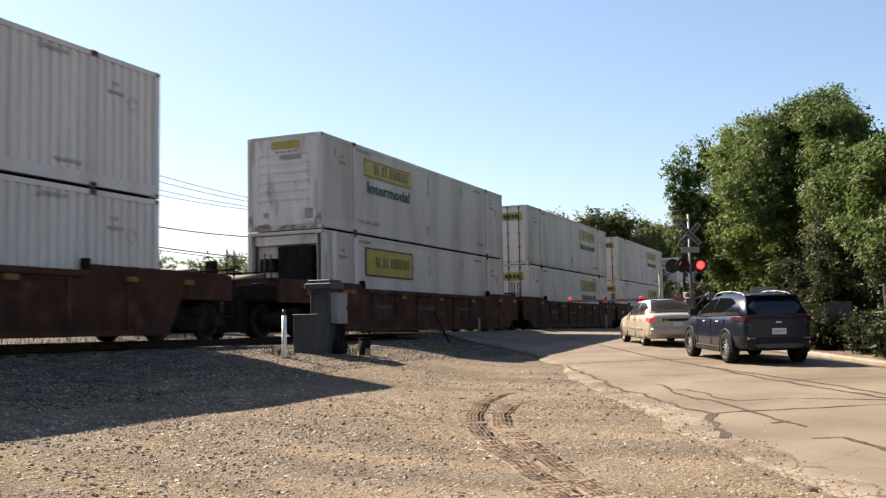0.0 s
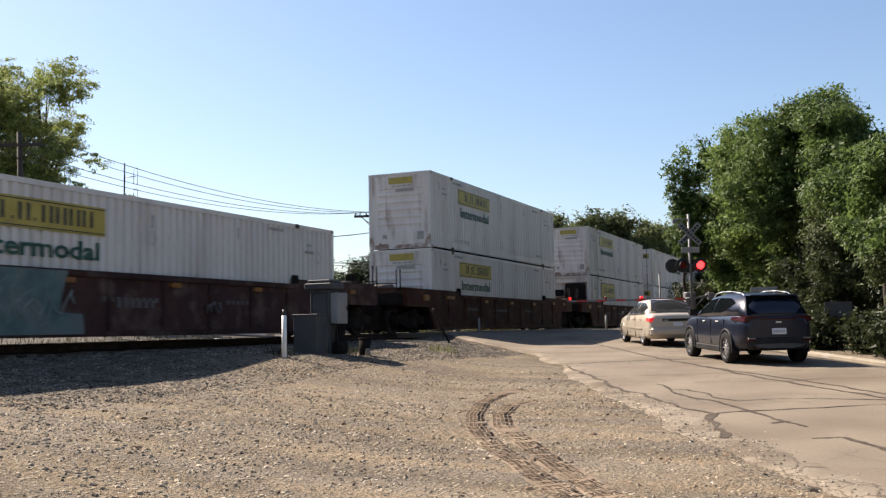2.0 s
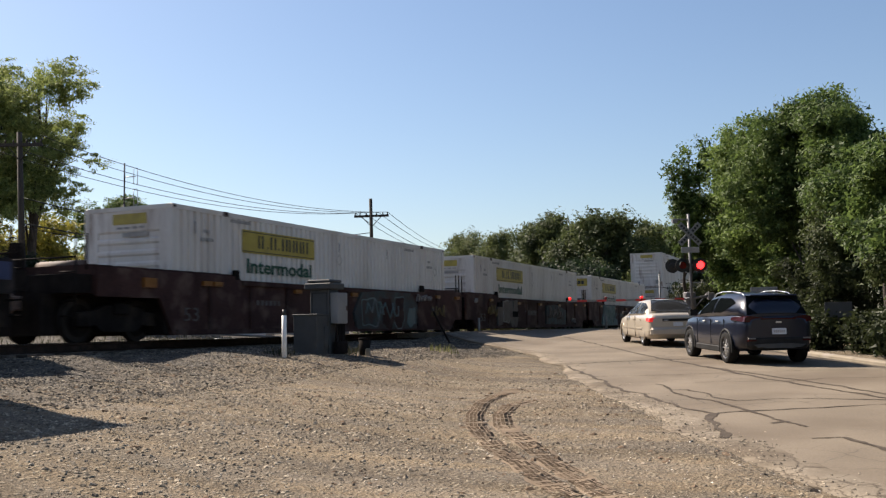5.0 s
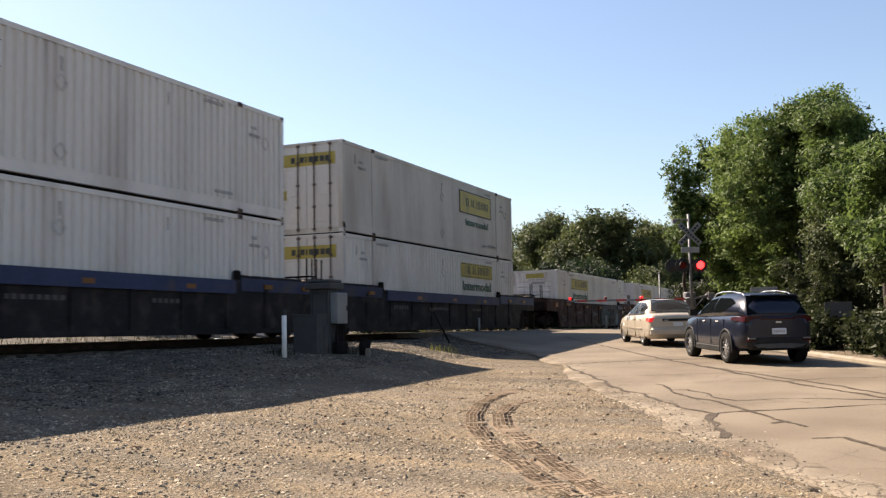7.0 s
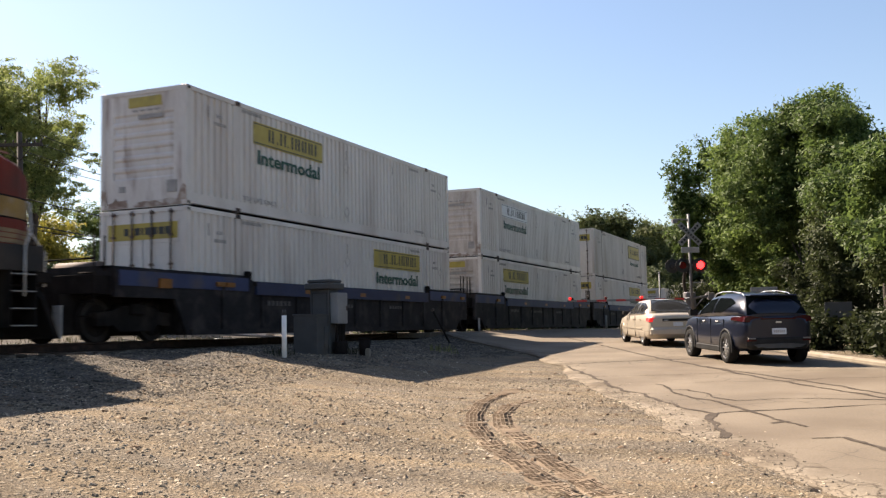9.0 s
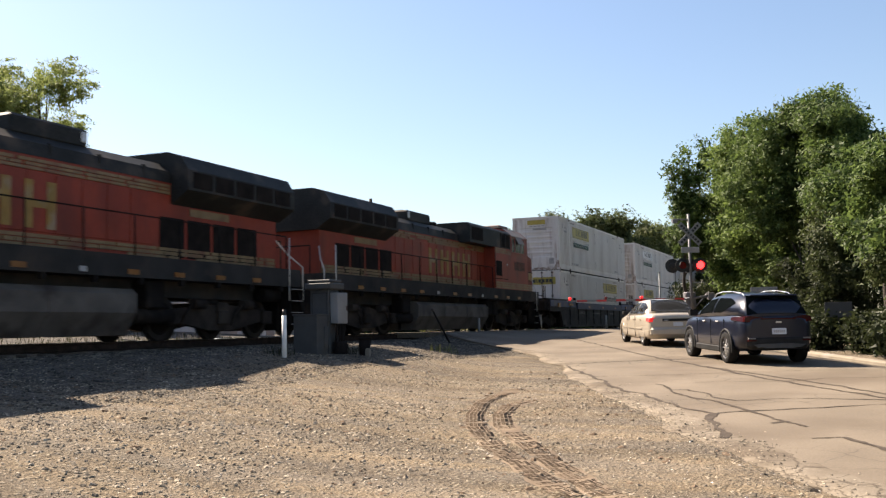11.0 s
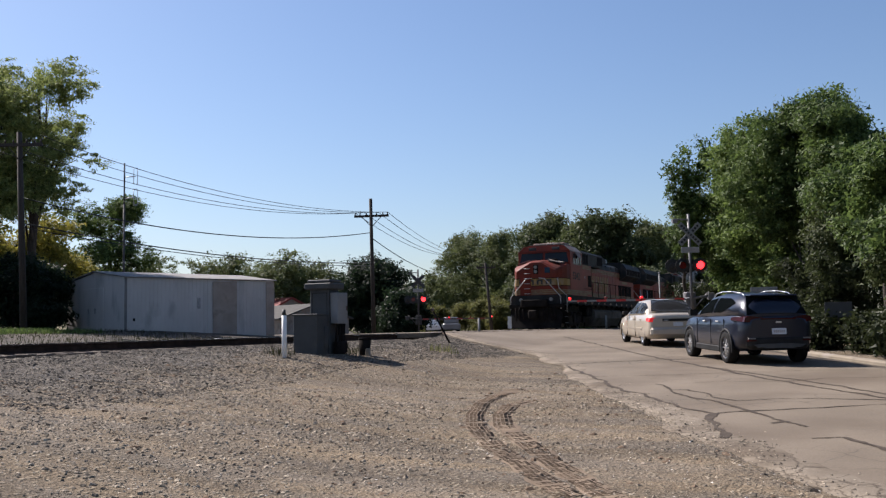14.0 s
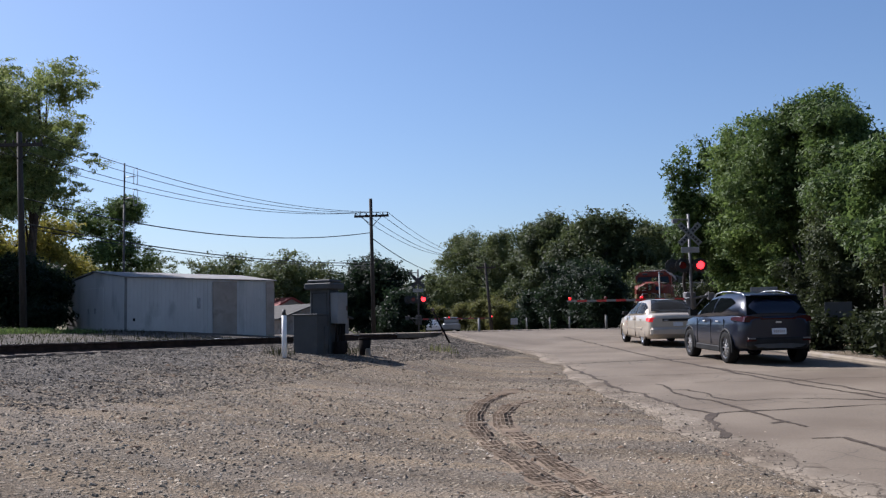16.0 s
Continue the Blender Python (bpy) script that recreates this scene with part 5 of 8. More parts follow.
    for load_, z in ((lower, BOX_Z), (upper, BOX_Z + HIGH + 0.035)):
        if load_:
            ob = load(*load_[0])
            turned = load_[1]
            moving.append((ob, s + (LONG if turned else 0), z, turned))
# ---- locomotives ----
def loft(bm, rings, mi=0, smooth_=True, cap=True):
    vs = [[bm.verts.new(p) for p in r] for r in rings]
    n = len(rings[0])
    for a, b in zip(vs, vs[1:]):
        for i in range(n):
            f = bm.faces.new((a[i], a[(i + 1) % n], b[(i + 1) % n], b[i]))
            f.smooth, f.material_index = smooth_, mi
    if cap:
        bm.faces.new(vs[0][::-1]).material_index = mi
        bm.faces.new(vs[-1]).material_index = mi


def loco(label, s_rear, turned, number=""):
    """Six-axle road locomotive; x from its rear coupler to 22.3 at the nose, z from the rail head."""
    c = thing("locomotive", label, "locomotive", "locomotives at the train's end")
    bm = bmesh.new()
    box(bm, 0.7, 21.5, -1.5, 1.5, 1.38, 1.86)
    box(bm, 0.9, 21.2, -0.9, 0.9, 1.0, 1.4)
    part("underframe", bm, "loco_sill", c, "dark grey frame sill")
    for s in (-1, 1):
        p, q = sorted((s * 1.5, s * 1.512))
        for i in range(11):
            x = 2.7 + i * 1.56
            pale = i in (4, 7)
            quick("reflector", "sign_face" if pale else "orange_mark", c, (x, x + (0.2 if pale else 0.36), p, q, 1.44, 1.55), label="pale sill plate" if pale else "orange reflective sill plate")
        for i in range(14):
            x = 1.6 + i * 1.4
            quick("jacking_pad", "loco_under", c, (x, x + 0.12, *sorted((s * 1.38, s * 1.49)), 1.24, 1.38))
    bm = bmesh.new()
    prism(bm, [(-1.42, 0.62), (-1.42, 1.02), (-1.3, 1.14), (1.3, 1.14), (1.42, 1.02), (1.42, 0.62), (1.12, 0.14), (-1.12, 0.14)], 7.4, 14.5, "x")
    tank = part("fuel_tank", bm, "tank_grey", c, "dusty grey fuel tank")
    for x in (7.36, 9.8, 12.1, 14.46):
        bm = bmesh.new()
        prism(bm, [(-1.435, 0.62), (-1.435, 1.02), (-1.31, 1.15), (1.31, 1.15), (1.435, 1.02), (1.435, 0.62), (1.13, 0.125), (-1.13, 0.125)], x, x + 0.05, "x")
        part("tank_band", bm, "tank_grey", tank)
    # engine hood, narrower than the sill, with a dark roof
    bm = bmesh.new()
    prism(bm, [(-1.0, 1.86), (-1.0, 3.70), (1.0, 3.70), (1.0, 1.86)], 1.2, 15.3, "x")
    hood = part("hood", bm, "loco_red", c, "orange-red engine hood, sooty towards the roof")
    bm = bmesh.new()
    prism(bm, [(-1.01, 3.70), (-0.96, 3.98), (-0.68, 4.19), (0.68, 4.19), (0.96, 3.98), (1.01, 3.70)], 1.3, 15.3, "x")
    for x in (6.6, 8.0, 9.4, 10.8):
        box(bm, x, x + 0.05, -1.0, 1.0, 3.72, 4.02)
    part("roof", bm, "loco_dark", c, "sooty black hood roof")
    bm = bmesh.new()
    prism(bm, [(-1.0, 3.2), (-1.5, 3.52), (-1.5, 4.0), (-1.28, 4.34), (-0.9, 4.46), (0.9, 4.46), (1.28, 4.34), (1.5, 4.0), (1.5, 3.52), (1.0, 3.2)], 1.0, 5.7, "x")
    rad = part("radiator_cabin", bm, "loco_dark", c, "black overhanging radiator wings")
    for s in (-1, 1):
        for i in range(5):
            x = 1.25 + i * 0.88
            quick("radiator_screen", "under", rad, (x, x + 0.74, *sorted((s * 1.5, s * 1.515)), 3.58, 3.96), bevel=0.005)
    quick("exhaust_box", "loco_dark", c, (8.1, 10.2, -0.72, 0.72, 4.15, 4.56), bevel=0.05)
    quick("exhaust_stack", "under", c, (8.5, 9.6, -0.34, 0.34, 4.5, 4.63), bevel=0.03)
    quick("roof_vent", "galv", c, (8.14, 8.3, 0.5, 0.74, 4.26, 4.50), (8.14, 8.3, -0.74, -0.5, 4.26, 4.50), bevel=0.02, label="pale vent on the exhaust box")
    for y in (-0.3, 0.0, 0.3):
        bm = bmesh.new()
        cyl(bm, (10.7, y, 4.34), (11.5, y, 4.34), 0.05, 0.12, n=10)
        box(bm, 10.9, 11.0, y - 0.04, y + 0.04, 4.12, 4.34)
        part("horn", bm, "under", c)
    # equipment box at the roof behind the cab and the wide body below it
    bm = bmesh.new()
    prism(bm, [(-1.5, 3.66), (-1.5, 4.36), (-1.38, 4.47), (1.38, 4.47), (1.5, 4.36), (1.5, 3.66)], 12.4, 17.4, "x")
    upper = part("equipment_box", bm, "loco_dark", c, "black overhanging electrical cabinet behind the cab")
    bm = bmesh.new()
    prism(bm, [(-1.5, 1.86), (-1.5, 3.66), (1.5, 3.66), (1.5, 1.86)], 15.3, 17.4, "x")
    aux = part("auxiliary_cab", bm, "loco_red", c, "orange-red full-width body behind the cab")
    for s in (-1, 1):
        for x0, x1, z0, z1 in ((12.6, 13.9, 3.78, 4.3), (16.15, 16.6, 3.72, 4.28), (16.75, 17.2, 3.72, 4.28)):
            quick("louvre", "under", upper, (x0, x1, *sorted((s * 1.5, s * 1.512)), z0, z1), bevel=0.005, label="black louvred opening")
        for xa, xb in ((16.08, 16.15), (16.62, 16.73), (17.22, 17.3)):
            quick("frame", "loco_sill", upper, (xa, xb, *sorted((s * 1.5, s * 1.53)), 3.68, 4.32))
        quick("air_intake", "under", aux, (15.46, 16.2, *sorted((s * 1.5, s * 1.512)), 2.42, 3.08), bevel=0.006, label="square black intake grille")
        for i in range(5):
            quick("grille_slat", "loco_under", aux, (15.5, 16.16, *sorted((s * 1.512, s * 1.522)), 2.48 + i * 0.125, 2.52 + i * 0.125))
        bm = bmesh.new()
        box(bm, 15.32, 15.37, *sorted((s * 1.5, s * 1.507)), 1.9, 3.64)
        box(bm, 15.4, 17.0, *sorted((s * 1.5, s * 1.507)), 2.28, 2.31)
        part("panel_seam", bm, "loco_under", aux)
    # doors, screens and stripes along the hood
    rnd = random.Random(3)
    for s in (-1, 1):
        p, q = sorted((s * 1.0, s * 1.02))
        for i in range(12):
            x = 6.4 + i * 0.735
            quick("hood_door", "loco_red", hood, (x, x + 0.70, p, q, 2.2, 3.4), bevel=0.008)
        for i in range(4):
            x = 2.15 + i * 1.02
            quick("engine_screen", "under", hood, (x, x + 0.9, p, q, 1.95, 2.88), bevel=0.01, label="black engine room screen")
        quick("end_panel", "loco_cream", hood, (3.4, 5.0, *sorted((s * 1.0, s * 1.012)), 2.98, 3.16), label="faded cream panel")
        for y_in, y_out, x0, x1 in ((1.0, 1.026, 1.3, 15.28), (1.5, 1.508, 15.42, 17.4)):
            for z0, z1, low in ((1.89, 1.97, True), (1.99, 2.07, True), (2.09, 2.16, True), (3.42, 3.48, False), (3.50, 3.56, False), (3.58, 3.645, False)):
                bm = bmesh.new()
                x = x0 if low else max(x0, 5.75)
                while x < x1 - 0.05:
                    step = min(x1 - x, rnd.uniform(0.25, 1.5))
                    if rnd.random() > (0.05 if low else 0.16):
                        box(bm, x, x + step, *sorted((s * y_in, s * y_out)), z0, z1)
                    x += step + rnd.uniform(0.0, 0.1)
                part("stripe", bm, "loco_cream", hood, "worn cream pinstripe")
        # four faded yellow blocks with open middles stand for the lettering on the flank
        for i in range(4):
            x = 9.3 + i * 1.14
            a, b = sorted((s * 1.02, s * 1.032))
            quick("flank_mark", "loco_yellow", hood, (x, x + 0.24, a, b, 2.27, 3.22), (x + 0.60, x + 0.80, a, b, 2.27, 3.22), (x + 0.24, x + 0.60, a, b, 2.68 + 0.1 * (i % 2), 2.84 + 0.1 * (i % 2)), label="worn yellow block marking")
    # cab
    bm = bmesh.new()
    side = [(-1.5, 1.86), (-1.5, 4.30), (-1.14, 4.62), (-0.8, 4.68), (0.8, 4.68), (1.14, 4.62), (1.5, 4.30), (1.5, 1.86)]
    loft(bm, [[(17.4, y, z) for y, z in side], [(19.9 - max(0, z - 3.6) * 0.12, y, z) for y, z in side]], smooth_=False)
    cab = part("cab", bm, "loco_red", c, "orange-red wide-nose cab")
    for s in (-1, 1):
        bm = bmesh.new()
        for x0, x1 in ((17.45, 19.86),):
            loft(bm, [[(x, s * 1.53, 4.27), (x, s * 1.53, 4.31), (x, s * 1.15, 4.655), (x, s * 1.11, 4.64)] for x in (x0, x1)], smooth_=False)
        # the light on the bevel is put into its pale tan colour
        part("roof_edge", bm, "loco_dust", cab, "weathered roof edge in a sunlit tan")
    quick("cab_roof", "loco_dark", cab, (17.45, 19.5, -1.0, 1.0, 4.68, 4.73), bevel=0.02)
    quick("cooling_unit", "loco_dust", cab, (17.7, 18.9, -0.9, 0.9, 4.72, 4.86), bevel=0.04)
    for y in (-0.88, 0.46):
        quick("number_board", "black", cab, (19.72, 19.84, y, y + 0.42, 4.40, 4.56), bevel=0.01, label="black number board")
    bm = bmesh.new()
    tube(bm, [(19.6, 0.1, 4.68), (19.6, 0.1, 4.8), (19.6, 0.5, 4.8), (19.6, 0.5, 4.68)], 0.02)
    part("roof_grab", bm, "rail_white", cab)
    for y0, y1 in ((-1.40, -0.07), (0.07, 1.40)):
        bm = bmesh.new()
        yo0, yo1 = (y0 * 0.92 if y0 < -0.5 else y0), (y1 * 0.92 if y1 > 0.5 else y1)
        loft(bm, [[(19.9 - (z - 3.6) * 0.12 + d, y, z) for y, z in ((y0, 3.68 if y0 < -0.5 else 3.80), (y1, 3.68 if y1 > 0.5 else 3.80), (yo1, 4.24), (yo0, 4.24))] for d in (0.0, 0.012)], smooth_=False)
        part("windscreen", bm, "glass", cab, "dark windscreen pane")
    quick("windscreen_frame", "loco_nose", cab, (19.8, 19.9, -1.46, 1.46, 4.25, 4.33))
    for s in (-1, 1):
        for x0, x1 in ((17.62, 17.86), (18.1, 18.44), (18.48, 18.82), (18.96, 19.3)):
            quick("side_window", "glass", cab, (x0, x1, *sorted((s * 1.5, s * 1.512)), 3.60, 4.2))
            quick("window_frame", "loco_dust", cab, (x0 - 0.035, x0, *sorted((s * 1.49, s * 1.525)), 3.57, 4.23), (x1, x1 + 0.035, *sorted((s * 1.49, s * 1.525)), 3.57, 4.23), (x0, x1, *sorted((s * 1.49, s * 1.525)), 3.57, 3.60))
        bm = bmesh.new()
        loft(bm, [[(x, s * 1.52, 4.27), (x, s * 1.54, 4.28), (x, s * 1.70, 3.97), (x, s * 1.68, 3.96)] for x in (18.02, 18.92)], smooth_=False)
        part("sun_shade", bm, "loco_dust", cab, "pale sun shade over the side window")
        if number:
            at = pose(19.45, 1.502, 2.76, 0, 0, 180) if s > 0 else pose(17.95, -1.502, 2.76)
            part("cab_number", TEXT["loco_number"], None, cab, "dark painted number", at)
        else:
            for i in range(4):
                quick("cab_mark", "loco_dark", cab, (17.95 + i * 0.38, 18.06 + i * 0.38, *sorted((s * 1.5, s * 1.506)), 2.76, 3.16), (18.14 + i * 0.38, 18.23 + i * 0.38, *sorted((s * 1.5, s * 1.506)), 2.76, 3.16), label="dark marking bar")
        for z0, z1 in ((1.89, 1.97), (1.99, 2.07), (2.09, 2.16)):
            quick("cab_stripe", "loco_cream", cab, (17.42, 19.88, *sorted((s * 1.5, s * 1.508)), z0, z1))
        bm = bmesh.new()
        cyl(bm, (16.9, s * 1.49, 2.95), (16.9, s * 1.52, 2.95), 0.05, n=10)
        part("lamp", bm, "sign_face", cab)
    # nose: gabled top, narrowing to a blunt face
    bm = bmesh.new()
    form = ((19.88, 1.49, 3.56, 3.84, 0.45), (20.5, 1.46, 3.50, 3.80, 0.4), (21.0, 1.34, 3.40, 3.74, 0.34), (21.3, 1.20, 3.28, 3.68, 0.3), (21.45, 1.10, 3.18, 3.62, 0.28))
    loft(bm, [[(x, -h, 1.8), (x, -h, zc - 0.06), (x, -h + 0.06, zc), (x, -m_, zm), (x, m_, zm), (x, h - 0.06, zc), (x, h, zc - 0.06), (x, h, 1.8)] for x, h, zc, zm, m_ in form], smooth_=False)
    nose = part("nose", bm, "loco_nose", c, "orange-red nose with a faded yellow band")
    outline = [(19.9, 1.492), (20.5, 1.462), (21.0, 1.342), (21.3, 1.202), (21.452, 1.10)]
    def band(name, z0, z1, x_from, mat, proud, text=""):
        bm = bmesh.new()
        half = [(x_from, outline[0][1] - (x_from - 19.9) * 0.05)] + [(x, h) for x, h in outline if x > x_from]
        run = [(x, -h) for x, h in half] + [(x, h) for x, h in half[::-1]]
        rings = []
        for x, y in run:
            s = 1 if y > 0 else -1
            front = x > 21.44
            xi, xo = (x - 0.012, x + proud) if front else (x, x)
            yi, yo = y - s * 0.02, y + s * proud
            rings.append([(xi, yi, z0), (xo, yo, z0), (xo, yo, z1), (xi, yi, z1)])
        loft(bm, rings, smooth_=False)
        part(name, bm, mat, nose, text)
    band("nose_band", 2.38, 2.74, 20.0, "loco_yellow", 0.006, "dull yellow band round the nose")
    band("nose_line", 2.345, 2.375, 20.0, "loco_under", 0.007)
    band("nose_line", 2.745, 2.775, 20.0, "loco_under", 0.007)
    for z0, z1 in ((1.89, 1.97), (1.99, 2.07), (2.09, 2.16)):
        band("nose_stripe", z0, z1, 19.92, "loco_cream", 0.006, "worn cream pinstripe")
    for y in (-1.0, -0.5, 0.0, 0.5):
        quick("nose_mark", "black", nose, (21.455, 21.466, y + 0.05, y + 0.15, 2.42, 2.70), (21.455, 21.466, y + 0.28, y + 0.38, 2.42, 2.70), (21.455, 21.466, y + 0.15, y + 0.28, 2.60, 2.70))
    quick("light_mount", "loco_under", nose, (21.4, 21.47, -0.14, 0.14, 3.0, 3.5), bevel=0.02)
    for z in (3.13, 3.37):
        bm = bmesh.new()
        cyl(bm, (21.4, 0, z), (21.52, 0, z), 0.095, 0.085, n=14)
        part("headlight", bm, "lens_clear", nose)
    quick("nose_lamp", "lens_blue", nose, (21.45, 21.475, 0.5, 0.8, 3.04, 3.34), bevel=0.01, label="dark blue glass plate")
    quick("nose_door", "loco_nose", nose, (21.45, 21.48, -0.9, -0.28, 1.86, 3.16), bevel=0.015)
    for y in (-0.84, 0.84):
        bm = bmesh.new()
        cyl(bm, (21.4, y, 1.62), (21.58, y, 1.62), 0.1, n=12)
        part("ditch_light", bm, "lens_clear", c)
    for i in range(6):
        bm = bmesh.new()
        z = 1.95 + i * 0.27
        tube(bm, [(21.44, -0.34, z), (21.56, -0.34, z), (21.56, -0.62, z), (21.44, -0.62, z)], 0.016)
        part("ladder_rung", bm, "rail_white", nose)
    for s in (-1, 1):
        bm = bmesh.new()
        loft(bm, [[(x, s * 0.5, 3.80 - (x - 19.9) * 0.06), (x, s * 0.55, 3.86 - (x - 19.9) * 0.06), (x, s * 1.2, 3.70 - (x - 19.9) * 0.08), (x, s * 1.2, 3.66 - (x - 19.9) * 0.08)] for x in (19.92, 20.9)], smooth_=False)
        # plate added to give the nose top its sunlit tan
        part("anti_slip_plate", bm, "loco_dust", nose, "pale plate in the sunlit tan of the nose top")
    quick("nose_hatch", "under", nose, (20.2, 20.5, 0.62, 0.92, 3.74, 3.86), bevel=0.03)
    bm = bmesh.new()
    prism(bm, [(-1.45, 0.1), (-1.45, 0.85), (-1.2, 1.12), (1.2, 1.12), (1.45, 0.85), (1.45, 0.1)], 21.5, 21.62, "x")
    for v in bm.verts:
        if v.co.z < 0.4:
            v.co.x += 0.35
    part("plough", bm, "loco_under", c, "black pilot plough")
    # highlight on the plough's far end, painted as a pale strip
    quick("plough_edge", "galv", c, (21.98, 22.0, -1.47, -1.25, 0.1, 0.75), label="pale strip for the lit end of the plough")
    quick("front_platform", "loco_under", c, (21.3, 21.75, -1.46, 1.46, 1.16, 1.38), bevel=0.02)
    quick("anti_climber", "loco_under", c, (21.7, 21.95, -0.75, 0.75, 1.2, 1.62), bevel=0.05)
    for i, y in enumerate((-1.05, -0.85, -0.6, 0.5, 0.72, 0.95, 1.12)):
        bm = bmesh.new()
        d = 0.05 * (i % 3)
        tube(bm, [(21.74, y, 1.2), (21.92 + d, y, 1.1), (21.98 + d, y + 0.04, 0.75), (21.85, y + 0.02, 0.5)], 0.03, n=6)
        part("brake_hose", bm, "under", c, "black hanging brake hose")
    bm = bmesh.new()
    prism(bm, [(-1.5, 0.2), (-1.5, 1.0), (-1.3, 1.5), (1.3, 1.5), (1.5, 1.0), (1.5, 0.2)], 0.55, 0.72, "x")
    for v in bm.verts:
        if v.co.z < 0.4:
            v.co.x -= 0.15
    part("plough", bm, "loco_under", c, "black pilot plough")
    for x, sg in ((0.0, 1), (22.3, -1)):
        bm = bmesh.new()
        box(bm, *sorted((x, x + sg * 0.8)), -0.17, 0.17, 0.68, 1.0, bevel=0.04)
        box(bm, *sorted((x, x + sg * 0.28)), -0.24, 0.24, 0.6, 1.06, bevel=0.06)
        part("coupler", bm, "loco_under", c)
    # steps and handrails
    for x in (0.95, 21.0):
        for s in (-1, 1):
            p, q = sorted((s * 1.52, s * 1.2))
            for i in range(4):
                quick("step", "loco_under", c, (x - 0.29, x + 0.29, p, q, 0.34 + i * 0.32, 0.37 + i * 0.32))
                quick("step_edge", "post_grey", c, (x - 0.29, x + 0.29, *sorted((s * 1.52, s * 1.53)), 0.345 + i * 0.32, 0.37 + i * 0.32))
            for dx in (-0.32, 0.29):
                quick("step_side", "loco_under", c, (x + dx, x + dx + 0.03, p, q, 0.32, 1.4))
    for s in (-1, 1):
        for run in ([(21.62, s * 1.4, 1.1), (21.62, s * 1.4, 1.75), (21.62, s * 0.8, 2.42), (21.6, s * 0.52, 2.74), (21.5, s * 0.2, 2.78)],
                    [(20.98, s * 1.56, 0.9), (20.98, s * 1.56, 1.82), (21.4, s * 1.26, 2.2), (21.42, s * 1.2, 2.7), (21.36, s * 1.18, 2.74)],
                    [(0.6, s * 1.5, 1.0), (0.6, s * 1.5, 1.95), (0.9, s * 1.2, 2.3), (1.2, s * 0.98, 2.7)],
                    [(1.3, s * 1.5, 1.0), (1.3, s * 1.5, 2.72)]):
            bm = bmesh.new()
            tube(bm, run, 0.021, n=8)
            part("handrail", bm, "rail_white", c, "white-painted step handrail")
        bm = bmesh.new()
        tube(bm, [(1.4, s * 1.46, 2.75), (15.1, s * 1.46, 2.75)], 0.018)
        part("walkway_rail", bm, "loco_under", c)
        for i in range(10):
            x = 1.4 + i * 1.52
            bm = bmesh.new()
            tube(bm, [(x, s * 1.48, 1.5), (x, s * 1.46, 2.76)], 0.02)
            part("rail_post", bm, "loco_under", c)
    bm = bmesh.new()
    for y in (-0.9, 0.9):
        tube(bm, [(0.8, y, 1.35), (0.8, y, 2.7)], 0.02)
    tube(bm, [(0.8, -0.9, 2.7), (0.8, 0.9, 2.7)], 0.02)
    part("end_rail", bm, "loco_under", c)
    for s in (-1, 1):
        for x in (6.3, 14.7, 15.4):
            quick("battery_box", "loco_under", c, (x, x + 0.62, *sorted((s * 1.34, s * 0.8)), 0.72, 1.34), bevel=0.04)
        for x0, x1, z in ((1.4, 2.2, 1.15), (5.9, 7.2, 0.55), (19.6, 20.5, 1.15)):
            bm = bmesh.new()
            cyl(bm, (x0, s * 1.12, z), (x1, s * 1.12, z), 0.19, n=12)
            part("air_tank", bm, "loco_under", c)
    for x in (3.9, 18.2):
        b = bogie(c, x, 0.533, 1.95, "truck_grime", 3, s_rear + (x if not turned else 0))
        for s in (-1, 1):
            for dx in (-1.95, 0.0, 1.95):
                quick("journal_box", "truck_grime", b, (dx - 0.2, dx + 0.2, *sorted((s * 1.12, s * 1.24)), 0.36, 0.72), bevel=0.03)
            for dx in (-1.0, 1.0):
                bm = bmesh.new()
                cyl(bm, (dx - 0.22, s * 1.2, 0.86), (dx + 0.22, s * 1.2, 0.86), 0.12, n=12)
                tube(bm, [(dx + 0.2, s * 1.2, 0.86), (dx + 0.5, s * 1.18, 0.6), (dx + 0.62, s * 1.16, 0.35)], 0.03)
                part("brake_cylinder", bm, "truck_grime", b)
            quick("sand_pipe", "loco_under", b, (-2.75, -2.70, *sorted((s * 1.0, s * 1.08)), 0.15, 1.2), (2.70, 2.75, *sorted((s * 1.0, s * 1.08)), 0.15, 1.2))
    return c


lead = loco("orange-red diesel locomotive coupled behind the well cars", -149.45, False)
moving.append((lead, -149.45, RAIL_TOP, 0))
tail = loco("weathered orange-red diesel locomotive with cream stripes at the train's end", -149.45, True, "5342")
moving.append((tail, -149.45, RAIL_TOP, 1))
# ---- road vehicles ----
def body_ring(x, hw, zb, belt, top, tuck=0.86):
    half = [(hw * tuck, zb), (hw * 0.985, zb + 0.10), (hw, zb + (belt - zb) * 0.45), (hw * 0.995, zb + (belt - zb) * 0.75), (hw * 0.95, belt), (hw * 0.80, top - 0.01), (hw * 0.4, top), (0, top + 0.008)]
    return [(x, -y, z) for y, z in half] + [(x, y, z) for y, z in half[-2::-1]]


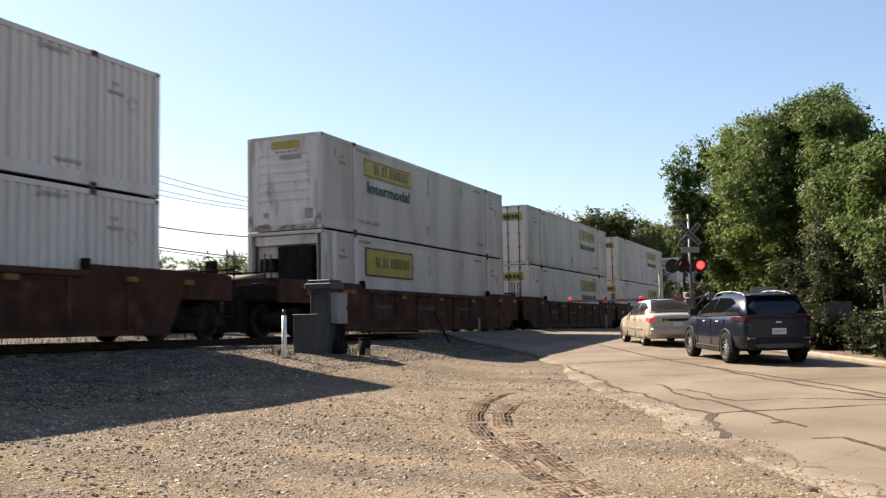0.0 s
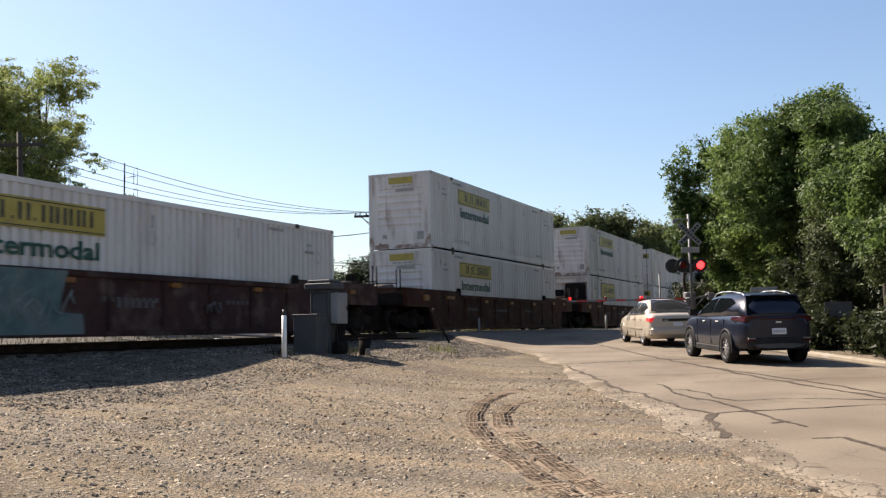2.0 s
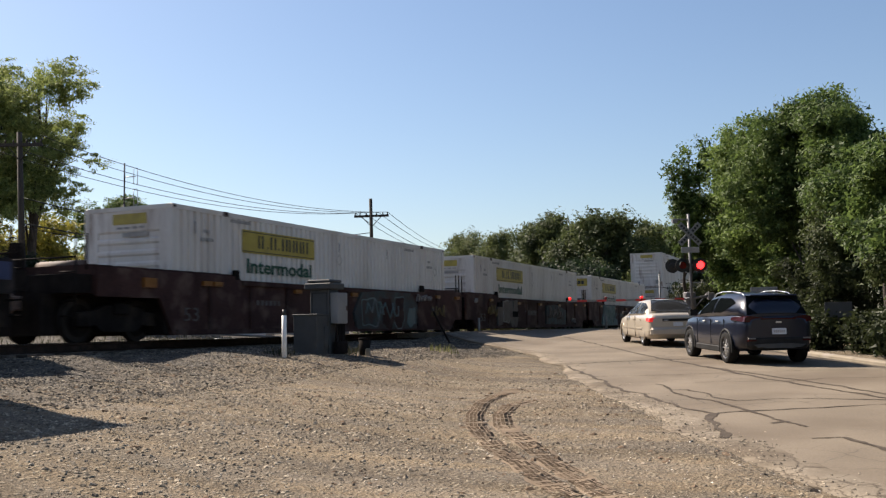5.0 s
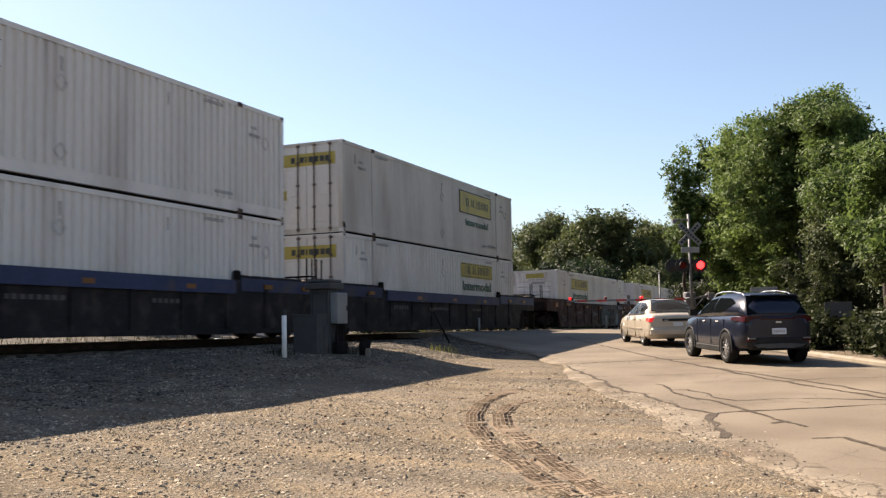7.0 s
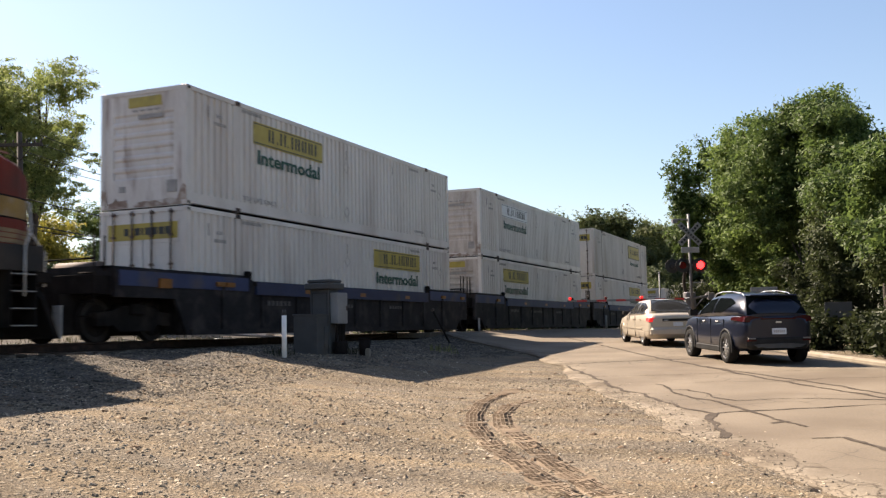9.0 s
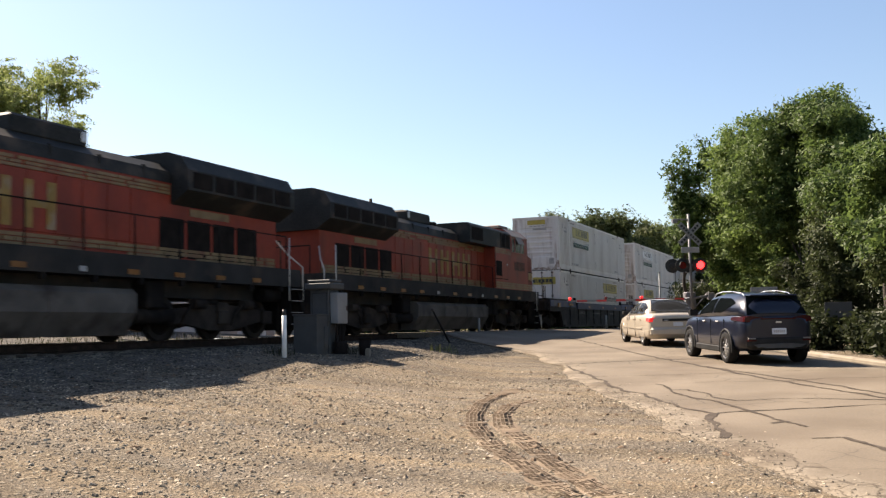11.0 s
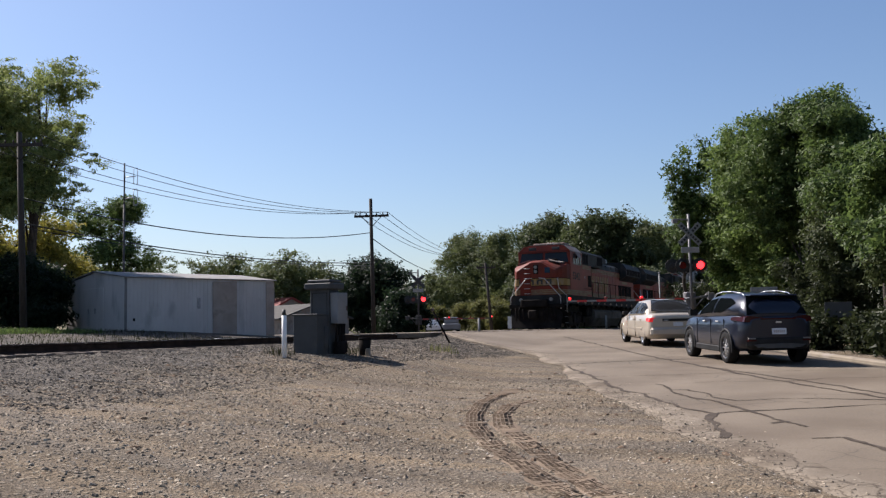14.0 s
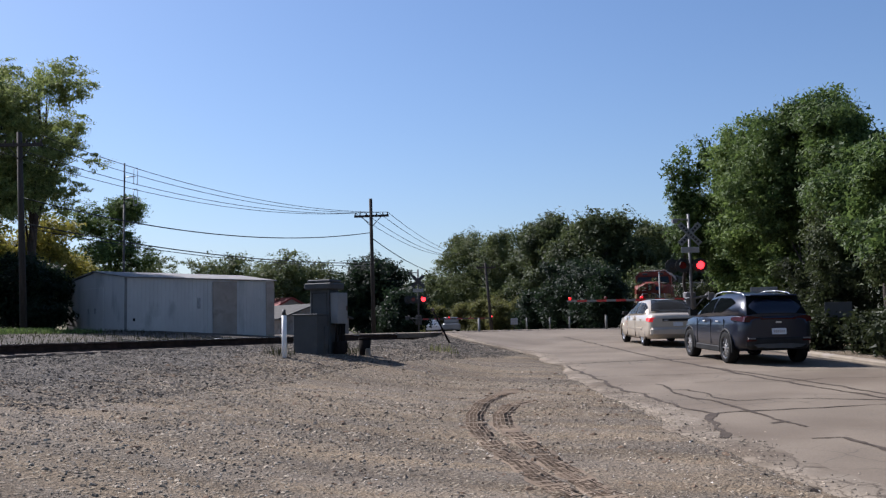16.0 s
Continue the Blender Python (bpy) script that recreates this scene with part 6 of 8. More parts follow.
def wheel(parent, x, y, r, width, rim_r, spokes=5, rim_mat="alloy", ring_mat=None):
    s = 1 if y > 0 else -1
    w = new("wheel", None)
    w.parent, w.location = parent, (x, y, r)
    bm = bmesh.new()
    prof = [(rim_r, -width / 2), (r - 0.02, -width / 2), (r, -width / 2 + 0.03), (r, width / 2 - 0.03), (r - 0.02, width / 2), (rim_r, width / 2)]
    n = 32
    rows = [[bm.verts.new((a * math.cos(t), b, a * math.sin(t))) for a, b in prof] for t in [math.tau * i / n for i in range(n)]]
    for i in range(n):
        for j in range(len(prof) - 1):
            bm.faces.new((rows[i][j], rows[(i + 1) % n][j], rows[(i + 1) % n][j + 1], rows[i][j + 1])).smooth = True
    part("tyre", bm, "tyre", w)
    bm = bmesh.new()
    cyl(bm, (0, s * 0.02, 0), (0, s * 0.03, 0), rim_r + 0.005, n=28, mi=1)
    for i in range(28):
        t0, t1 = math.tau * i / 28, math.tau * (i + 1) / 28
        for ra, rb, ya, yb in ((rim_r + 0.006, rim_r - 0.03, width / 2, width / 2 - 0.02), (rim_r - 0.03, rim_r - 0.03, width / 2 - 0.02, 0.03)):
            bm.faces.new([bm.verts.new(p) for p in ((ra * math.cos(t0), s * ya, ra * math.sin(t0)), (ra * math.cos(t1), s * ya, ra * math.sin(t1)), (rb * math.cos(t1), s * yb, rb * math.sin(t1)), (rb * math.cos(t0), s * yb, rb * math.sin(t0)))]).material_index = 2
    half = 0.03 if spokes < 8 else 0.013
    for i in range(spokes):
        m = Matrix.Rotation(math.tau * i / spokes, 4, "Y")
        box(bm, 0.03, rim_r - 0.015, *sorted((s * (width / 2 - 0.06), s * (width / 2 - 0.025))), -half, half, m=m)
    cyl(bm, (0, s * 0.03, 0), (0, s * (width / 2 - 0.015), 0), 0.06, n=12)
    part("rim", bm, [rim_mat, "under", ring_mat or rim_mat], w)
    return w


def glass_patch(name, quads, parent, mat="glass", push=(0, 0, 0), label=""):
    bm = bmesh.new()
    for q in quads:
        f = bm.faces.new([bm.verts.new(p) for p in q])
        r = bmesh.ops.extrude_face_region(bm, geom=[f])
        for v in r["geom"]:
            if isinstance(v, bmesh.types.BMVert):
                v.co += Vector(push)
    return part(name, bm, mat, parent, label)


def glass_grid(name, rows, parent, push, mat="car_glass"):
    """One bowed pane through a grid of points, set proud of the body by push along y."""
    bm = bmesh.new()
    vs = [[bm.verts.new(p + Vector((0, push, 0))) for p in row] for row in rows]
    for a, b in zip(vs, vs[1:]):
        for i in range(len(a) - 1):
            bm.faces.new((a[i], a[i + 1], b[i + 1], b[i])).smooth = True
    bmesh.ops.solidify(bm, geom=bm.faces[:], thickness=0.004)
    return part(name, bm, mat, parent)


def carve(ob, xs, r, hw):
    """Cut the wheel openings out of a closed body."""
    bm = bmesh.new()
    for x in xs:
        for s in (-1, 1):
            cyl(bm, (x, s * (hw - 0.32), r), (x, s * (hw + 0.3), r), r * 1.13, n=32)
    tool = new("tool", mesh_of("tool", bm, "car_trim"))
    mod = ob.modifiers.new("cut", "BOOLEAN")
    mod.operation, mod.object, mod.solver = "DIFFERENCE", tool, "EXACT"
    bpy.context.view_layer.update()
    me = bpy.data.meshes.new_from_object(ob.evaluated_get(bpy.context.evaluated_depsgraph_get()))
    ob.modifiers.clear()
    ob.data = me
    bpy.data.objects.remove(tool)


def arch_cut(body, xs, r, hw):
    """Dark wheel arches: recessed discs let into the body side."""
    carve(body, xs, r, hw)
    for x in xs:
        for s in (-1, 1):
            bm = bmesh.new()
            n = 18
            ring = []
            for i in range(n + 1):
                t = -0.25 + (math.pi + 0.5) * i / n
                ring.append([(x + r * f * math.cos(t), y, r + r * f * math.sin(t)) for f, y in ((1.10, s * (hw - 0.03)), (1.10, s * (hw + 0.012)), (1.24 if hw > 0.9 else 1.17, s * (hw + 0.008)), (1.24 if hw > 0.9 else 1.17, s * (hw - 0.03)))])
            loft(bm, ring)
            part("wheel_arch", bm, "car_trim" if hw > 0.9 else "car_tan", body.parent).scale = (1, 1 if hw > 0.9 else 0.985, 1)


def build_suv(at):
    c = thing("suv", "dark blue compact suv waiting on the road with roof rails", "car", "cars waiting at the crossing", at=at)
    hw = 0.925
    bm = bmesh.new()
    loft(bm, [body_ring(*r) for r in ((0.0, hw * 0.70, 0.52, 0.98, 1.02), (0.04, hw * 0.80, 0.44, 1.02, 1.06), (0.14, hw * 0.88, 0.38, 1.05, 1.1), (0.32, hw * 0.94, 0.33, 1.07, 1.12), (0.6, hw * 0.98, 0.29, 1.08, 1.13), (0.95, hw, 0.27, 1.07, 1.12), (1.6, hw, 0.25, 1.05, 1.12),
                                      (2.6, hw, 0.25, 1.02, 1.10), (3.3, hw, 0.25, 1.0, 1.08), (3.9, hw * 0.97, 0.28, 0.94, 1.0), (4.3, hw * 0.88, 0.34, 0.84, 0.88), (4.46, hw * 0.74, 0.42, 0.70, 0.72))])
    body = part("body", bm, "car_blue", c)
    def roof(x, base, bw, zt, tw):
        half = [(bw, base), (bw * 0.5 + tw * 0.5 + 0.03, (base + zt) / 2), (tw, zt - 0.05), (tw * 0.7, zt), (0, zt + 0.015)]
        return [(x, -y, z) for y, z in half] + [(x, y, z) for y, z in half[-2::-1]]
    st = ((0.08, 1.02, 0.70, 1.14, 0.62), (0.20, 1.06, 0.76, 1.36, 0.60), (0.42, 1.08, 0.82, 1.54, 0.58), (1.0, 1.08, 0.88, 1.585, 0.60), (1.9, 1.06, 0.88, 1.60, 0.61), (2.55, 1.04, 0.88, 1.54, 0.60), (3.05, 1.02, 0.87, 1.28, 0.68), (3.5, 1.0, 0.84, 1.06, 0.74))
    bm = bmesh.new()
    loft(bm, [roof(*r) for r in st])
    part("roof", bm, "car_blue", c)
    for s in (-1, 1):
        def side(x, f):
            k = max(i for i in range(len(st) - 1) if st[i][0] <= x + 1e-6)
            a, b = st[k], st[k + 1]
            g = (x - a[0]) / (b[0] - a[0])
            base, bw, zt, tw = [a[i] + (b[i] - a[i]) * g for i in range(1, 5)]
            mid = (bw * 0.5 + tw * 0.5 + 0.03, (base + zt) / 2)
            if f < 0.5:
                y, z = bw + (mid[0] - bw) * f * 2, base + (mid[1] - base) * f * 2
            else:
                y, z = mid[0] + (tw - mid[0]) * (f - 0.5) * 2, mid[1] + (zt - 0.05 - mid[1]) * (f - 0.5) * 2
            return Vector((x, s * (y + 0.004), z))
        for x0, x1, tail in ((0.74, 1.86, True), (1.95, 2.92, False)):
            rows = []
            for i in range(9):
                x = x0 + (x1 - x0) * i / 8
                lo_, hi_ = 0.15, 0.86
                if tail:
                    lo_ += 0.42 * max(0.0, 1 - i / 4) ** 1.3
                    hi_ -= 0.20 * max(0.0, 1 - i / 3) ** 1.5
                rows.append([side(x, lo_ + (hi_ - lo_) * f) for f in (0.0, 0.25, 0.5, 0.75, 1.0)])
            glass_grid("side_window", rows, c, s * 0.008)
        bm = bmesh.new()
        pts = [(0.55, 1.53), (0.7, 1.60), (1.3, 1.645), (2.0, 1.645), (2.45, 1.60), (2.6, 1.52)]
        for a, b in zip(pts, pts[1:]):
            cyl(bm, (a[0], s * 0.56, a[1] - 0.015), (b[0], s * 0.56, b[1] - 0.015), 0.015, n=8)
        part("roof_rail", bm, "alloy", c, "bright silver roof rail")
        bm = bmesh.new()
        loft(bm, [[(2.86 + dx, s * (0.93 + dy), 1.06 + dz) for dx, dz in ((0, 0), (0.06, -0.01), (0.16, 0.06), (0.1, 0.14), (0, 0.15))] for dy in (0.0, 0.1, 0.2)], smooth_=False)
        part("mirror", bm, "car_trim", c)
        bm = bmesh.new()
        box(bm, 1.35, 1.55, *sorted((s * 0.92, s * 0.945)), 0.93, 0.96, bevel=0.008)
        box(bm, 2.3, 2.5, *sorted((s * 0.92, s * 0.945)), 0.92, 0.95, bevel=0.008)
        part("door_handle", bm, "rail_white", c)
        bm = bmesh.new()
        for x in (1.02, 1.94, 2.96):
            box(bm, x, x + 0.004, *sorted((s * 0.905, s * 0.929)), 0.40, 1.0)
        part("door_gap", bm, "car_trim", c)
        bm = bmesh.new()
        loft(bm, [[(0.02 + dx, s * y, z) for y, z in ((0.34, 1.0), (0.36, 1.05), (0.66, 1.09), (0.77, 1.07), (0.80, 0.96), (0.6, 0.94))] for dx in (-0.005, 0.10)] + [[(0.50, s * y, z) for y, z in ((0.86, 0.97), (0.86, 1.02), (0.9, 1.06), (0.925, 1.05), (0.935, 1.0), (0.9, 0.97))]], smooth_=False)
        part("tail_lamp", bm, "tail_red", c, "dark red tail lamp")
        quick("rear_lamp", "post_grey", c, (-0.04, 0.1, *sorted((s * 0.56, s * 0.72)), 0.58, 0.605), label="pale lower lamp")
        quick("reflector", "tail_red", c, (-0.04, 0.1, *sorted((s * 0.54, s * 0.73)), 0.53, 0.57))
    arch_cut(body, (0.92, 3.59), 0.355, hw)
    bm = bmesh.new()
    box(bm, 1.36, 3.12, -0.93, 0.93, 0.24, 0.38, bevel=0.02)
    box(bm, -0.03, 0.3, -0.74, 0.74, 0.34, 0.67, bevel=0.09)
    part("lower_cladding", bm, "car_trim", c, "black plastic sill and bumper cladding")
    bm = bmesh.new()
    prism(bm, [(-0.50, 0.385), (-0.60, 0.455), (-0.3, 0.475), (0.3, 0.475), (0.60, 0.455), (0.50, 0.385), (0.42, 0.40), (0.34, 0.375), (-0.34, 0.375), (-0.42, 0.40)], -0.05, 0.02, "x")
    part("skid_plate", bm, "grey_clad", c, "grey bumper insert")
    glass_patch("rear_window", [((0.10, 0.70, 1.115), (0.10, -0.70, 1.115), (0.40, -0.60, 1.52), (0.40, 0.60, 1.52))], c, "car_glass", push=(-0.025, 0, 0.014), label="dark tinted rear window")
    quick("lamp_strip", "tail_red", c, (-0.02, 0.05, -0.40, 0.40, 1.005, 1.035), label="thin dark red strip between the lamps")
    quick("spoiler", "car_blue", c, (0.22, 0.5, -0.56, 0.56, 1.52, 1.555), bevel=0.015)
    quick("number_plate", "plate", c, (-0.05, 0.02, -0.16, 0.16, 0.68, 0.81))
    quick("plate_mark", "print", c, *[(-0.055, -0.04, -0.12 + i * 0.045, -0.09 + i * 0.045, 0.715, 0.775) for i in range(6)])
    quick("badge", "alloy", c, (-0.03, 0.03, -0.06, 0.06, 0.93, 0.96))
    for ob in c.children:
        ob.scale.y = 0.955
    for x in (0.92, 3.59):
        for y in (-0.79, 0.79):
            wheel(c, x, y, 0.355, 0.225, 0.25, 10, "alloy", "dark_alloy")
    return c


def build_sedan(at):
    c = thing("sedan", "champagne beige four-door sedan with its brake lamps lit", "car", "cars waiting at the crossing", at=at)
    hw = 0.89
    bm = bmesh.new()
    loft(bm, [body_ring(*r) for r in ((0.0, hw * 0.86, 0.38, 0.86, 0.90), (0.06, hw * 0.95, 0.30, 0.94, 0.99), (0.25, hw * 0.985, 0.25, 0.965, 1.02), (0.75, hw, 0.22, 0.965, 1.03), (1.3, hw, 0.20, 0.95, 1.0),
                                      (2.6, hw, 0.20, 0.92, 0.98), (3.4, hw, 0.20, 0.89, 0.95), (4.1, hw * 0.96, 0.22, 0.80, 0.86), (4.6, hw * 0.88, 0.27, 0.70, 0.74), (4.78, hw * 0.74, 0.34, 0.60, 0.62))])
    body = part("body", bm, "car_tan", c)
    st = ((0.62, 0.96, 0.76, 1.01, 0.68), (0.95, 0.97, 0.80, 1.22, 0.62), (1.35, 0.96, 0.83, 1.40, 0.58), (1.9, 0.95, 0.84, 1.44, 0.58), (2.5, 0.94, 0.84, 1.42, 0.58), (2.9, 0.92, 0.83, 1.26, 0.63), (3.45, 0.9, 0.80, 0.96, 0.70))
    def roof(x, base, bw, zt, tw):
        half = [(bw, base), (bw * 0.5 + tw * 0.5 + 0.03, (base + zt) / 2), (tw, zt - 0.04), (tw * 0.7, zt), (0, zt + 0.015)]
        return [(x, -y, z) for y, z in half] + [(x, y, z) for y, z in half[-2::-1]]
    bm = bmesh.new()
    loft(bm, [roof(*r) for r in st])
    part("roof", bm, "car_tan", c)
    def surf_pt(x, f, s):
        k = max(i for i in range(len(st) - 1) if st[i][0] <= x + 1e-6)
        a, b = st[k], st[k + 1]
        g = (x - a[0]) / (b[0] - a[0])
        base, bw, zt, tw = [a[i] + (b[i] - a[i]) * g for i in range(1, 5)]
        mid = (bw * 0.5 + tw * 0.5 + 0.03, (base + zt) / 2)
        if f < 0.5:
            y, z = bw + (mid[0] - bw) * f * 2, base + (mid[1] - base) * f * 2
        else:
            y, z = mid[0] + (tw - mid[0]) * (f - 0.5) * 2, mid[1] + (zt - 0.04 - mid[1]) * (f - 0.5) * 2
        return Vector((x, s * (y + 0.004), z))
    for s in (-1, 1):
        for x0, x1 in ((1.0, 1.82), (1.9, 3.0)):
            glass_grid("side_window", [[surf_pt(x0 + (x1 - x0) * i / 6, f, s) for f in (0.1, 0.3, 0.5, 0.7, 0.9)] for i in range(7)], c, s * 0.008, "light_glass")
        quick("reverse_lamp", "sign_face", c, (-0.030, 0.02, *sorted((s * 0.30, s * 0.44)), 0.80, 0.835), label="pale reversing lamp")
        bm = bmesh.new()
        box(bm, 2.85, 3.0, *sorted((s * 0.88, s * 1.05)), 0.95, 1.06, bevel=0.02)
        part("mirror", bm, "car_trim", c)
        bm = bmesh.new()
        loft(bm, [[(0.03 + dx, s * y, z) for y, z in ((0.50, 0.775), (0.50, 0.875), (0.78, 0.905), (0.85, 0.885), (0.88, 0.785), (0.8, 0.765))] for dx in (-0.02, 0.1)] + [[(0.34, s * y, z) for y, z in ((0.84, 0.78), (0.84, 0.85), (0.86, 0.88), (0.885, 0.88), (0.893, 0.8), (0.86, 0.77))]], smooth_=False)
        part("tail_lamp", bm, "tail_on", c, "lit red brake lamp")
        quick("side_moulding", "car_tan", c, (0.9, 3.5, *sorted((s * 0.885, s * 0.905)), 0.52, 0.57))
        bm = bmesh.new()
        for x in (1.86, 3.02):
            box(bm, x, x + 0.004, *sorted((s * 0.87, s * 0.894)), 0.28, 0.92)
        part("door_gap", bm, "car_trim", c)
        quick("door_handle", "car_tan", c, (1.98, 2.14, *sorted((s * 0.885, s * 0.91)), 0.80, 0.83), (1.05, 1.2, *sorted((s * 0.885, s * 0.91)), 0.82, 0.85))
    arch_cut(body, (1.02, 3.73), 0.315, hw)
    rows = [[Vector((x, y, z)) for y in (-w, -w * 0.5, 0.0, w * 0.5, w)] for x, w, z in ((0.655, 0.65, 1.066), (0.80, 0.62, 1.165), (0.94, 0.58, 1.268), (1.12, 0.54, 1.35), (1.29, 0.50, 1.422))]
    bm = bmesh.new()
    vs = [[bm.verts.new(p) for p in row] for row in rows]
    for a, b in zip(vs, vs[1:]):
        for i in range(4):
            bm.faces.new((a[i], b[i], b[i + 1], a[i + 1])).smooth = True
    bmesh.ops.solidify(bm, geom=bm.faces[:], thickness=0.004)
    part("rear_window", bm, "light_glass", c, "dark rear window", Matrix.Translation((-0.012, 0, 0.012)))
    quick("boot_garnish", "car_trim", c, (-0.022, 0.02, -0.47, 0.47, 0.785, 0.865), bevel=0.006, label="dark panel between the lamps")
    quick("number_plate", "plate", c, (-0.034, -0.015, -0.15, 0.15, 0.64, 0.75))
    quick("bumper", "car_tan", c, (-0.06, 0.3, -0.84, 0.84, 0.34, 0.60), bevel=0.06)
    for x in (1.02, 3.73):
        for y in (-0.76, 0.76):
            wheel(c, x, y, 0.31, 0.2, 0.2, 7)
    return c


def on_road(k, w, pitch=None):
    x, y = from_road(k, w)
    turn = math.degrees(math.atan2(ROAD_E.y, ROAD_E.x))
    slope = math.degrees(math.atan((road_z(k + 2) - road_z(k - 2)) / 4)) if pitch is None else pitch
    return Matrix.Translation((x, y, road_z(k) + 0.03)) @ Matrix.Rotation(radians(turn), 4, "Z") @ Matrix.Rotation(radians(-slope), 4, "Y")


build_suv(on_road(-1.0, 0.80) @ Matrix.Rotation(radians(1.2), 4, "Z"))
build_sedan(on_road(7.15, 0.80))


def build_pickup(at, label, paint="car_white", roof=(1.6, 3.5), name="pickup_truck", category="truck"):
    c = thing(name, label, category, "vehicles beyond the crossing", at=at)
    bm = bmesh.new()
    loft(bm, [body_ring(*r) for r in ((0.0, 0.90, 0.5, 0.95, 1.0), (0.2, 0.95, 0.42, 1.0, 1.1), (1.2, 0.97, 0.40, 1.04, 1.14), (2.4, 0.97, 0.40, 1.05, 1.15), (5.2, 0.96, 0.42, 1.05, 1.1), (5.4, 0.92, 0.5, 1.0, 1.04))])
    part("body", bm, paint, c)
    bm = bmesh.new()
    box(bm, roof[0], roof[1], -0.8, 0.8, 1.1, 1.8, bevel=0.12)
    part("cab_roof", bm, paint, c)
    quick("windscreen", "car_glass", c, (roof[0] - 0.04, roof[0] + 0.02, -0.70, 0.70, 1.18, 1.70))
    for s in (-1, 1):
        quick("side_window", "car_glass", c, (roof[0] + 0.2, roof[1] - 0.2, *sorted((s * 0.79, s * 0.815)), 1.22, 1.68))
    for s in (-1, 1):
        quick("headlamp", "lens_clear", c, (-0.02, 0.1, *sorted((s * 0.6, s * 0.88)), 0.8, 0.95))
    quick("grille", "car_trim", c, (-0.03, 0.05, -0.55, 0.55, 0.68, 0.95))
    for x in (0.95, 4.5):
        for y in (-0.82, 0.82):
            wheel(c, x, y, 0.38, 0.24, 0.24, 6)
    return c


def facing_us(k, w):
    m = on_road(k, w, 0)
    return m @ Matrix.Rotation(math.pi, 4, "Z")
# ---- crossing signals ----
def road_frame(x, y, z=None):
    """Across the road to the right, along the road, up."""
    z = ground_z(x, y) if z is None else z
    return Matrix(((ROAD_N.x, ROAD_E.x, 0, x), (ROAD_N.y, ROAD_E.y, 0, y), (0, 0, 1, z), (0, 0, 0, 1)))


flashing = []     # (lit lens, its two places)


def crossing_signal(at, arm_side, arm_len, lift, label, metal="aluminium", board="cabinet_light", red="arm_red"):
    c = thing("crossing_signal", label, "crossing signal", "crossing signals", at=at)
    bm = bmesh.new()
    cyl(bm, (0, 0, -0.2), (0, 0, 5.0), 0.06, n=12)
    cyl(bm, (0, 0, -0.2), (0, 0, 0.25), 0.16, 0.12, n=12)
    part("mast", bm, metal, c, "weathered aluminium mast")
    for a in (45, -45):
        bm = bmesh.new()
        box(bm, -0.61, 0.61, -0.09 - 0.02 * (a > 0), -0.07 - 0.02 * (a > 0), -0.115, 0.115, bevel=0.004)
        b = part("crossbuck_board", bm, board, c, "white crossbuck board with dark lettering bars", pose(0, 0, 4.15, 0, a, 0))
        bm = bmesh.new()
        for i in range(8):
            if i in (3, 4) and a < 0:
                continue
            box(bm, -0.52 + i * 0.135, -0.43 + i * 0.135, -0.095 - 0.02 * (a > 0), -0.09 - 0.02 * (a > 0), -0.05, 0.05)
        tagged(part("lettering_bar", bm, "black", b), kind="stuff")
    bm = bmesh.new()
    box(bm, -0.38, 0.38, -0.1, -0.08, 3.36, 3.60, bevel=0.004)
    p = part("track_plate", bm, "sign_face", c)
    quick("lettering_bar", "print", p, *[(-0.3 + i * 0.1, -0.23 + i * 0.1, -0.106, -0.1, 3.43, 3.53) for i in range(6)])
    quick("bell_bracket", metal, c, (-0.62, 0.04, -0.04, 0.04, 4.74, 4.80), (-0.7, -0.5, -0.1, 0.1, 4.62, 4.78), bevel=0.01)
    quick("crossarm", metal, c, (-0.5, 0.5, -0.05, 0.05, 2.80, 2.88))
    for s in (-1, 1):
        for face in (-1, 1):
            bm = bmesh.new()
            x = s * 0.365 + (0 if face < 0 else -0.36)
            y0 = face * 0.12
            cyl(bm, (x, y0, 2.83), (x, y0 + face * 0.03, 2.83), 0.30, n=24)
            cyl(bm, (x, y0 - face * 0.1, 2.83), (x, y0 + face * 0.06, 2.83), 0.11, 0.16, n=16)
            for i in range(10):
                a0, a1 = math.pi * (i / 10), math.pi * ((i + 1) / 10)
                q = [bm.verts.new((x + 0.165 * math.cos(a), y0 + face * d, 2.83 + 0.165 * math.sin(a))) for a, d in ((a0, 0.03), (a1, 0.03), (a1, 0.24), (a0, 0.24))]
                bm.faces.new(q)
            h = part("lamp_head", bm, "signal_black", c, "black round lamp head with a hood")
            bm = bmesh.new()
            cyl(bm, (x, y0 + face * 0.06, 2.83), (x, y0 + face * 0.075, 2.83), 0.15, 0.14, n=20)
            part("lens", bm, "red_dim", h, "dark red lens")
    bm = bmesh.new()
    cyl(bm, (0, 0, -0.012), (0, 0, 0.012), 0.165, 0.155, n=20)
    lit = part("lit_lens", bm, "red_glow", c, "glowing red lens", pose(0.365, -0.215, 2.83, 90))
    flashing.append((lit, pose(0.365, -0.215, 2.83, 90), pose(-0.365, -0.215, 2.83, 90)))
    # gate
    bm = bmesh.new()
    box(bm, -0.22, 0.22, 0.1, 0.55, lift - 0.35, lift + 0.35, bevel=0.04)
    part("gate_mechanism", bm, metal, c, "grey gate mechanism case")
    bm = bmesh.new()
    z = lift + 0.05
    s = arm_side
    tube(bm, [(-s * 0.9, 0.06, z + 0.12), (s * 0.3, 0.06, z)], 0.05)
    tube(bm, [(-s * 0.2, 0.06, z - 0.3), (-s * 0.75, 0.06, z + 0.3)], 0.03)
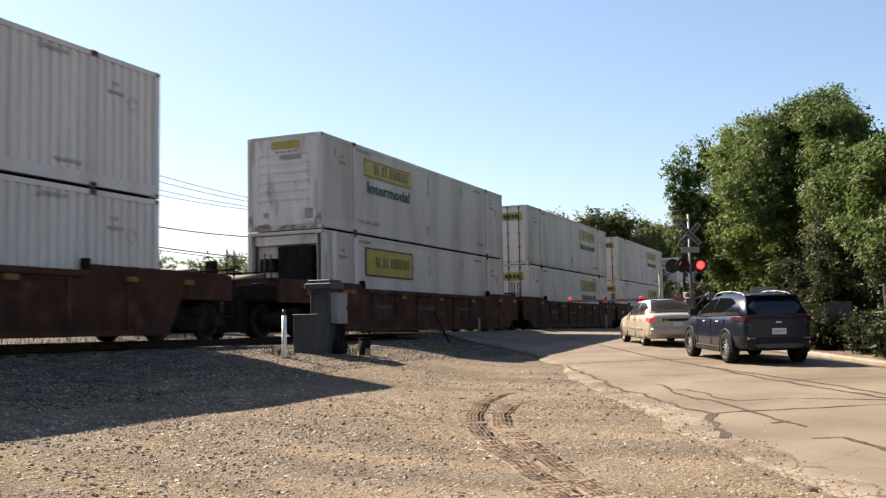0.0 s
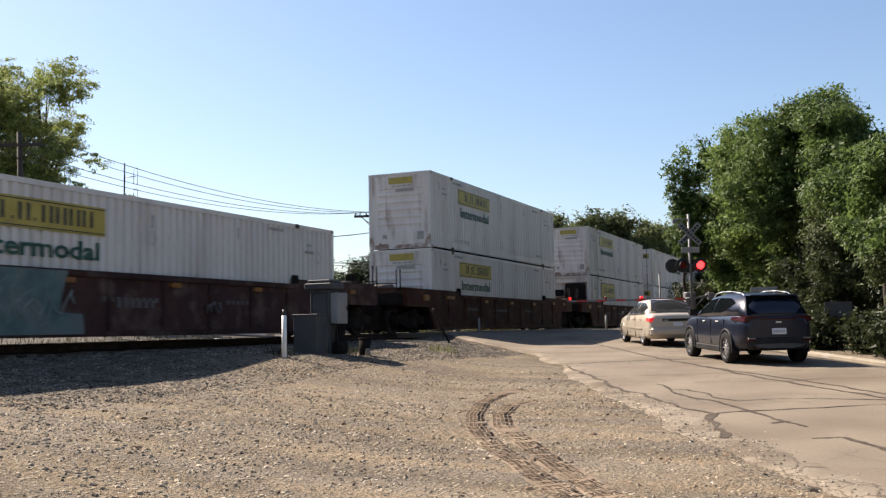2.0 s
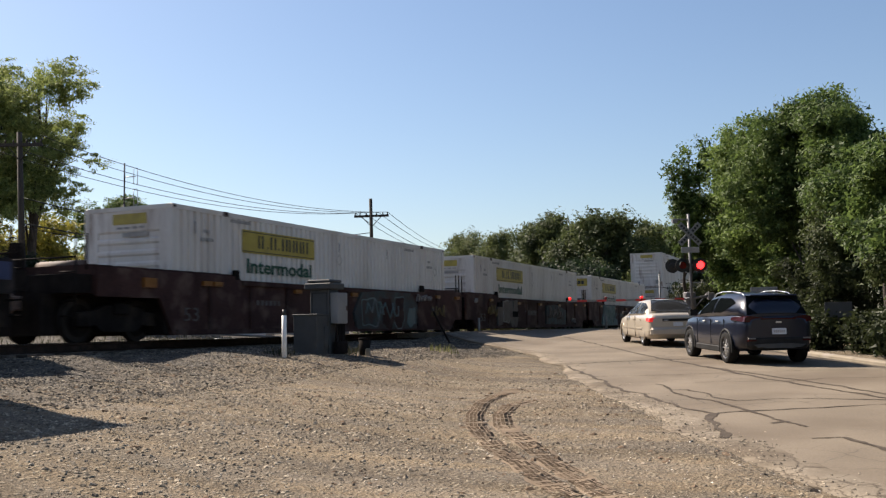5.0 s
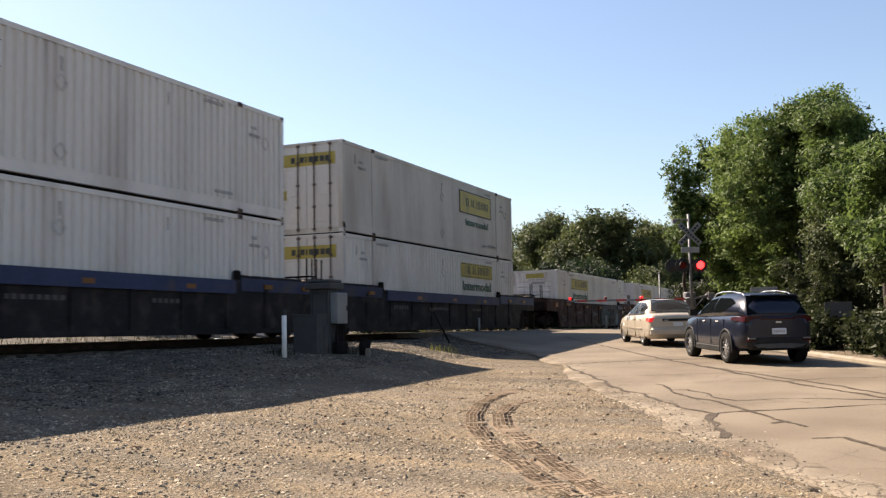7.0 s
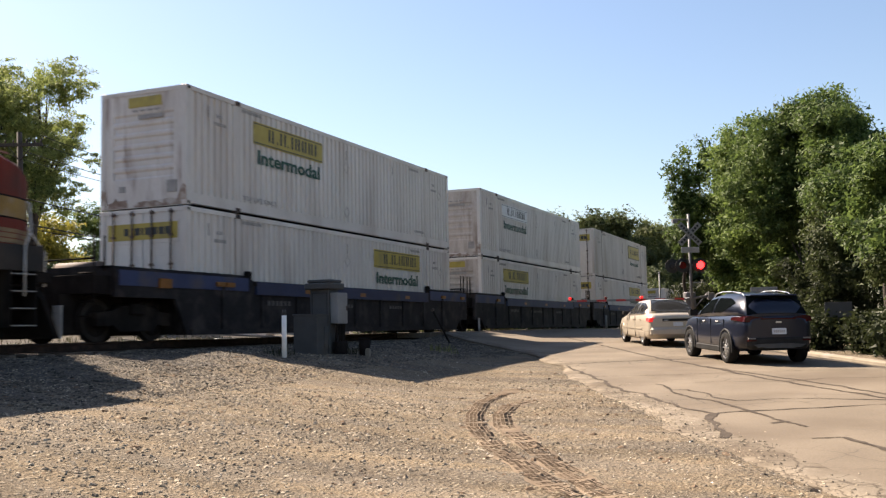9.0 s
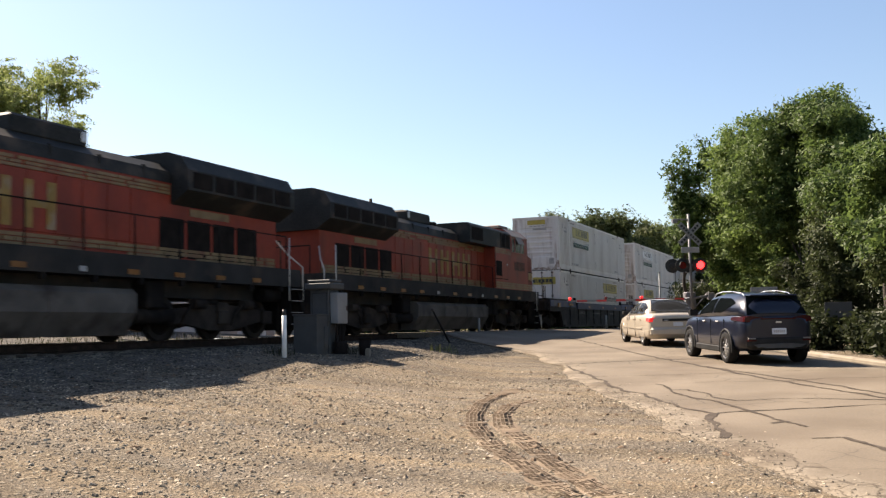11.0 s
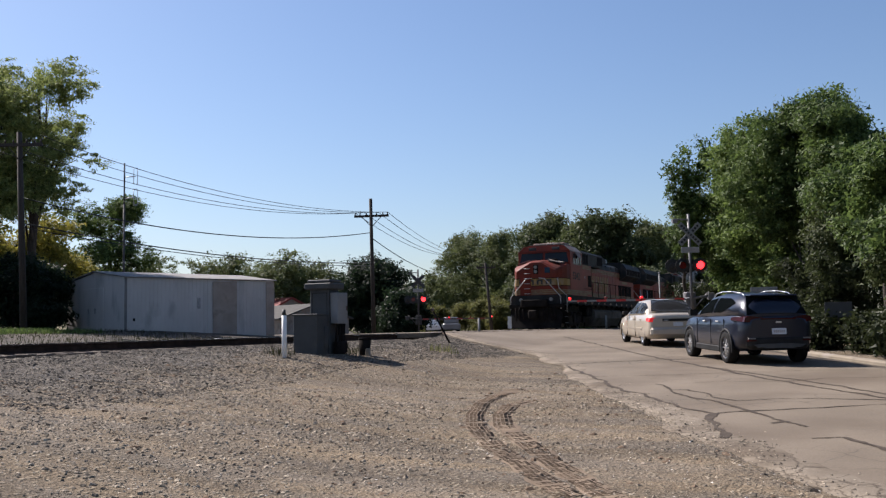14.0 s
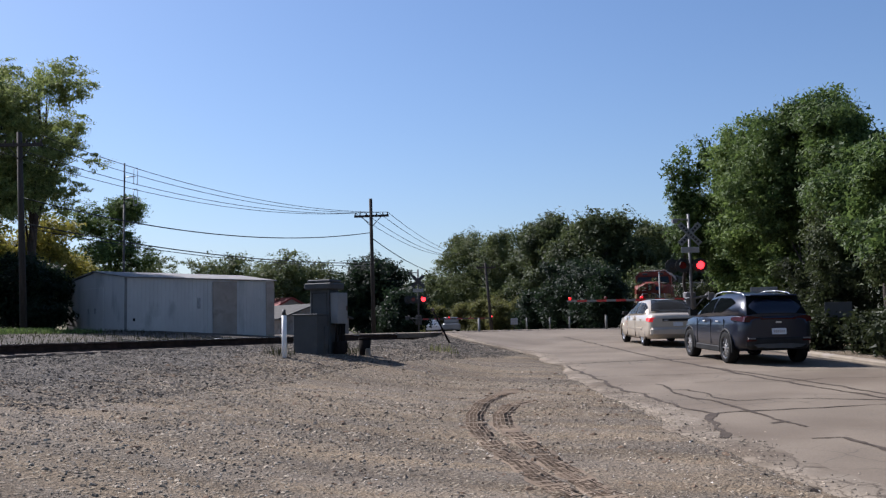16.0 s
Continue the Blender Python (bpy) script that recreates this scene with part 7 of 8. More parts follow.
    box(bm, *sorted((-s * 0.95, -s * 0.7)), -0.06, 0.16, z - 0.05, z + 0.25, bevel=0.02)
    part("counterweight", bm, metal, c)
    arm = new("gate_arm", None)
    arm.parent = c
    n = int(arm_len / 0.41)
    for i in range(n):
        a, b = 0.3 + i * 0.41, 0.3 + (i + 1) * 0.41
        taper = 0.055 - 0.02 * i / n
        bm = bmesh.new()
        box(bm, *sorted((s * a, s * b)), 0.03, 0.06, z - taper, z + taper)
        part("stripe", bm, red if i % 2 == 0 else board, arm, "red stripe" if i % 2 == 0 else "white stripe")
    for j, d in enumerate((arm_len + 0.1, arm_len * 0.72, arm_len * 0.42)):
        bm = bmesh.new()
        box(bm, s * d - 0.03, s * d + 0.03, 0.0, 0.1, z + 0.04, z + 0.10)
        cyl(bm, (s * d, -0.03, z + 0.11), (s * d, 0.12, z + 0.11), 0.05, n=14)
        part("arm_lamp", bm, "red_small" if j == 0 else "red_dim", arm, "steady red tip lamp" if j == 0 else "")
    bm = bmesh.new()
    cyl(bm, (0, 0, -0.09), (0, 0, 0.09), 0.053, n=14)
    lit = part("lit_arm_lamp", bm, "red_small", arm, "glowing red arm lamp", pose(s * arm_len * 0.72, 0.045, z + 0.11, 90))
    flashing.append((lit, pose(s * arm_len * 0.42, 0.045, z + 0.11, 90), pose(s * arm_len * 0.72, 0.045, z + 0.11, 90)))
    return c


crossing_signal(road_frame(41.4, 6.25), -1, 5.0, 1.38, "crossing signal with crossbuck and lowered striped gate beside the road")
crossing_signal(road_frame(63.9, 29.0), 1, 5.2, 1.35, "crossing signal with lowered gate on the far side of the tracks", "cabinet", "cabinet", "barn_red")


# ---- railway boxes and posts ----
def signal_cabinet():
    x, y = 19.39, 11.14
    g = ground_z(x, y)
    c = thing("signal_cabinet", "grey steel trackside signal cabinet on a pedestal with a capped roof", "cabinet", at=pose(x, y, g - 0.05))
    bm = bmesh.new()
    box(bm, -0.26, 0.2, -0.24, 0.24, -0.1, 1.48, bevel=0.012)
    body = part("body", bm, "cabinet", c)
    bm = bmesh.new()
    box(bm, -0.36, 0.30, -0.34, 0.34, 1.48, 1.62, bevel=0.02)
    box(bm, -0.3, 0.26, -0.3, 0.3, 1.63, 1.70, bevel=0.02)
    part("cap", bm, "cabinet", c, "overhanging grey cap")
    bm = bmesh.new()
    box(bm, -0.2, 0.26, -0.44, -0.245, 0.70, 1.40, bevel=0.012)
    d = part("side_box", bm, "cabinet_light", c, "pale grey junction box")
    quick("latch", "casting", d, (0.18, 0.22, -0.455, -0.44, 1.0, 1.1))
    bm = bmesh.new()
    for i, dx in enumerate((-0.1, 0.02, 0.14, 0.24)):
        tube(bm, [(dx, -0.36, 0.72), (dx + 0.03 * math.sin(i), -0.34, 0.35), (dx, -0.33, -0.1)], 0.03, n=8)
    box(bm, -0.18, 0.3, -0.42, -0.30, 0.02, 0.3, bevel=0.02)
    part("conduit", bm, "under", c, "dark cable conduits below the box")
    quick("door_seam", "under", body, (-0.264, -0.26, -0.2, -0.19, 0.1, 1.4), (-0.264, -0.26, 0.18, 0.19, 0.1, 1.4), (-0.264, -0.26, -0.19, 0.18, 1.39, 1.4))
    x2, y2 = 18.79, 11.15
    c2 = thing("equipment_box", "low dark grey equipment box standing beside the signal cabinet", "cabinet", at=pose(x2, y2, ground_z(x2, y2)))
    bm = bmesh.new()
    box(bm, -0.24, 0.24, -0.28, 0.32, -0.1, 0.84, bevel=0.012)
    part("body", bm, "cabinet", c2)
    bm = bmesh.new()
    box(bm, -0.26, 0.26, -0.3, 0.34, 0.84, 0.87, bevel=0.008)
    part("lid", bm, "cabinet", c2)
    bm = bmesh.new()
    box(bm, 0.06, 0.23, -0.30, -0.28, 0.1, 0.6, bevel=0.01)
    part("hatch", bm, "cabinet", c2)


def post(x, y, h, r, label, mat="post_white", cap=None, lean=(0, 0)):
    c = thing("marker_post", label, "post", "marker posts", at=pose(x, y, ground_z(x, y), lean[0], lean[1], 0))
    bm = bmesh.new()
    cyl(bm, (0, 0, -0.2), (0, 0, h), r, r * 0.97, n=14)
    part("shaft", bm, mat, c)
    bm = bmesh.new()
    cyl(bm, (0, 0, h), (0, 0, h + (0.12 if cap else 0.03)), r * (0.9 if cap else 1.05), r * 0.6, n=14)
    part("cap", bm, cap or mat, c)


signal_cabinet()
post(17.24, 10.88, 0.87, 0.052, "white plastic marker post with a dark top beside the signal cabinet", cap="black")
WHITE_POST = "short pale marker post by the crossing"
post(37.0, 14.1, 0.80, 0.05, WHITE_POST, "post_grey")
post(51.4, 12.3, 0.72, 0.06, WHITE_POST, "post_grey")
for x, y in ((61.0, 19.9), (61.6, 18.5), (60.3, 16.8)):
    post(x, y, 0.78, 0.048, "short pale marker post beyond the tracks", "post_grey")


def stub():
    x, y = 19.82, 10.36
    c = thing("pipe_stub", "short rusty pipe stub with a pale rag in the gravel", "pipe stub", at=pose(x, y, ground_z(x, y)))
    bm = bmesh.new()
    cyl(bm, (0, 0, -0.1), (0, 0, 0.36), 0.12, 0.14, n=14)
    cyl(bm, (0, 0, 0.36), (0, 0, 0.40), 0.15, 0.15, n=14)
    part("pipe", bm, "under", c)
    bm = bmesh.new()
    for i in range(5):
        box(bm, -0.18 + 0.03 * i, -0.11 + 0.03 * i, -0.22 + 0.02 * i, -0.1 + 0.02 * i, -0.02, 0.16 - 0.03 * i, bevel=0.02)
    part("rag", bm, "concrete", c, "dusty torn wrapping")


def leaning_rod():
    a, b = Vector((29.6, 12.28, surface_z(29.6, 12.28))), Vector((29.05, 12.68, 2.12))
    c = thing("switch_stand", "dark iron bar leaning beside the track near the crossing", "iron bar")
    bm = bmesh.new()
    cyl(bm, a - Vector((0, 0, 0.1)), b, 0.034, 0.028, n=10)
    part("bar", bm, "under", c)
    bm = bmesh.new()
    cyl(bm, b - Vector((0.04, 0, 0)), b + Vector((0.04, 0, 0.02)), 0.05, n=10)
    part("handle", bm, "casting", c)


stub()
leaning_rod()


# ---- poles and wires ----
def pole(name, foot, top, r, label, arm=None):
    c = thing(name, label, "utility pole", "utility poles")
    bm = bmesh.new()
    cyl(bm, Vector(foot) - Vector((0, 0, 0.4)), top, r, r * 0.7, n=12)
    part("shaft", bm, "pole_wood", c)
    if arm:
        p, q = Vector(arm[0]), Vector(arm[1])
        bm = bmesh.new()
        d = (q - p).normalized()
        side = Vector((-d.y, d.x, 0)) * 0.055
        vs = []
        for e in (p, q):
            vs.append([bm.verts.new(e + side * sx + Vector((0, 0, 0.075 * sz))) for sx, sz in ((-1, -1), (1, -1), (1, 1), (-1, 1))])
        for i in range(4):
            bm.faces.new((vs[0][i], vs[0][(i + 1) % 4], vs[1][(i + 1) % 4], vs[1][i]))
        bm.faces.new(vs[0])
        bm.faces.new(vs[1])
        part("cross_arm", bm, "pole_wood", c)
        mid = (p + q) / 2
        for f in (0.2, 0.8):
            bm = bmesh.new()
            tube(bm, [p.lerp(q, f), mid - Vector((0, 0, 0.75))], 0.025)
            part("brace", bm, "pole_wood", c)
        for f in (0.03, 0.17, 0.35, 0.65, 0.83, 0.97):
            bm = bmesh.new()
            o = p.lerp(q, f)
            cyl(bm, o + Vector((0, 0, 0.07)), o + Vector((0, 0, 0.24)), 0.05, 0.035, n=8)
            part("insulator", bm, "pole_wood", c)
    return c


ARM = ((58.96, 31.51, 9.36), (59.89, 29.31, 9.40))
pole("utility_pole", (60.05, 30.66, 1.05), (59.32, 30.41, 10.58), 0.16, "tall wooden utility pole with a cross arm and wires", ARM)
pole("utility_pole", (33.98, 35.53, 1.7), (33.3, 35.3, 11.0), 0.17, "dark wooden utility pole behind the track", ((32.9, 36.2, 10.4), (33.7, 34.3, 10.4)))
pole("utility_pole", (80.24, 29.31, 0.9), (79.5, 29.6, 7.2), 0.15, "leaning wooden pole among the trees beyond the crossing", ((79.2, 30.3, 6.8), (79.9, 28.8, 6.8)))


def wire(p, q, sag, r, label="thin black overhead wire between poles"):
    p, q = Vector(p), Vector(q)
    bm = bmesh.new()
    n = 22
    pts = [p.lerp(q, i / n) - Vector((0, 0, sag * 4 * (i / n) * (1 - i / n))) for i in range(n + 1)]
    tube(bm, pts, r, n=5)
    ob = part("overhead_wire", bm, "wire")
    tagged(ob, label, "wire", "overhead wires")


for f, dz in ((0.03, 0.0), (0.30, 0.05), (0.70, 0.05), (0.97, 0.0)):
    a, b = Vector(ARM[0]), Vector(ARM[1])
    o = a.lerp(b, f) + Vector((0, 0, 0.24))
    left = Vector((32.9, 36.2, 10.64)).lerp(Vector((33.7, 34.3, 10.64)), f) + Vector((0, 0, 0.75 * f - 0.55))
    wire(o, left, 0.95, 0.016)
    wire(o, Vector((101.2, 43.0, 9.9)).lerp(Vector((102.2, 40.6, 9.9)), f), 0.55, 0.02)
wire((59.5, 30.5, 8.24), (33.4, 35.4, 8.0), 1.0, 0.03, "thick black overhead cable between poles")
wire((59.6, 30.5, 6.15), (33.5, 35.4, 6.8), 0.55, 0.03, "thick black overhead cable between poles")
wire((59.6, 30.5, 5.95), (33.5, 35.4, 6.6), 0.5, 0.02)
wire((59.5, 30.5, 7.9), (101.2, 42.6, 7.6), 0.5, 0.032, "thick black overhead cable between poles")


def antenna():
    c = thing("antenna_mast", "slim grey antenna mast with two dipole loops", "antenna", at=pose(59.0, 51.6, ground_z(59, 51.6)))
    bm = bmesh.new()
    cyl(bm, (0, 0, -0.3), (0, 0, 10.2), 0.09, 0.08, n=10)
    cyl(bm, (0, 0, 10.2), (0, 0, 13.4), 0.06, n=8)
    part("mast", bm, "cabinet", c)
    for z in (12.3, 10.6 + 0.05):
        bm = bmesh.new()
        q = Vector((0.55, -0.62, 0))
        tube(bm, [(0, 0, z), q + Vector((0, 0, z + 0.1))], 0.04)
        for d in (-0.1, 0.1):
            tube(bm, [q + Vector((d, -d, z - 0.5)), q + Vector((d, -d, z + 0.75))], 0.025)
        for e in (-0.5, 0.75):
            tube(bm, [q + Vector((-0.1, 0.1, z + e)), q + Vector((0.1, -0.1, z + e))], 0.025)
        part("dipole", bm, "galv", c)


antenna()


# ---- buildings ----
def shed():
    o = Vector((39.9, 34.8, 0))
    u, v = Vector((0.928, -0.373, 0)), Vector((0.373, 0.928, 0))
    g = 1.68
    m = Matrix(((u.x, v.x, 0, o.x), (u.y, v.y, 0, o.y), (0, 0, 1, g), (0, 0, 0, 1)))
    c = thing("storage_shed", "long low white metal storage shed with a grey roof", "shed", at=m)
    lu, lv, h = 9.3, 6.9, 2.82
    bm = bmesh.new()
    n = 40
    front = []
    for i in range(n):
        x, d = lu * i / n, lu / n
        front += [(x, 0.0), (x + d * 0.7, 0.0), (x + d * 0.78, 0.012), (x + d * 0.92, 0.012)]
    prism(bm, front + [(lu, 0.0), (lu, 0.1), (0.0, 0.1)], -0.4, h, "z")
    part("wall", bm, "wall_white", c)
    bm = bmesh.new()
    box(bm, 0.0, lu, lv - 0.1, lv, -0.4, h)
    part("wall", bm, "wall_white", c)
    bm = bmesh.new()
    prism(bm, [(0.1, -0.4), (0.1, h), (lv * 0.5, h + 0.42), (lv - 0.1, h), (lv - 0.1, -0.4)], 0.0, 0.1, "x")
    part("gable_wall", bm, "wall_white", c)
    bm = bmesh.new()
    prism(bm, [(0.1, -0.4), (0.1, h), (lv * 0.5, h + 0.42), (lv - 0.1, h), (lv - 0.1, -0.4)], lu - 0.1, lu, "x")
    part("gable_wall", bm, "wall_white", c)
    bm = bmesh.new()
    prism(bm, [(-0.12, h), (-0.12, h + 0.05), (lv * 0.5, h + 0.52), (lv + 0.12, h + 0.05), (lv + 0.12, h), (lv * 0.5, h + 0.44)], -0.12, lu + 0.12, "x")
    part("roof", bm, "roof_grey", c)
    quick("door", "wall_tan", c, (5.2, 6.75, -0.05, -0.002, -0.35, 2.72), label="tan sliding door")
    quick("corner_trim", "wall_tan", c, (8.75, 9.31, -0.045, -0.002, -0.35, 2.75))
    quick("corner_trim", "roof_grey", c, (-0.03, 0.10, -0.04, -0.002, -0.35, 2.8))
    quick("vent", "print", c, (4.25, 4.42, -0.04, -0.002, 1.2, 1.8))
    quick("vent", "under", c, (0.45, 0.55, -0.04, -0.002, 0.55, 0.7))
    for y in (3.2, 4.0):
        quick("hatch", "print", c, (-0.045, 0.0, y, y + 0.2, 1.0, 1.3))
    quick("gable_door", "wall_white", c, (-0.035, 0.0, 2.4, 4.8, -0.3, 2.4), bevel=0.01)


def house():
    c = thing("house", "pale house with a light grey gabled roof among trees", "house", at=pose(84.0, 52.0, 0.5, 0, 0, -25))
    bm = bmesh.new()
    prism(bm, [(-4, -0.4), (-4, 2.3), (0, 3.6), (4, 2.3), (4, -0.4)], -4, 4, "y")
    part("wall", bm, "wall_tan", c)
    bm = bmesh.new()
    prism(bm, [(-4.4, 2.15), (-4.4, 2.3), (0, 3.75), (4.4, 2.3), (4.4, 2.15), (0, 3.62)], -4.3, 4.3, "y")
    part("roof", bm, "shingle_pale", c)
    for y in (-2.4, 0.6):
        quick("window", "glass", c, (-4.05, -3.98, y, y + 1.2, 0.8, 1.9))
    c = thing("barn", "red roofed barn behind the pale house", "barn", at=pose(95.5, 62.5, 0.0, 0, 0, -25))
    bm = bmesh.new()
    prism(bm, [(-4, -0.4), (-4, 3.4), (0, 5.2), (4, 3.4), (4, -0.4)], -5, 5, "y")
    part("wall", bm, "wall_tan", c)
    bm = bmesh.new()
    prism(bm, [(-4.4, 3.2), (-4.4, 3.4), (0, 5.4), (4.4, 3.4), (4.4, 3.2), (0, 5.22)], -5.3, 5.3, "y")
    part("roof", bm, "barn_red", c)


shed()
house()


# ---- roadside signs and small works ----
def plate_sign(x, y, z0, w, h, label, turn, bars=True, mat="sign_face"):
    g = ground_z(x, y)
    c = thing("road_sign", label, "sign", at=pose(x, y, g, 0, 0, turn))
    bm = bmesh.new()
    box(bm, -0.03, 0.03, 0.02, 0.06, -0.3, z0 + h - g)
    part("post", bm, "pole_wood", c)
    p = quick("plate", mat, c, (-w / 2, w / 2, 0.0, 0.015, z0 - g, z0 + h - g), bevel=0.003)
    if bars:
        quick("lettering_bar", "print", p, *[(-w * 0.4 + i * w * 0.2, -w * 0.4 + i * w * 0.2 + w * 0.14, -0.006, 0.0, z0 - g + h * f, z0 - g + h * (f + 0.18)) for i in range(4) for f in (0.2, 0.6)])


plate_sign(29.2, 0.42, 1.62, 0.72, 0.42, "small pale sign plate half hidden by roadside leaves", -85, False, "cabinet")
plate_sign(31.4, 2.55, 2.32, 0.8, 0.28, "weathered grey sign plate behind the waiting suv", -80, True, "cabinet_light")
plate_sign(72.0, 24.5, 1.75, 0.55, 0.5, "square white sign beyond the tracks", -70, True)


def bent_pipe():
    c = thing("pipe_stand", "slim galvanised pipe standing by the gate", "pipe stand", at=pose(43.0, 7.85, ground_z(43.0, 7.85)))
    bm = bmesh.new()
    tube(bm, [(0, 0, -0.2), (0, 0, 2.58)], 0.035, n=8)
    cyl(bm, (0, 0, 2.58), (0, 0, 2.64), 0.05, n=8)
    part("pipe", bm, "cabinet_light", c)


bent_pipe()


def relay_case():
    x, y = RELAY
    c = thing("relay_case", "grey metal relay case among the trees behind the gate", "cabinet", at=road_frame(x, y))
    bm = bmesh.new()
    box(bm, -0.5, 0.5, -0.4, 0.4, -0.1, 2.15, bevel=0.02)
    part("body", bm, "cabinet_light", c)
    bm = bmesh.new()
    box(bm, -0.56, 0.56, -0.46, 0.46, 2.15, 2.24, bevel=0.02)
    part("lid", bm, "cabinet_light", c)
    quick("door", "cabinet_light", c, (-0.42, 0.42, -0.42, -0.4, 0.1, 2.0), bevel=0.006)


RELAY = (48.6, 7.2)
relay_case()
build_pickup(facing_us(108.0, -4.7), "white pickup truck waiting beyond the crossing")
build_pickup(facing_us(88.0, -3.15), "silver grey car waiting beyond the crossing", "car_silver", (1.5, 4.7), "car", "car")


# ---- tyre tracks, weeds ----
def tyre_track(points, width, seed):
    """Pressed tread: worn patches of fine slanting ridges along a curved run in the dirt."""
    rnd = random.Random(seed)
    run = []
    for a, b in zip(points, points[1:]):
        n = int(math.hypot(b[0] - a[0], b[1] - a[1]) / 0.055)
        run += [(a[0] + (b[0] - a[0]) * i / n, a[1] + (b[1] - a[1]) * i / n) for i in range(n)]
    bm = bmesh.new()
    for i in range(2, len(run) - 2):
        x, y = run[i]
        d = Vector((run[i + 2][0] - run[i - 2][0], run[i + 2][1] - run[i - 2][1], 0)).normalized()
        s = Vector((-d.y, d.x, 0))
        worn = 0.8 * noise.noise((x * 1.1, y * 1.1, seed))
        if worn > 0.48 or rnd.random() < 0.06:
            continue
        tall = 0.0112 * min(1.0, 0.4 + (0.48 - worn) * 1.8)
        for lane in range(5):
            if rnd.random() < 0.08:
                continue
            f0 = -0.5 + lane * 0.2 + 0.015
            a = Vector((x, y, 0)) + s * width * f0
            b = Vector((x, y, 0)) + s * width * (f0 + 0.165) + d * 0.022 * (1 if lane < 3 else -1)
            low, top = [], []
            for p in (a, b):
                for dd in (-0.016, 0.016):
                    q = p + d * dd
                    low.append(bm.verts.new((q.x, q.y, surface_z(q.x, q.y) - 0.012)))
                top.append(bm.verts.new((p.x, p.y, surface_z(p.x, p.y) + tall * rnd.uniform(0.5, 1.0))))
            bm.faces.new((low[0], low[2], top[1], top[0]))
            bm.faces.new((low[3], low[1], top[0], top[1]))
            bm.faces.new((low[0], top[0], low[1]))
            bm.faces.new((low[2], low[3], top[1]))
    ob = part("tyre_track", bm, "tread_dirt")
    tagged(ob, "ridged tyre track pressed into the dirt", "tyre track", "tyre tracks", "stuff")
    # smooth pale rut that the tread runs in
    bm = bmesh.new()
    last = None
    for i in range(2, len(run) - 2, 2):
        x, y = run[i]
        d = Vector((run[i + 2][0] - run[i - 2][0], run[i + 2][1] - run[i - 2][1], 0)).normalized()
        s = Vector((-d.y, d.x, 0))
        row = []
        for j in range(7):
            f = (j / 6 - 0.5) * (1.25 + 0.7 * noise.noise((x * 2.3, y * 2.3, seed + j // 3 * 5)))
            q = Vector((x, y, 0)) + s * width * 1.15 * f
            edge = j in (0, 6)
            row.append(bm.verts.new((q.x, q.y, surface_z(q.x, q.y) + (-0.012 if edge else 0.0035 if j in (1, 5) else 0.002))))
        if last:
            for j in range(6):
                bm.faces.new((last[j], last[j + 1], row[j + 1], row[j])).smooth = True
        last = row
    rut = part("rut", bm, "pale_dirt")
    tagged(rut, "smooth pale wheel rut pressed into the dirt", "wheel rut", "wheel ruts", "stuff")


tyre_track([(16.4, 5.5), (15.6, 5.54), (14.1, 5.33), (12.65, 4.91), (11.6, 4.5), (10.75, 4.06), (9.85, 3.56), (9.2, 3.09), (8.5, 2.67), (7.6, 2.1)], 0.26, 1)
tyre_track([(14.7, 4.79), (13.9, 4.81), (12.85, 4.59), (11.7, 4.16), (10.85, 3.69), (10.2, 3.32), (9.55, 2.94), (8.95, 2.57), (8.4, 2.24), (7.5, 1.7)], 0.26, 2)


def tuft(area, count, size, label, seed, mat="grass"):
    rnd = np.random.RandomState(seed)
    vs, fs = [], []
    for i in range(count):
        x, y = area[0] + (area[1] - area[0]) * rnd.rand(), area[2] + (area[3] - area[2]) * rnd.rand()
        z = ground_z(x, y)
        h = size * (0.4 + 0.8 * rnd.rand())
        a = rnd.rand() * 6.28
        dx, dy = math.cos(a) * 0.012, math.sin(a) * 0.012
        lx, ly = rnd.normal() * h * 0.35, rnd.normal() * h * 0.35
        n = len(vs)
        vs += [(x - dx, y - dy, z - 0.02), (x + dx, y + dy, z - 0.02), (x + lx * 0.4 + dx * 0.7, y + ly * 0.4 + dy * 0.7, z + h * 0.6), (x + lx * 0.4 - dx * 0.7, y + ly * 0.4 - dy * 0.7, z + h * 0.6), (x + lx, y + ly, z + h)]
        fs += [(n, n + 1, n + 2, n + 3), (n + 3, n + 2, n + 4)]
    me = bpy.data.meshes.new("grass")
    me.from_pydata(vs, [], fs)
    me.materials.append(M[mat])
    tagged(new("grass", me), label, "grass", kind="stuff")


tuft((23.6, 24.6, 9.8, 10.6), 45, 0.2, "dry yellow weeds by the track near the crossing", 1, "leaf_olive")
tuft((32.2, 34.0, 13.0, 14.0), 160, 0.25, "dry weeds beside the crossing", 6, "leaf_olive")
tuft((19.6, 20.6, 10.5, 11.5), 90, 0.22, "dry weeds round the signal cabinet", 2)
tuft((17.3, 17.9, 10.9, 11.5), 50, 0.2, "dry weeds round the marker post", 3)
tuft((20, 40, 23, 37), 5000, 0.13, "short scrubby grass and weeds beyond the track", 5, "grass")
tuft((24, 34.5, 31, 37), 6000, 0.22, "rough dark grass strip beyond the track", 4, "leaf")
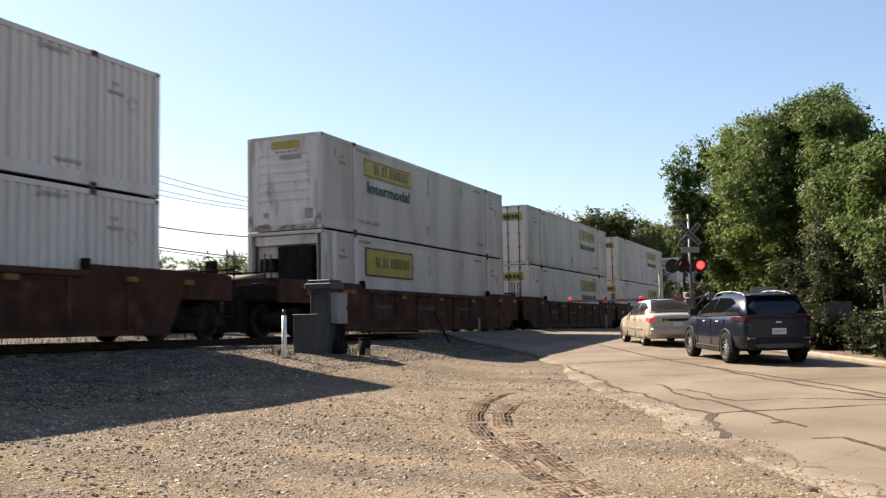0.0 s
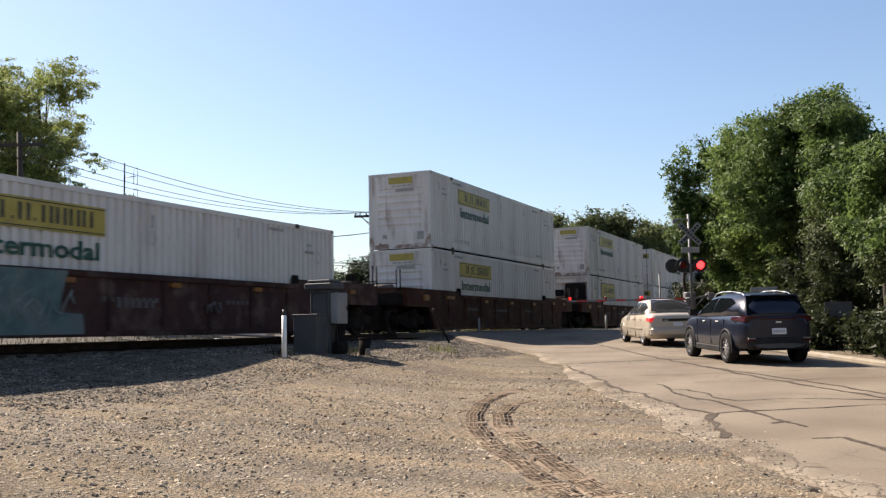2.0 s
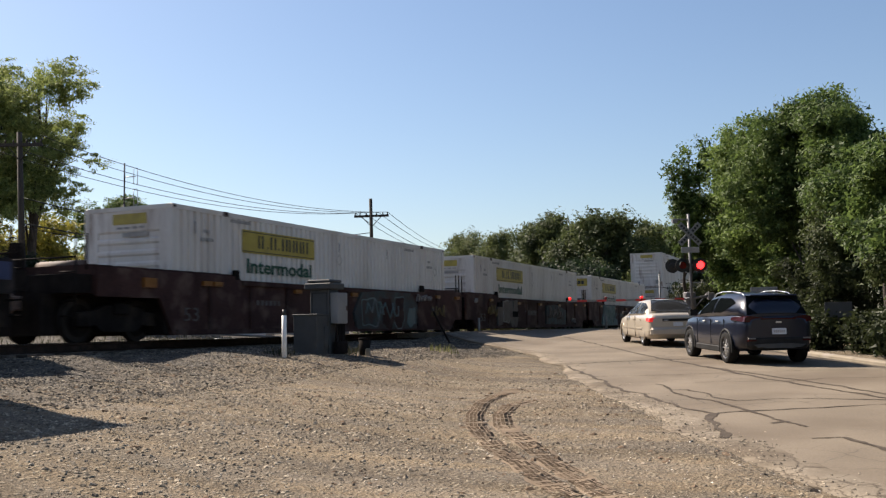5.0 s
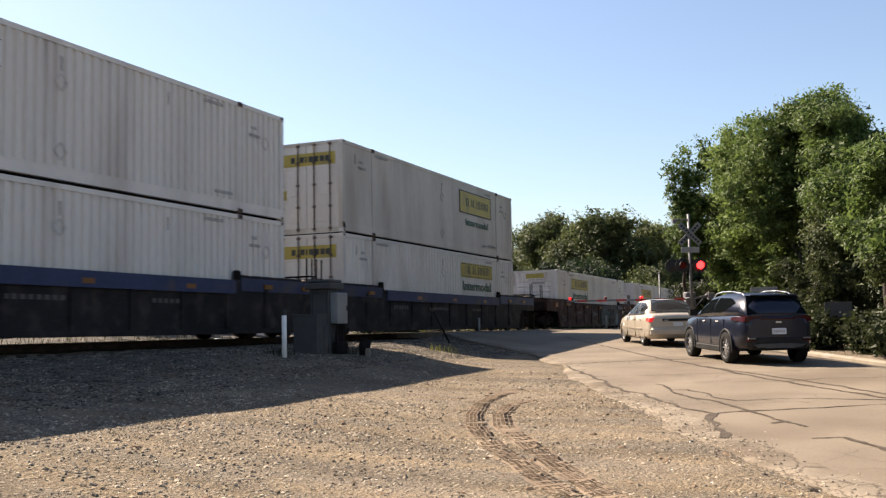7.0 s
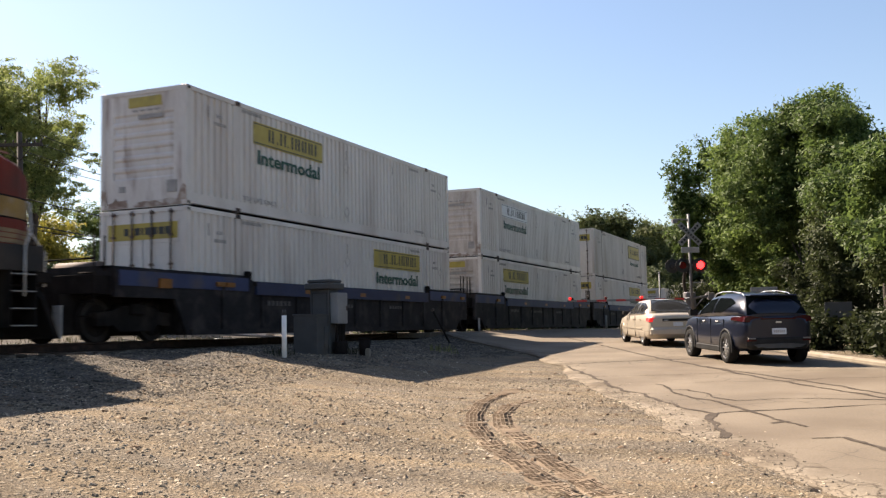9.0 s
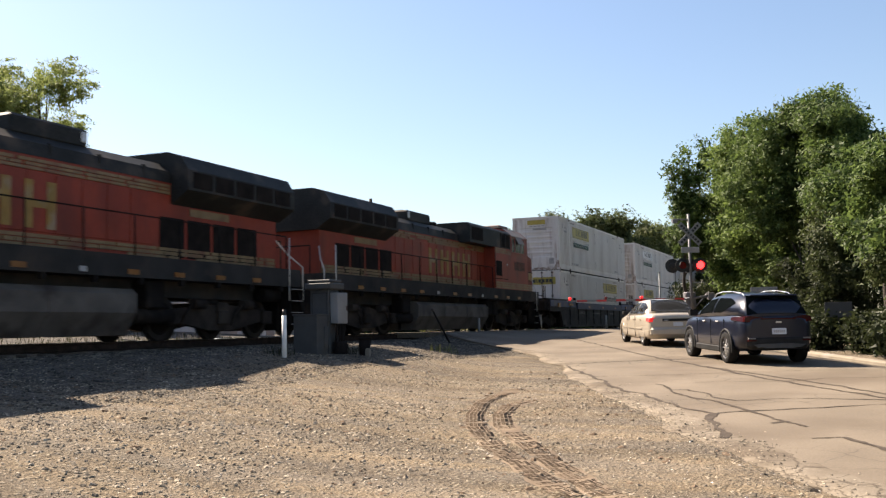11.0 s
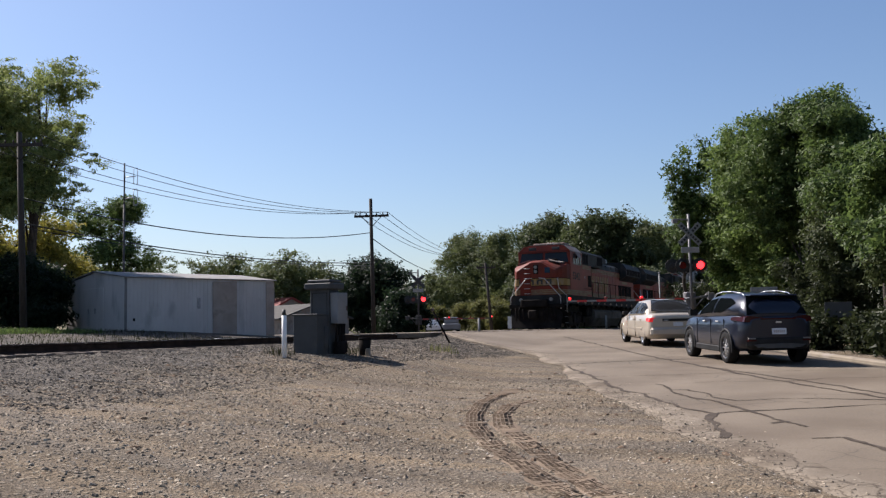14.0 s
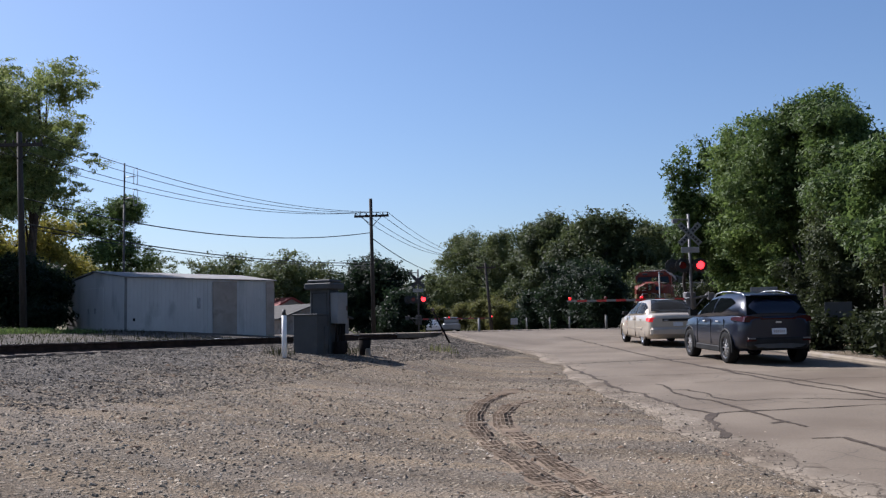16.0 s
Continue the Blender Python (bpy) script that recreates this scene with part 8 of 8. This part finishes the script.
# ---- trees ----
def leaves(name, blobs, count, size, mat, seed, parent=None, droop=0.2, flat=0.75):
    """A crown of many single leaves, gathered in clumps over the blobs (x, y, z, rx, ry, rz)."""
    rnd = np.random.RandomState(seed)
    count = int(count * 1.5)
    blobs = np.array(blobs, float)
    vol = (blobs[:, 3] * blobs[:, 4] * blobs[:, 5]) ** 0.67
    per = 40
    pick = rnd.choice(len(blobs), size=max(8, count // per), p=vol / vol.sum())
    d = rnd.normal(size=(len(pick), 3))
    d /= np.linalg.norm(d, axis=1)[:, None]
    rad = 0.55 + 0.47 * rnd.rand(len(pick))[:, None] ** 0.6
    clump = blobs[pick, :3] + d * blobs[pick, 3:] * rad
    spread = size * (1.7 + 2.0 * rnd.rand(len(pick)))
    e = rnd.normal(size=(len(pick) * per, 3))
    e /= np.linalg.norm(e, axis=1)[:, None]
    e *= rnd.rand(len(e), 1) ** 0.45
    bough = d * np.array([1, 1, 0.35]) + rnd.normal(size=d.shape) * 0.35
    bough /= np.linalg.norm(bough, axis=1)[:, None]
    along = (rnd.rand(len(e), 1) * 2 - 1.1) * 0.95
    pos = np.repeat(clump, per, axis=0) + (e * np.array([0.75, 0.75, flat * 0.75]) + np.repeat(bough, per, axis=0) * along) * np.repeat(spread, per)[:, None]
    n = len(pos)
    # the leaves of one bough lie much alike
    lie = d * 0.7 + np.array([0, 0, 0.55]) + rnd.normal(size=d.shape) * 0.5
    face = np.repeat(lie / np.linalg.norm(lie, axis=1)[:, None], per, axis=0) + rnd.normal(size=(n, 3)) * 0.42
    face /= np.linalg.norm(face, axis=1)[:, None]
    a = rnd.normal(size=(n, 3))
    a[:, 2] -= droop
    a -= face * (a * face).sum(axis=1)[:, None]
    a /= np.linalg.norm(a, axis=1)[:, None]
    b = np.cross(face, a)
    ln = size * (0.7 + 0.8 * rnd.rand(n, 1))
    wd = ln * (0.17 + 0.13 * rnd.rand(n, 1))
    foot = pos - a * ln * 0.5
    verts = np.stack([foot + b * wd, pos + a * ln * 0.5, foot - b * wd], axis=1).reshape(-1, 3)
    me = bpy.data.meshes.new(name)
    me.vertices.add(3 * n)
    me.vertices.foreach_set("co", verts.ravel())
    me.loops.add(3 * n)
    me.loops.foreach_set("vertex_index", np.arange(3 * n))
    me.polygons.add(n)
    me.polygons.foreach_set("loop_start", np.arange(0, 3 * n, 3))
    me.materials.append(M[mat])
    me.update(calc_edges=True)
    me.validate()
    ob = new(name, me)
    if parent is not None:
        ob.parent = parent
    return ob


def trunk_mesh(height, r, limbs, seed):
    rnd = random.Random(seed)
    bm = bmesh.new()
    pts = [Vector((0, 0, -0.2))]
    steps = 6
    for i in range(1, steps + 1):
        pts.append(Vector((0.04 * height * rnd.uniform(-0.5, 0.5), 0.04 * height * rnd.uniform(-0.5, 0.5), height * i / steps)))
    for i in range(steps):
        cyl(bm, pts[i], pts[i + 1], r * (1 - 0.8 * i / steps) * (1.25 if i == 0 else 1), r * (1 - 0.8 * (i + 1) / steps), n=10, caps=False)
    for x, y, z in limbs:
        tip = Vector((x, y, z))
        f = max(0.25, min(0.85, z / height * 0.62))
        i = f * steps
        a = pts[int(i)].lerp(pts[min(steps, int(i) + 1)], i - int(i))
        mid = a.lerp(tip, 0.5) + Vector((0, 0, -0.05 * height))
        cyl(bm, a, mid, r * 0.38, r * 0.22, n=7, caps=False)
        cyl(bm, mid, tip, r * 0.22, r * 0.05, n=6, caps=False)
        for j in range(2):
            t2 = tip + Vector((rnd.uniform(-1, 1), rnd.uniform(-1, 1), rnd.uniform(0, 0.6))) * 0.07 * height
            cyl(bm, mid, t2, r * 0.12, r * 0.03, n=5, caps=False)
    return bm


def tree(base, height, blobs, count, size, mat, seed, label, trunk_r=0.2, group="", name="tree", category="tree", flat=0.75):
    """blobs are given from the foot of the trunk."""
    x, y = base
    t = thing(name, label, category, group, at=pose(x, y, ground_z(x, y)))
    limbs = [(b[0] * 0.65, b[1] * 0.65, b[2] * 0.95) for b in blobs if b[2] > 0.3 * height][:9]
    part("trunk", trunk_mesh(height * 0.8, trunk_r, limbs, seed), "bark", t)
    leaves("crown", blobs, count, size, mat, seed, t, flat=flat)
    return t


def blob_crown(height, low, radius, n, seed, squash=1.0):
    rnd = random.Random(seed)
    out = [(0, 0, (height + low) / 2, radius * 0.55, radius * 0.55, (height - low) * 0.36)]
    for i in range(n):
        f = rnd.random()
        z = low + (height - low) * (0.08 + 0.84 * f)
        env = radius * (0.45 + 0.55 * math.sin(math.pi * min(1, 0.15 + 0.8 * f)))
        a = rnd.uniform(0, math.tau)
        d = env * rnd.uniform(0.35, 0.85)
        s = radius * rnd.uniform(0.24, 0.44)
        out.append((math.cos(a) * d, math.sin(a) * d * squash, z, s, s, s * 0.75))
    return out


SHADY = "dense green broadleaf tree hanging over the shaded roadside"
# roadside wood on the right of the road (k along the road, w to its right, height, radius)
# trees from x 56 to 78 are added unseen to shade the far containers
for i, (x, y, top, rad, low, n) in enumerate(((44.6, 4.4, 9.9, 1.55, 1.0, 24000), (41.8, 3.1, 10.2, 2.8, 1.0, 36000), (38.9, 1.4, 9.8, 2.7, 3.6, 36000), (36.6, 0.45, 9.2, 1.7, 4.4, 22000),
                                            (31.8, -1.0, 6.6, 2.2, 3.0, 26000), (27.4, -1.8, 6.4, 2.4, 2.7, 22000), (46.5, 0.5, 11.0, 3.0, 2.0, 16000), (42.5, -3.0, 8.6, 3.0, 2.0, 14000), (43.8, 1.0, 6.0, 1.8, 0.6, 12000), (36.5, -0.4, 6.2, 1.9, 1.6, 16000), (29.6, -1.6, 4.6, 1.3, 1.2, 12000), (49, 3.5, 8.5, 3.0, 1.0, 12000), (56, 3.5, 9.5, 3.2, 1.0, 9000), (63, 4.5, 9.0, 3.2, 1.0, 9000), (60, -2.5, 10.5, 3.6, 1.0, 8000), (70, 2.0, 9.0, 3.4, 1.0, 8000), (78, 3.0, 9.0, 3.4, 1.0, 8000), (36.5, -5.0, 8.5, 3.0, 0.5, 10000), (32, -5.2, 8.0, 3.0, 0.5, 10000), (41, -7.0, 9.5, 3.2, 0.5, 9000), (28, -5.5, 7.5, 2.8, 0.5, 9000), (50, -2.0, 9.0, 3.0, 0.4, 10000), (44, -2.2, 6.0, 2.4, 0.3, 9000))):
    h = top - ground_z(x, y)
    # leaf tone follows the light: brighter on lit crowns, darker on shaded ones
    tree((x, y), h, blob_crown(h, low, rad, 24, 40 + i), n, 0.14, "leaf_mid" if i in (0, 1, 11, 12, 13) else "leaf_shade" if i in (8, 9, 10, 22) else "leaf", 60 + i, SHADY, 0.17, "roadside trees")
# upright shoots of a young tree beside the crossing signal
g = ground_z(43.3, 6.75)
shoots = [(0.39 * a, -0.92 * a, z - g, r, r, rz) for a, z, r, rz in ((-0.5, 7.9, 0.18, 0.8), (-0.2, 7.2, 0.26, 0.8), (0.15, 8.4, 0.24, 1.0), (0.45, 7.6, 0.35, 0.9), (1.0, 8.6, 0.22, 1.0), (0.5, 6.4, 0.8, 0.9), (0.0, 5.6, 0.6, 0.9), (0.7, 5.2, 0.9, 0.8))]
tree((43.3, 6.75), 8.0, shoots, 9000, 0.15, "leaf", 77, "slender young tree with upright shoots beside the crossing signal", 0.1, "roadside trees")
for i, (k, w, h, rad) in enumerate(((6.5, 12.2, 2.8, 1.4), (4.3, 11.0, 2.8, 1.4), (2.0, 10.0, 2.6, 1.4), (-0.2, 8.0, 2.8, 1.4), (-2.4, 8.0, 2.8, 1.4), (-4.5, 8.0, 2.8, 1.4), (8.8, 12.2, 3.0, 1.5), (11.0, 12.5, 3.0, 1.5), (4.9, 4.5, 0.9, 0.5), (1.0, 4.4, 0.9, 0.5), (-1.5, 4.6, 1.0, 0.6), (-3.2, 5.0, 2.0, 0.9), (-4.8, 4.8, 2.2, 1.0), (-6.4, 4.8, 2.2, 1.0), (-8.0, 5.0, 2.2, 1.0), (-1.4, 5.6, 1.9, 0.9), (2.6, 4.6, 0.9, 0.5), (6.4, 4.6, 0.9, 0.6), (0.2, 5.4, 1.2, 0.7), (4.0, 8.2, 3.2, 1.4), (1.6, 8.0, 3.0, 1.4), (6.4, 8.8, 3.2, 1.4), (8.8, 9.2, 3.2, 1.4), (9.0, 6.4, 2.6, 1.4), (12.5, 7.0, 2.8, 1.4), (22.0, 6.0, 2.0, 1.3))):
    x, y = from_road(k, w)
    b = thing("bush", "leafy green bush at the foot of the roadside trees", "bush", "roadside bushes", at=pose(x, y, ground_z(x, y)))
    # the shade under the trees is put into near-black bush leaves
    leaves("foliage", [(bx, by, max(0.35, bz), sx, sy, sz) for bx, by, bz, sx, sy, sz in blob_crown(h, 0.0, rad, 12, 80 + i)], 6500, 0.13, "leaf_dark" if w > 7.5 else "leaf_bush_shade", 90 + i, b)
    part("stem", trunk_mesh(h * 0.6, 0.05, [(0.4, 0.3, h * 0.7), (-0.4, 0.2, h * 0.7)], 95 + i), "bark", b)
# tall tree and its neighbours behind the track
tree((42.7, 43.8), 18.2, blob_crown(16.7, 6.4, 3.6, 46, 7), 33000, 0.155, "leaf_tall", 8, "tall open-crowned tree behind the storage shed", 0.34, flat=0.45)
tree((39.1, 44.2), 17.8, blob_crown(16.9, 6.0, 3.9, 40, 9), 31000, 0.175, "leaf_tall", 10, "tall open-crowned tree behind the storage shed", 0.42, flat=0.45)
tree((62.0, 55.5), 12.6, blob_crown(11.2, 2.4, 3.8, 26, 11), 34000, 0.18, "leaf", 12, "rounded green tree behind the storage shed", 0.3, flat=0.5)
for i, (x, y, h, rad) in enumerate(((48, 55, 9.0, 4.0), (55, 62, 8.0, 4.0), (42, 58, 9.0, 4.5), (36, 52, 8.0, 3.5))):
    tree((x, y), h, blob_crown(h, 0.5, rad, 18, 120 + i), 11000, 0.3, "leaf_yellow", 130 + i, "yellowing shrub-like tree in low sun", 0.2)
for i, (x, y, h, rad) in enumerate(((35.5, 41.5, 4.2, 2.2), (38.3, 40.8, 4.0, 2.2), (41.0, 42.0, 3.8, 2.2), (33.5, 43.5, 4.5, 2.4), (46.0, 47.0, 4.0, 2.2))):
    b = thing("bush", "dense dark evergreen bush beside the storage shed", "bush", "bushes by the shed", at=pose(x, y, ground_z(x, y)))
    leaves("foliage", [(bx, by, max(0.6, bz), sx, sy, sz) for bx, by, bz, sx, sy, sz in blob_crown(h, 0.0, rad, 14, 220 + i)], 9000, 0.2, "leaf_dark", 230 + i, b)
    part("stem", trunk_mesh(h * 0.6, 0.08, [(0.5, 0.3, h * 0.7), (-0.4, 0.4, h * 0.7)], 240 + i), "bark", b)
for i, (x, y, h, rad) in enumerate(((44.0, 52.5, 8.5, 3.6), (50.5, 50.5, 7.6, 3.2), (47.0, 56.0, 9.0, 3.6))):
    tree((x, y), h, blob_crown(h, 2.0, rad, 20, 250 + i), 11000, 0.28, "leaf_yellow", 260 + i, "yellowing tree behind the storage shed", 0.2)
# trees beyond the crossing
FAR = "green tree in the wood beyond the crossing"
FAR_PLACES = [(91, 66, 9.4, 4.0, 15000), (98, 61.5, 9.6, 5.0, 17000), (97, 48.6, 8.4, 4.4, 19000), (88, 41.5, 4.5, 2.4, 9000), (118, 62, 9.4, 6.0, 12000), (140, 59, 8.6, 5.5, 14000), (150, 75, 10.4, 8, 14000), (125, 85, 11, 7, 12000), (120, 100, 12, 8, 12000), (170, 66, 10, 7, 12000)]
for k, w, h, rad, n in ((142.7, -6.4, 7.2, 2.8, 8000), (142.4, -3.2, 10.6, 3.6, 11000), (142, 0.2, 16.6, 4.6, 15000), (137, 4.0, 17.2, 4.8, 16000), (126.7, 6.9, 16.6, 4.6, 16000), (106.7, 8.2, 15.2, 4.0, 18000), (84.8, 8.6, 13.2, 3.4, 18000), (77, 10.0, 12.0, 3.4, 20000), (72, 12.0, 12.1, 3.2, 20000), (73.6, 15.2, 11.2, 3.2, 20000), (76.6, 18.5, 10.5, 3.2, 18000), (152, -12, 9, 5, 10000), (150, 9, 14, 6, 10000), (85, 26, 15.4, 5.8, 22000), (88, 32, 14.6, 5.8, 22000), (98, 40, 14.0, 6.2, 20000), (110, 48, 14.0, 6.5, 18000), (120, 16, 12, 6, 12000)):
    FAR_PLACES.append((*from_road(k, w), h, rad, n))
for i, (x, y, h, rad, n) in enumerate(FAR_PLACES):
    # crowns 15 to 18 carry the wood's shade in their leaf colour
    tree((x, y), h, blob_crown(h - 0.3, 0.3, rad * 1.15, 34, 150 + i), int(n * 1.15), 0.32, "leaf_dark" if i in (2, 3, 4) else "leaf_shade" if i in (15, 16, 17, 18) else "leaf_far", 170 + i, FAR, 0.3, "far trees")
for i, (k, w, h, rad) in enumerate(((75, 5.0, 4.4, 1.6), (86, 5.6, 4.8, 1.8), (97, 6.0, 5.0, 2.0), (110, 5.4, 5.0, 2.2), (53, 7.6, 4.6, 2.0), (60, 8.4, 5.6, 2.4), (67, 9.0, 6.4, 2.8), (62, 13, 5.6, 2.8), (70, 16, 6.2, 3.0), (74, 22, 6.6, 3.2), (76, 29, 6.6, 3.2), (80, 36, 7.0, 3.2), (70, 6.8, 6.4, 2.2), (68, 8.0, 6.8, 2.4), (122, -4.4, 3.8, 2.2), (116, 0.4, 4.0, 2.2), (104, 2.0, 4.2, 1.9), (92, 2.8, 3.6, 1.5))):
    # near-black leaves on most scrub stand for the wood's shaded foot
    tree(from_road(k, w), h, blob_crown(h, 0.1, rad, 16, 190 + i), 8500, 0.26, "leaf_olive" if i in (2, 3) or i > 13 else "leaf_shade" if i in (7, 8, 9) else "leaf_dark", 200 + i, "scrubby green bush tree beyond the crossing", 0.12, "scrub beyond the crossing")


# ---- what moves ----
def motions():
    for ob, s, z, turned in moving:
        rows = []
        for t in (0.0, 4.0, 8.0, 12.0, 16.0):
            x = s + SPEED * t
            rows.append((t, pose(x, TRACK_Y, z, 0, 0, 180 if turned else 0)))
        walk(ob, rows)
    for ob, r, x, s in spinning:
        top = ob
        while top.parent:
            top = top.parent
        turned = any(top is m[0] and m[3] for m in moving)
        sign = -1 if turned else 1
        start, stop = max(0.0, (6 - s) / SPEED), min(16.0, (75 - s) / SPEED)
        rows, t = [(0.0, pose(x, 0, r))] if start > 0 else [], start
        step = 1 / 30
        n = int((stop - start) / step)
        for i in range(max(2, n + 1)):
            a = sign * SPEED / r * i * step
            rows.append((start + i * step, Matrix.Translation((x, 0, r)) @ Matrix.Rotation(a, 4, "Y")))
        if rows[-1][0] < 15.9:
            rows.append((16.0, rows[-1][1]))
        rows = [q for q in rows if q[0] <= 16.0]
        walk(ob, rows)

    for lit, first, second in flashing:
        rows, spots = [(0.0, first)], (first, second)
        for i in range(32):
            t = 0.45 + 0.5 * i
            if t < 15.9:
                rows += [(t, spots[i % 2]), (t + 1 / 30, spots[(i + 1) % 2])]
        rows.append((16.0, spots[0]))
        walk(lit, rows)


motions()
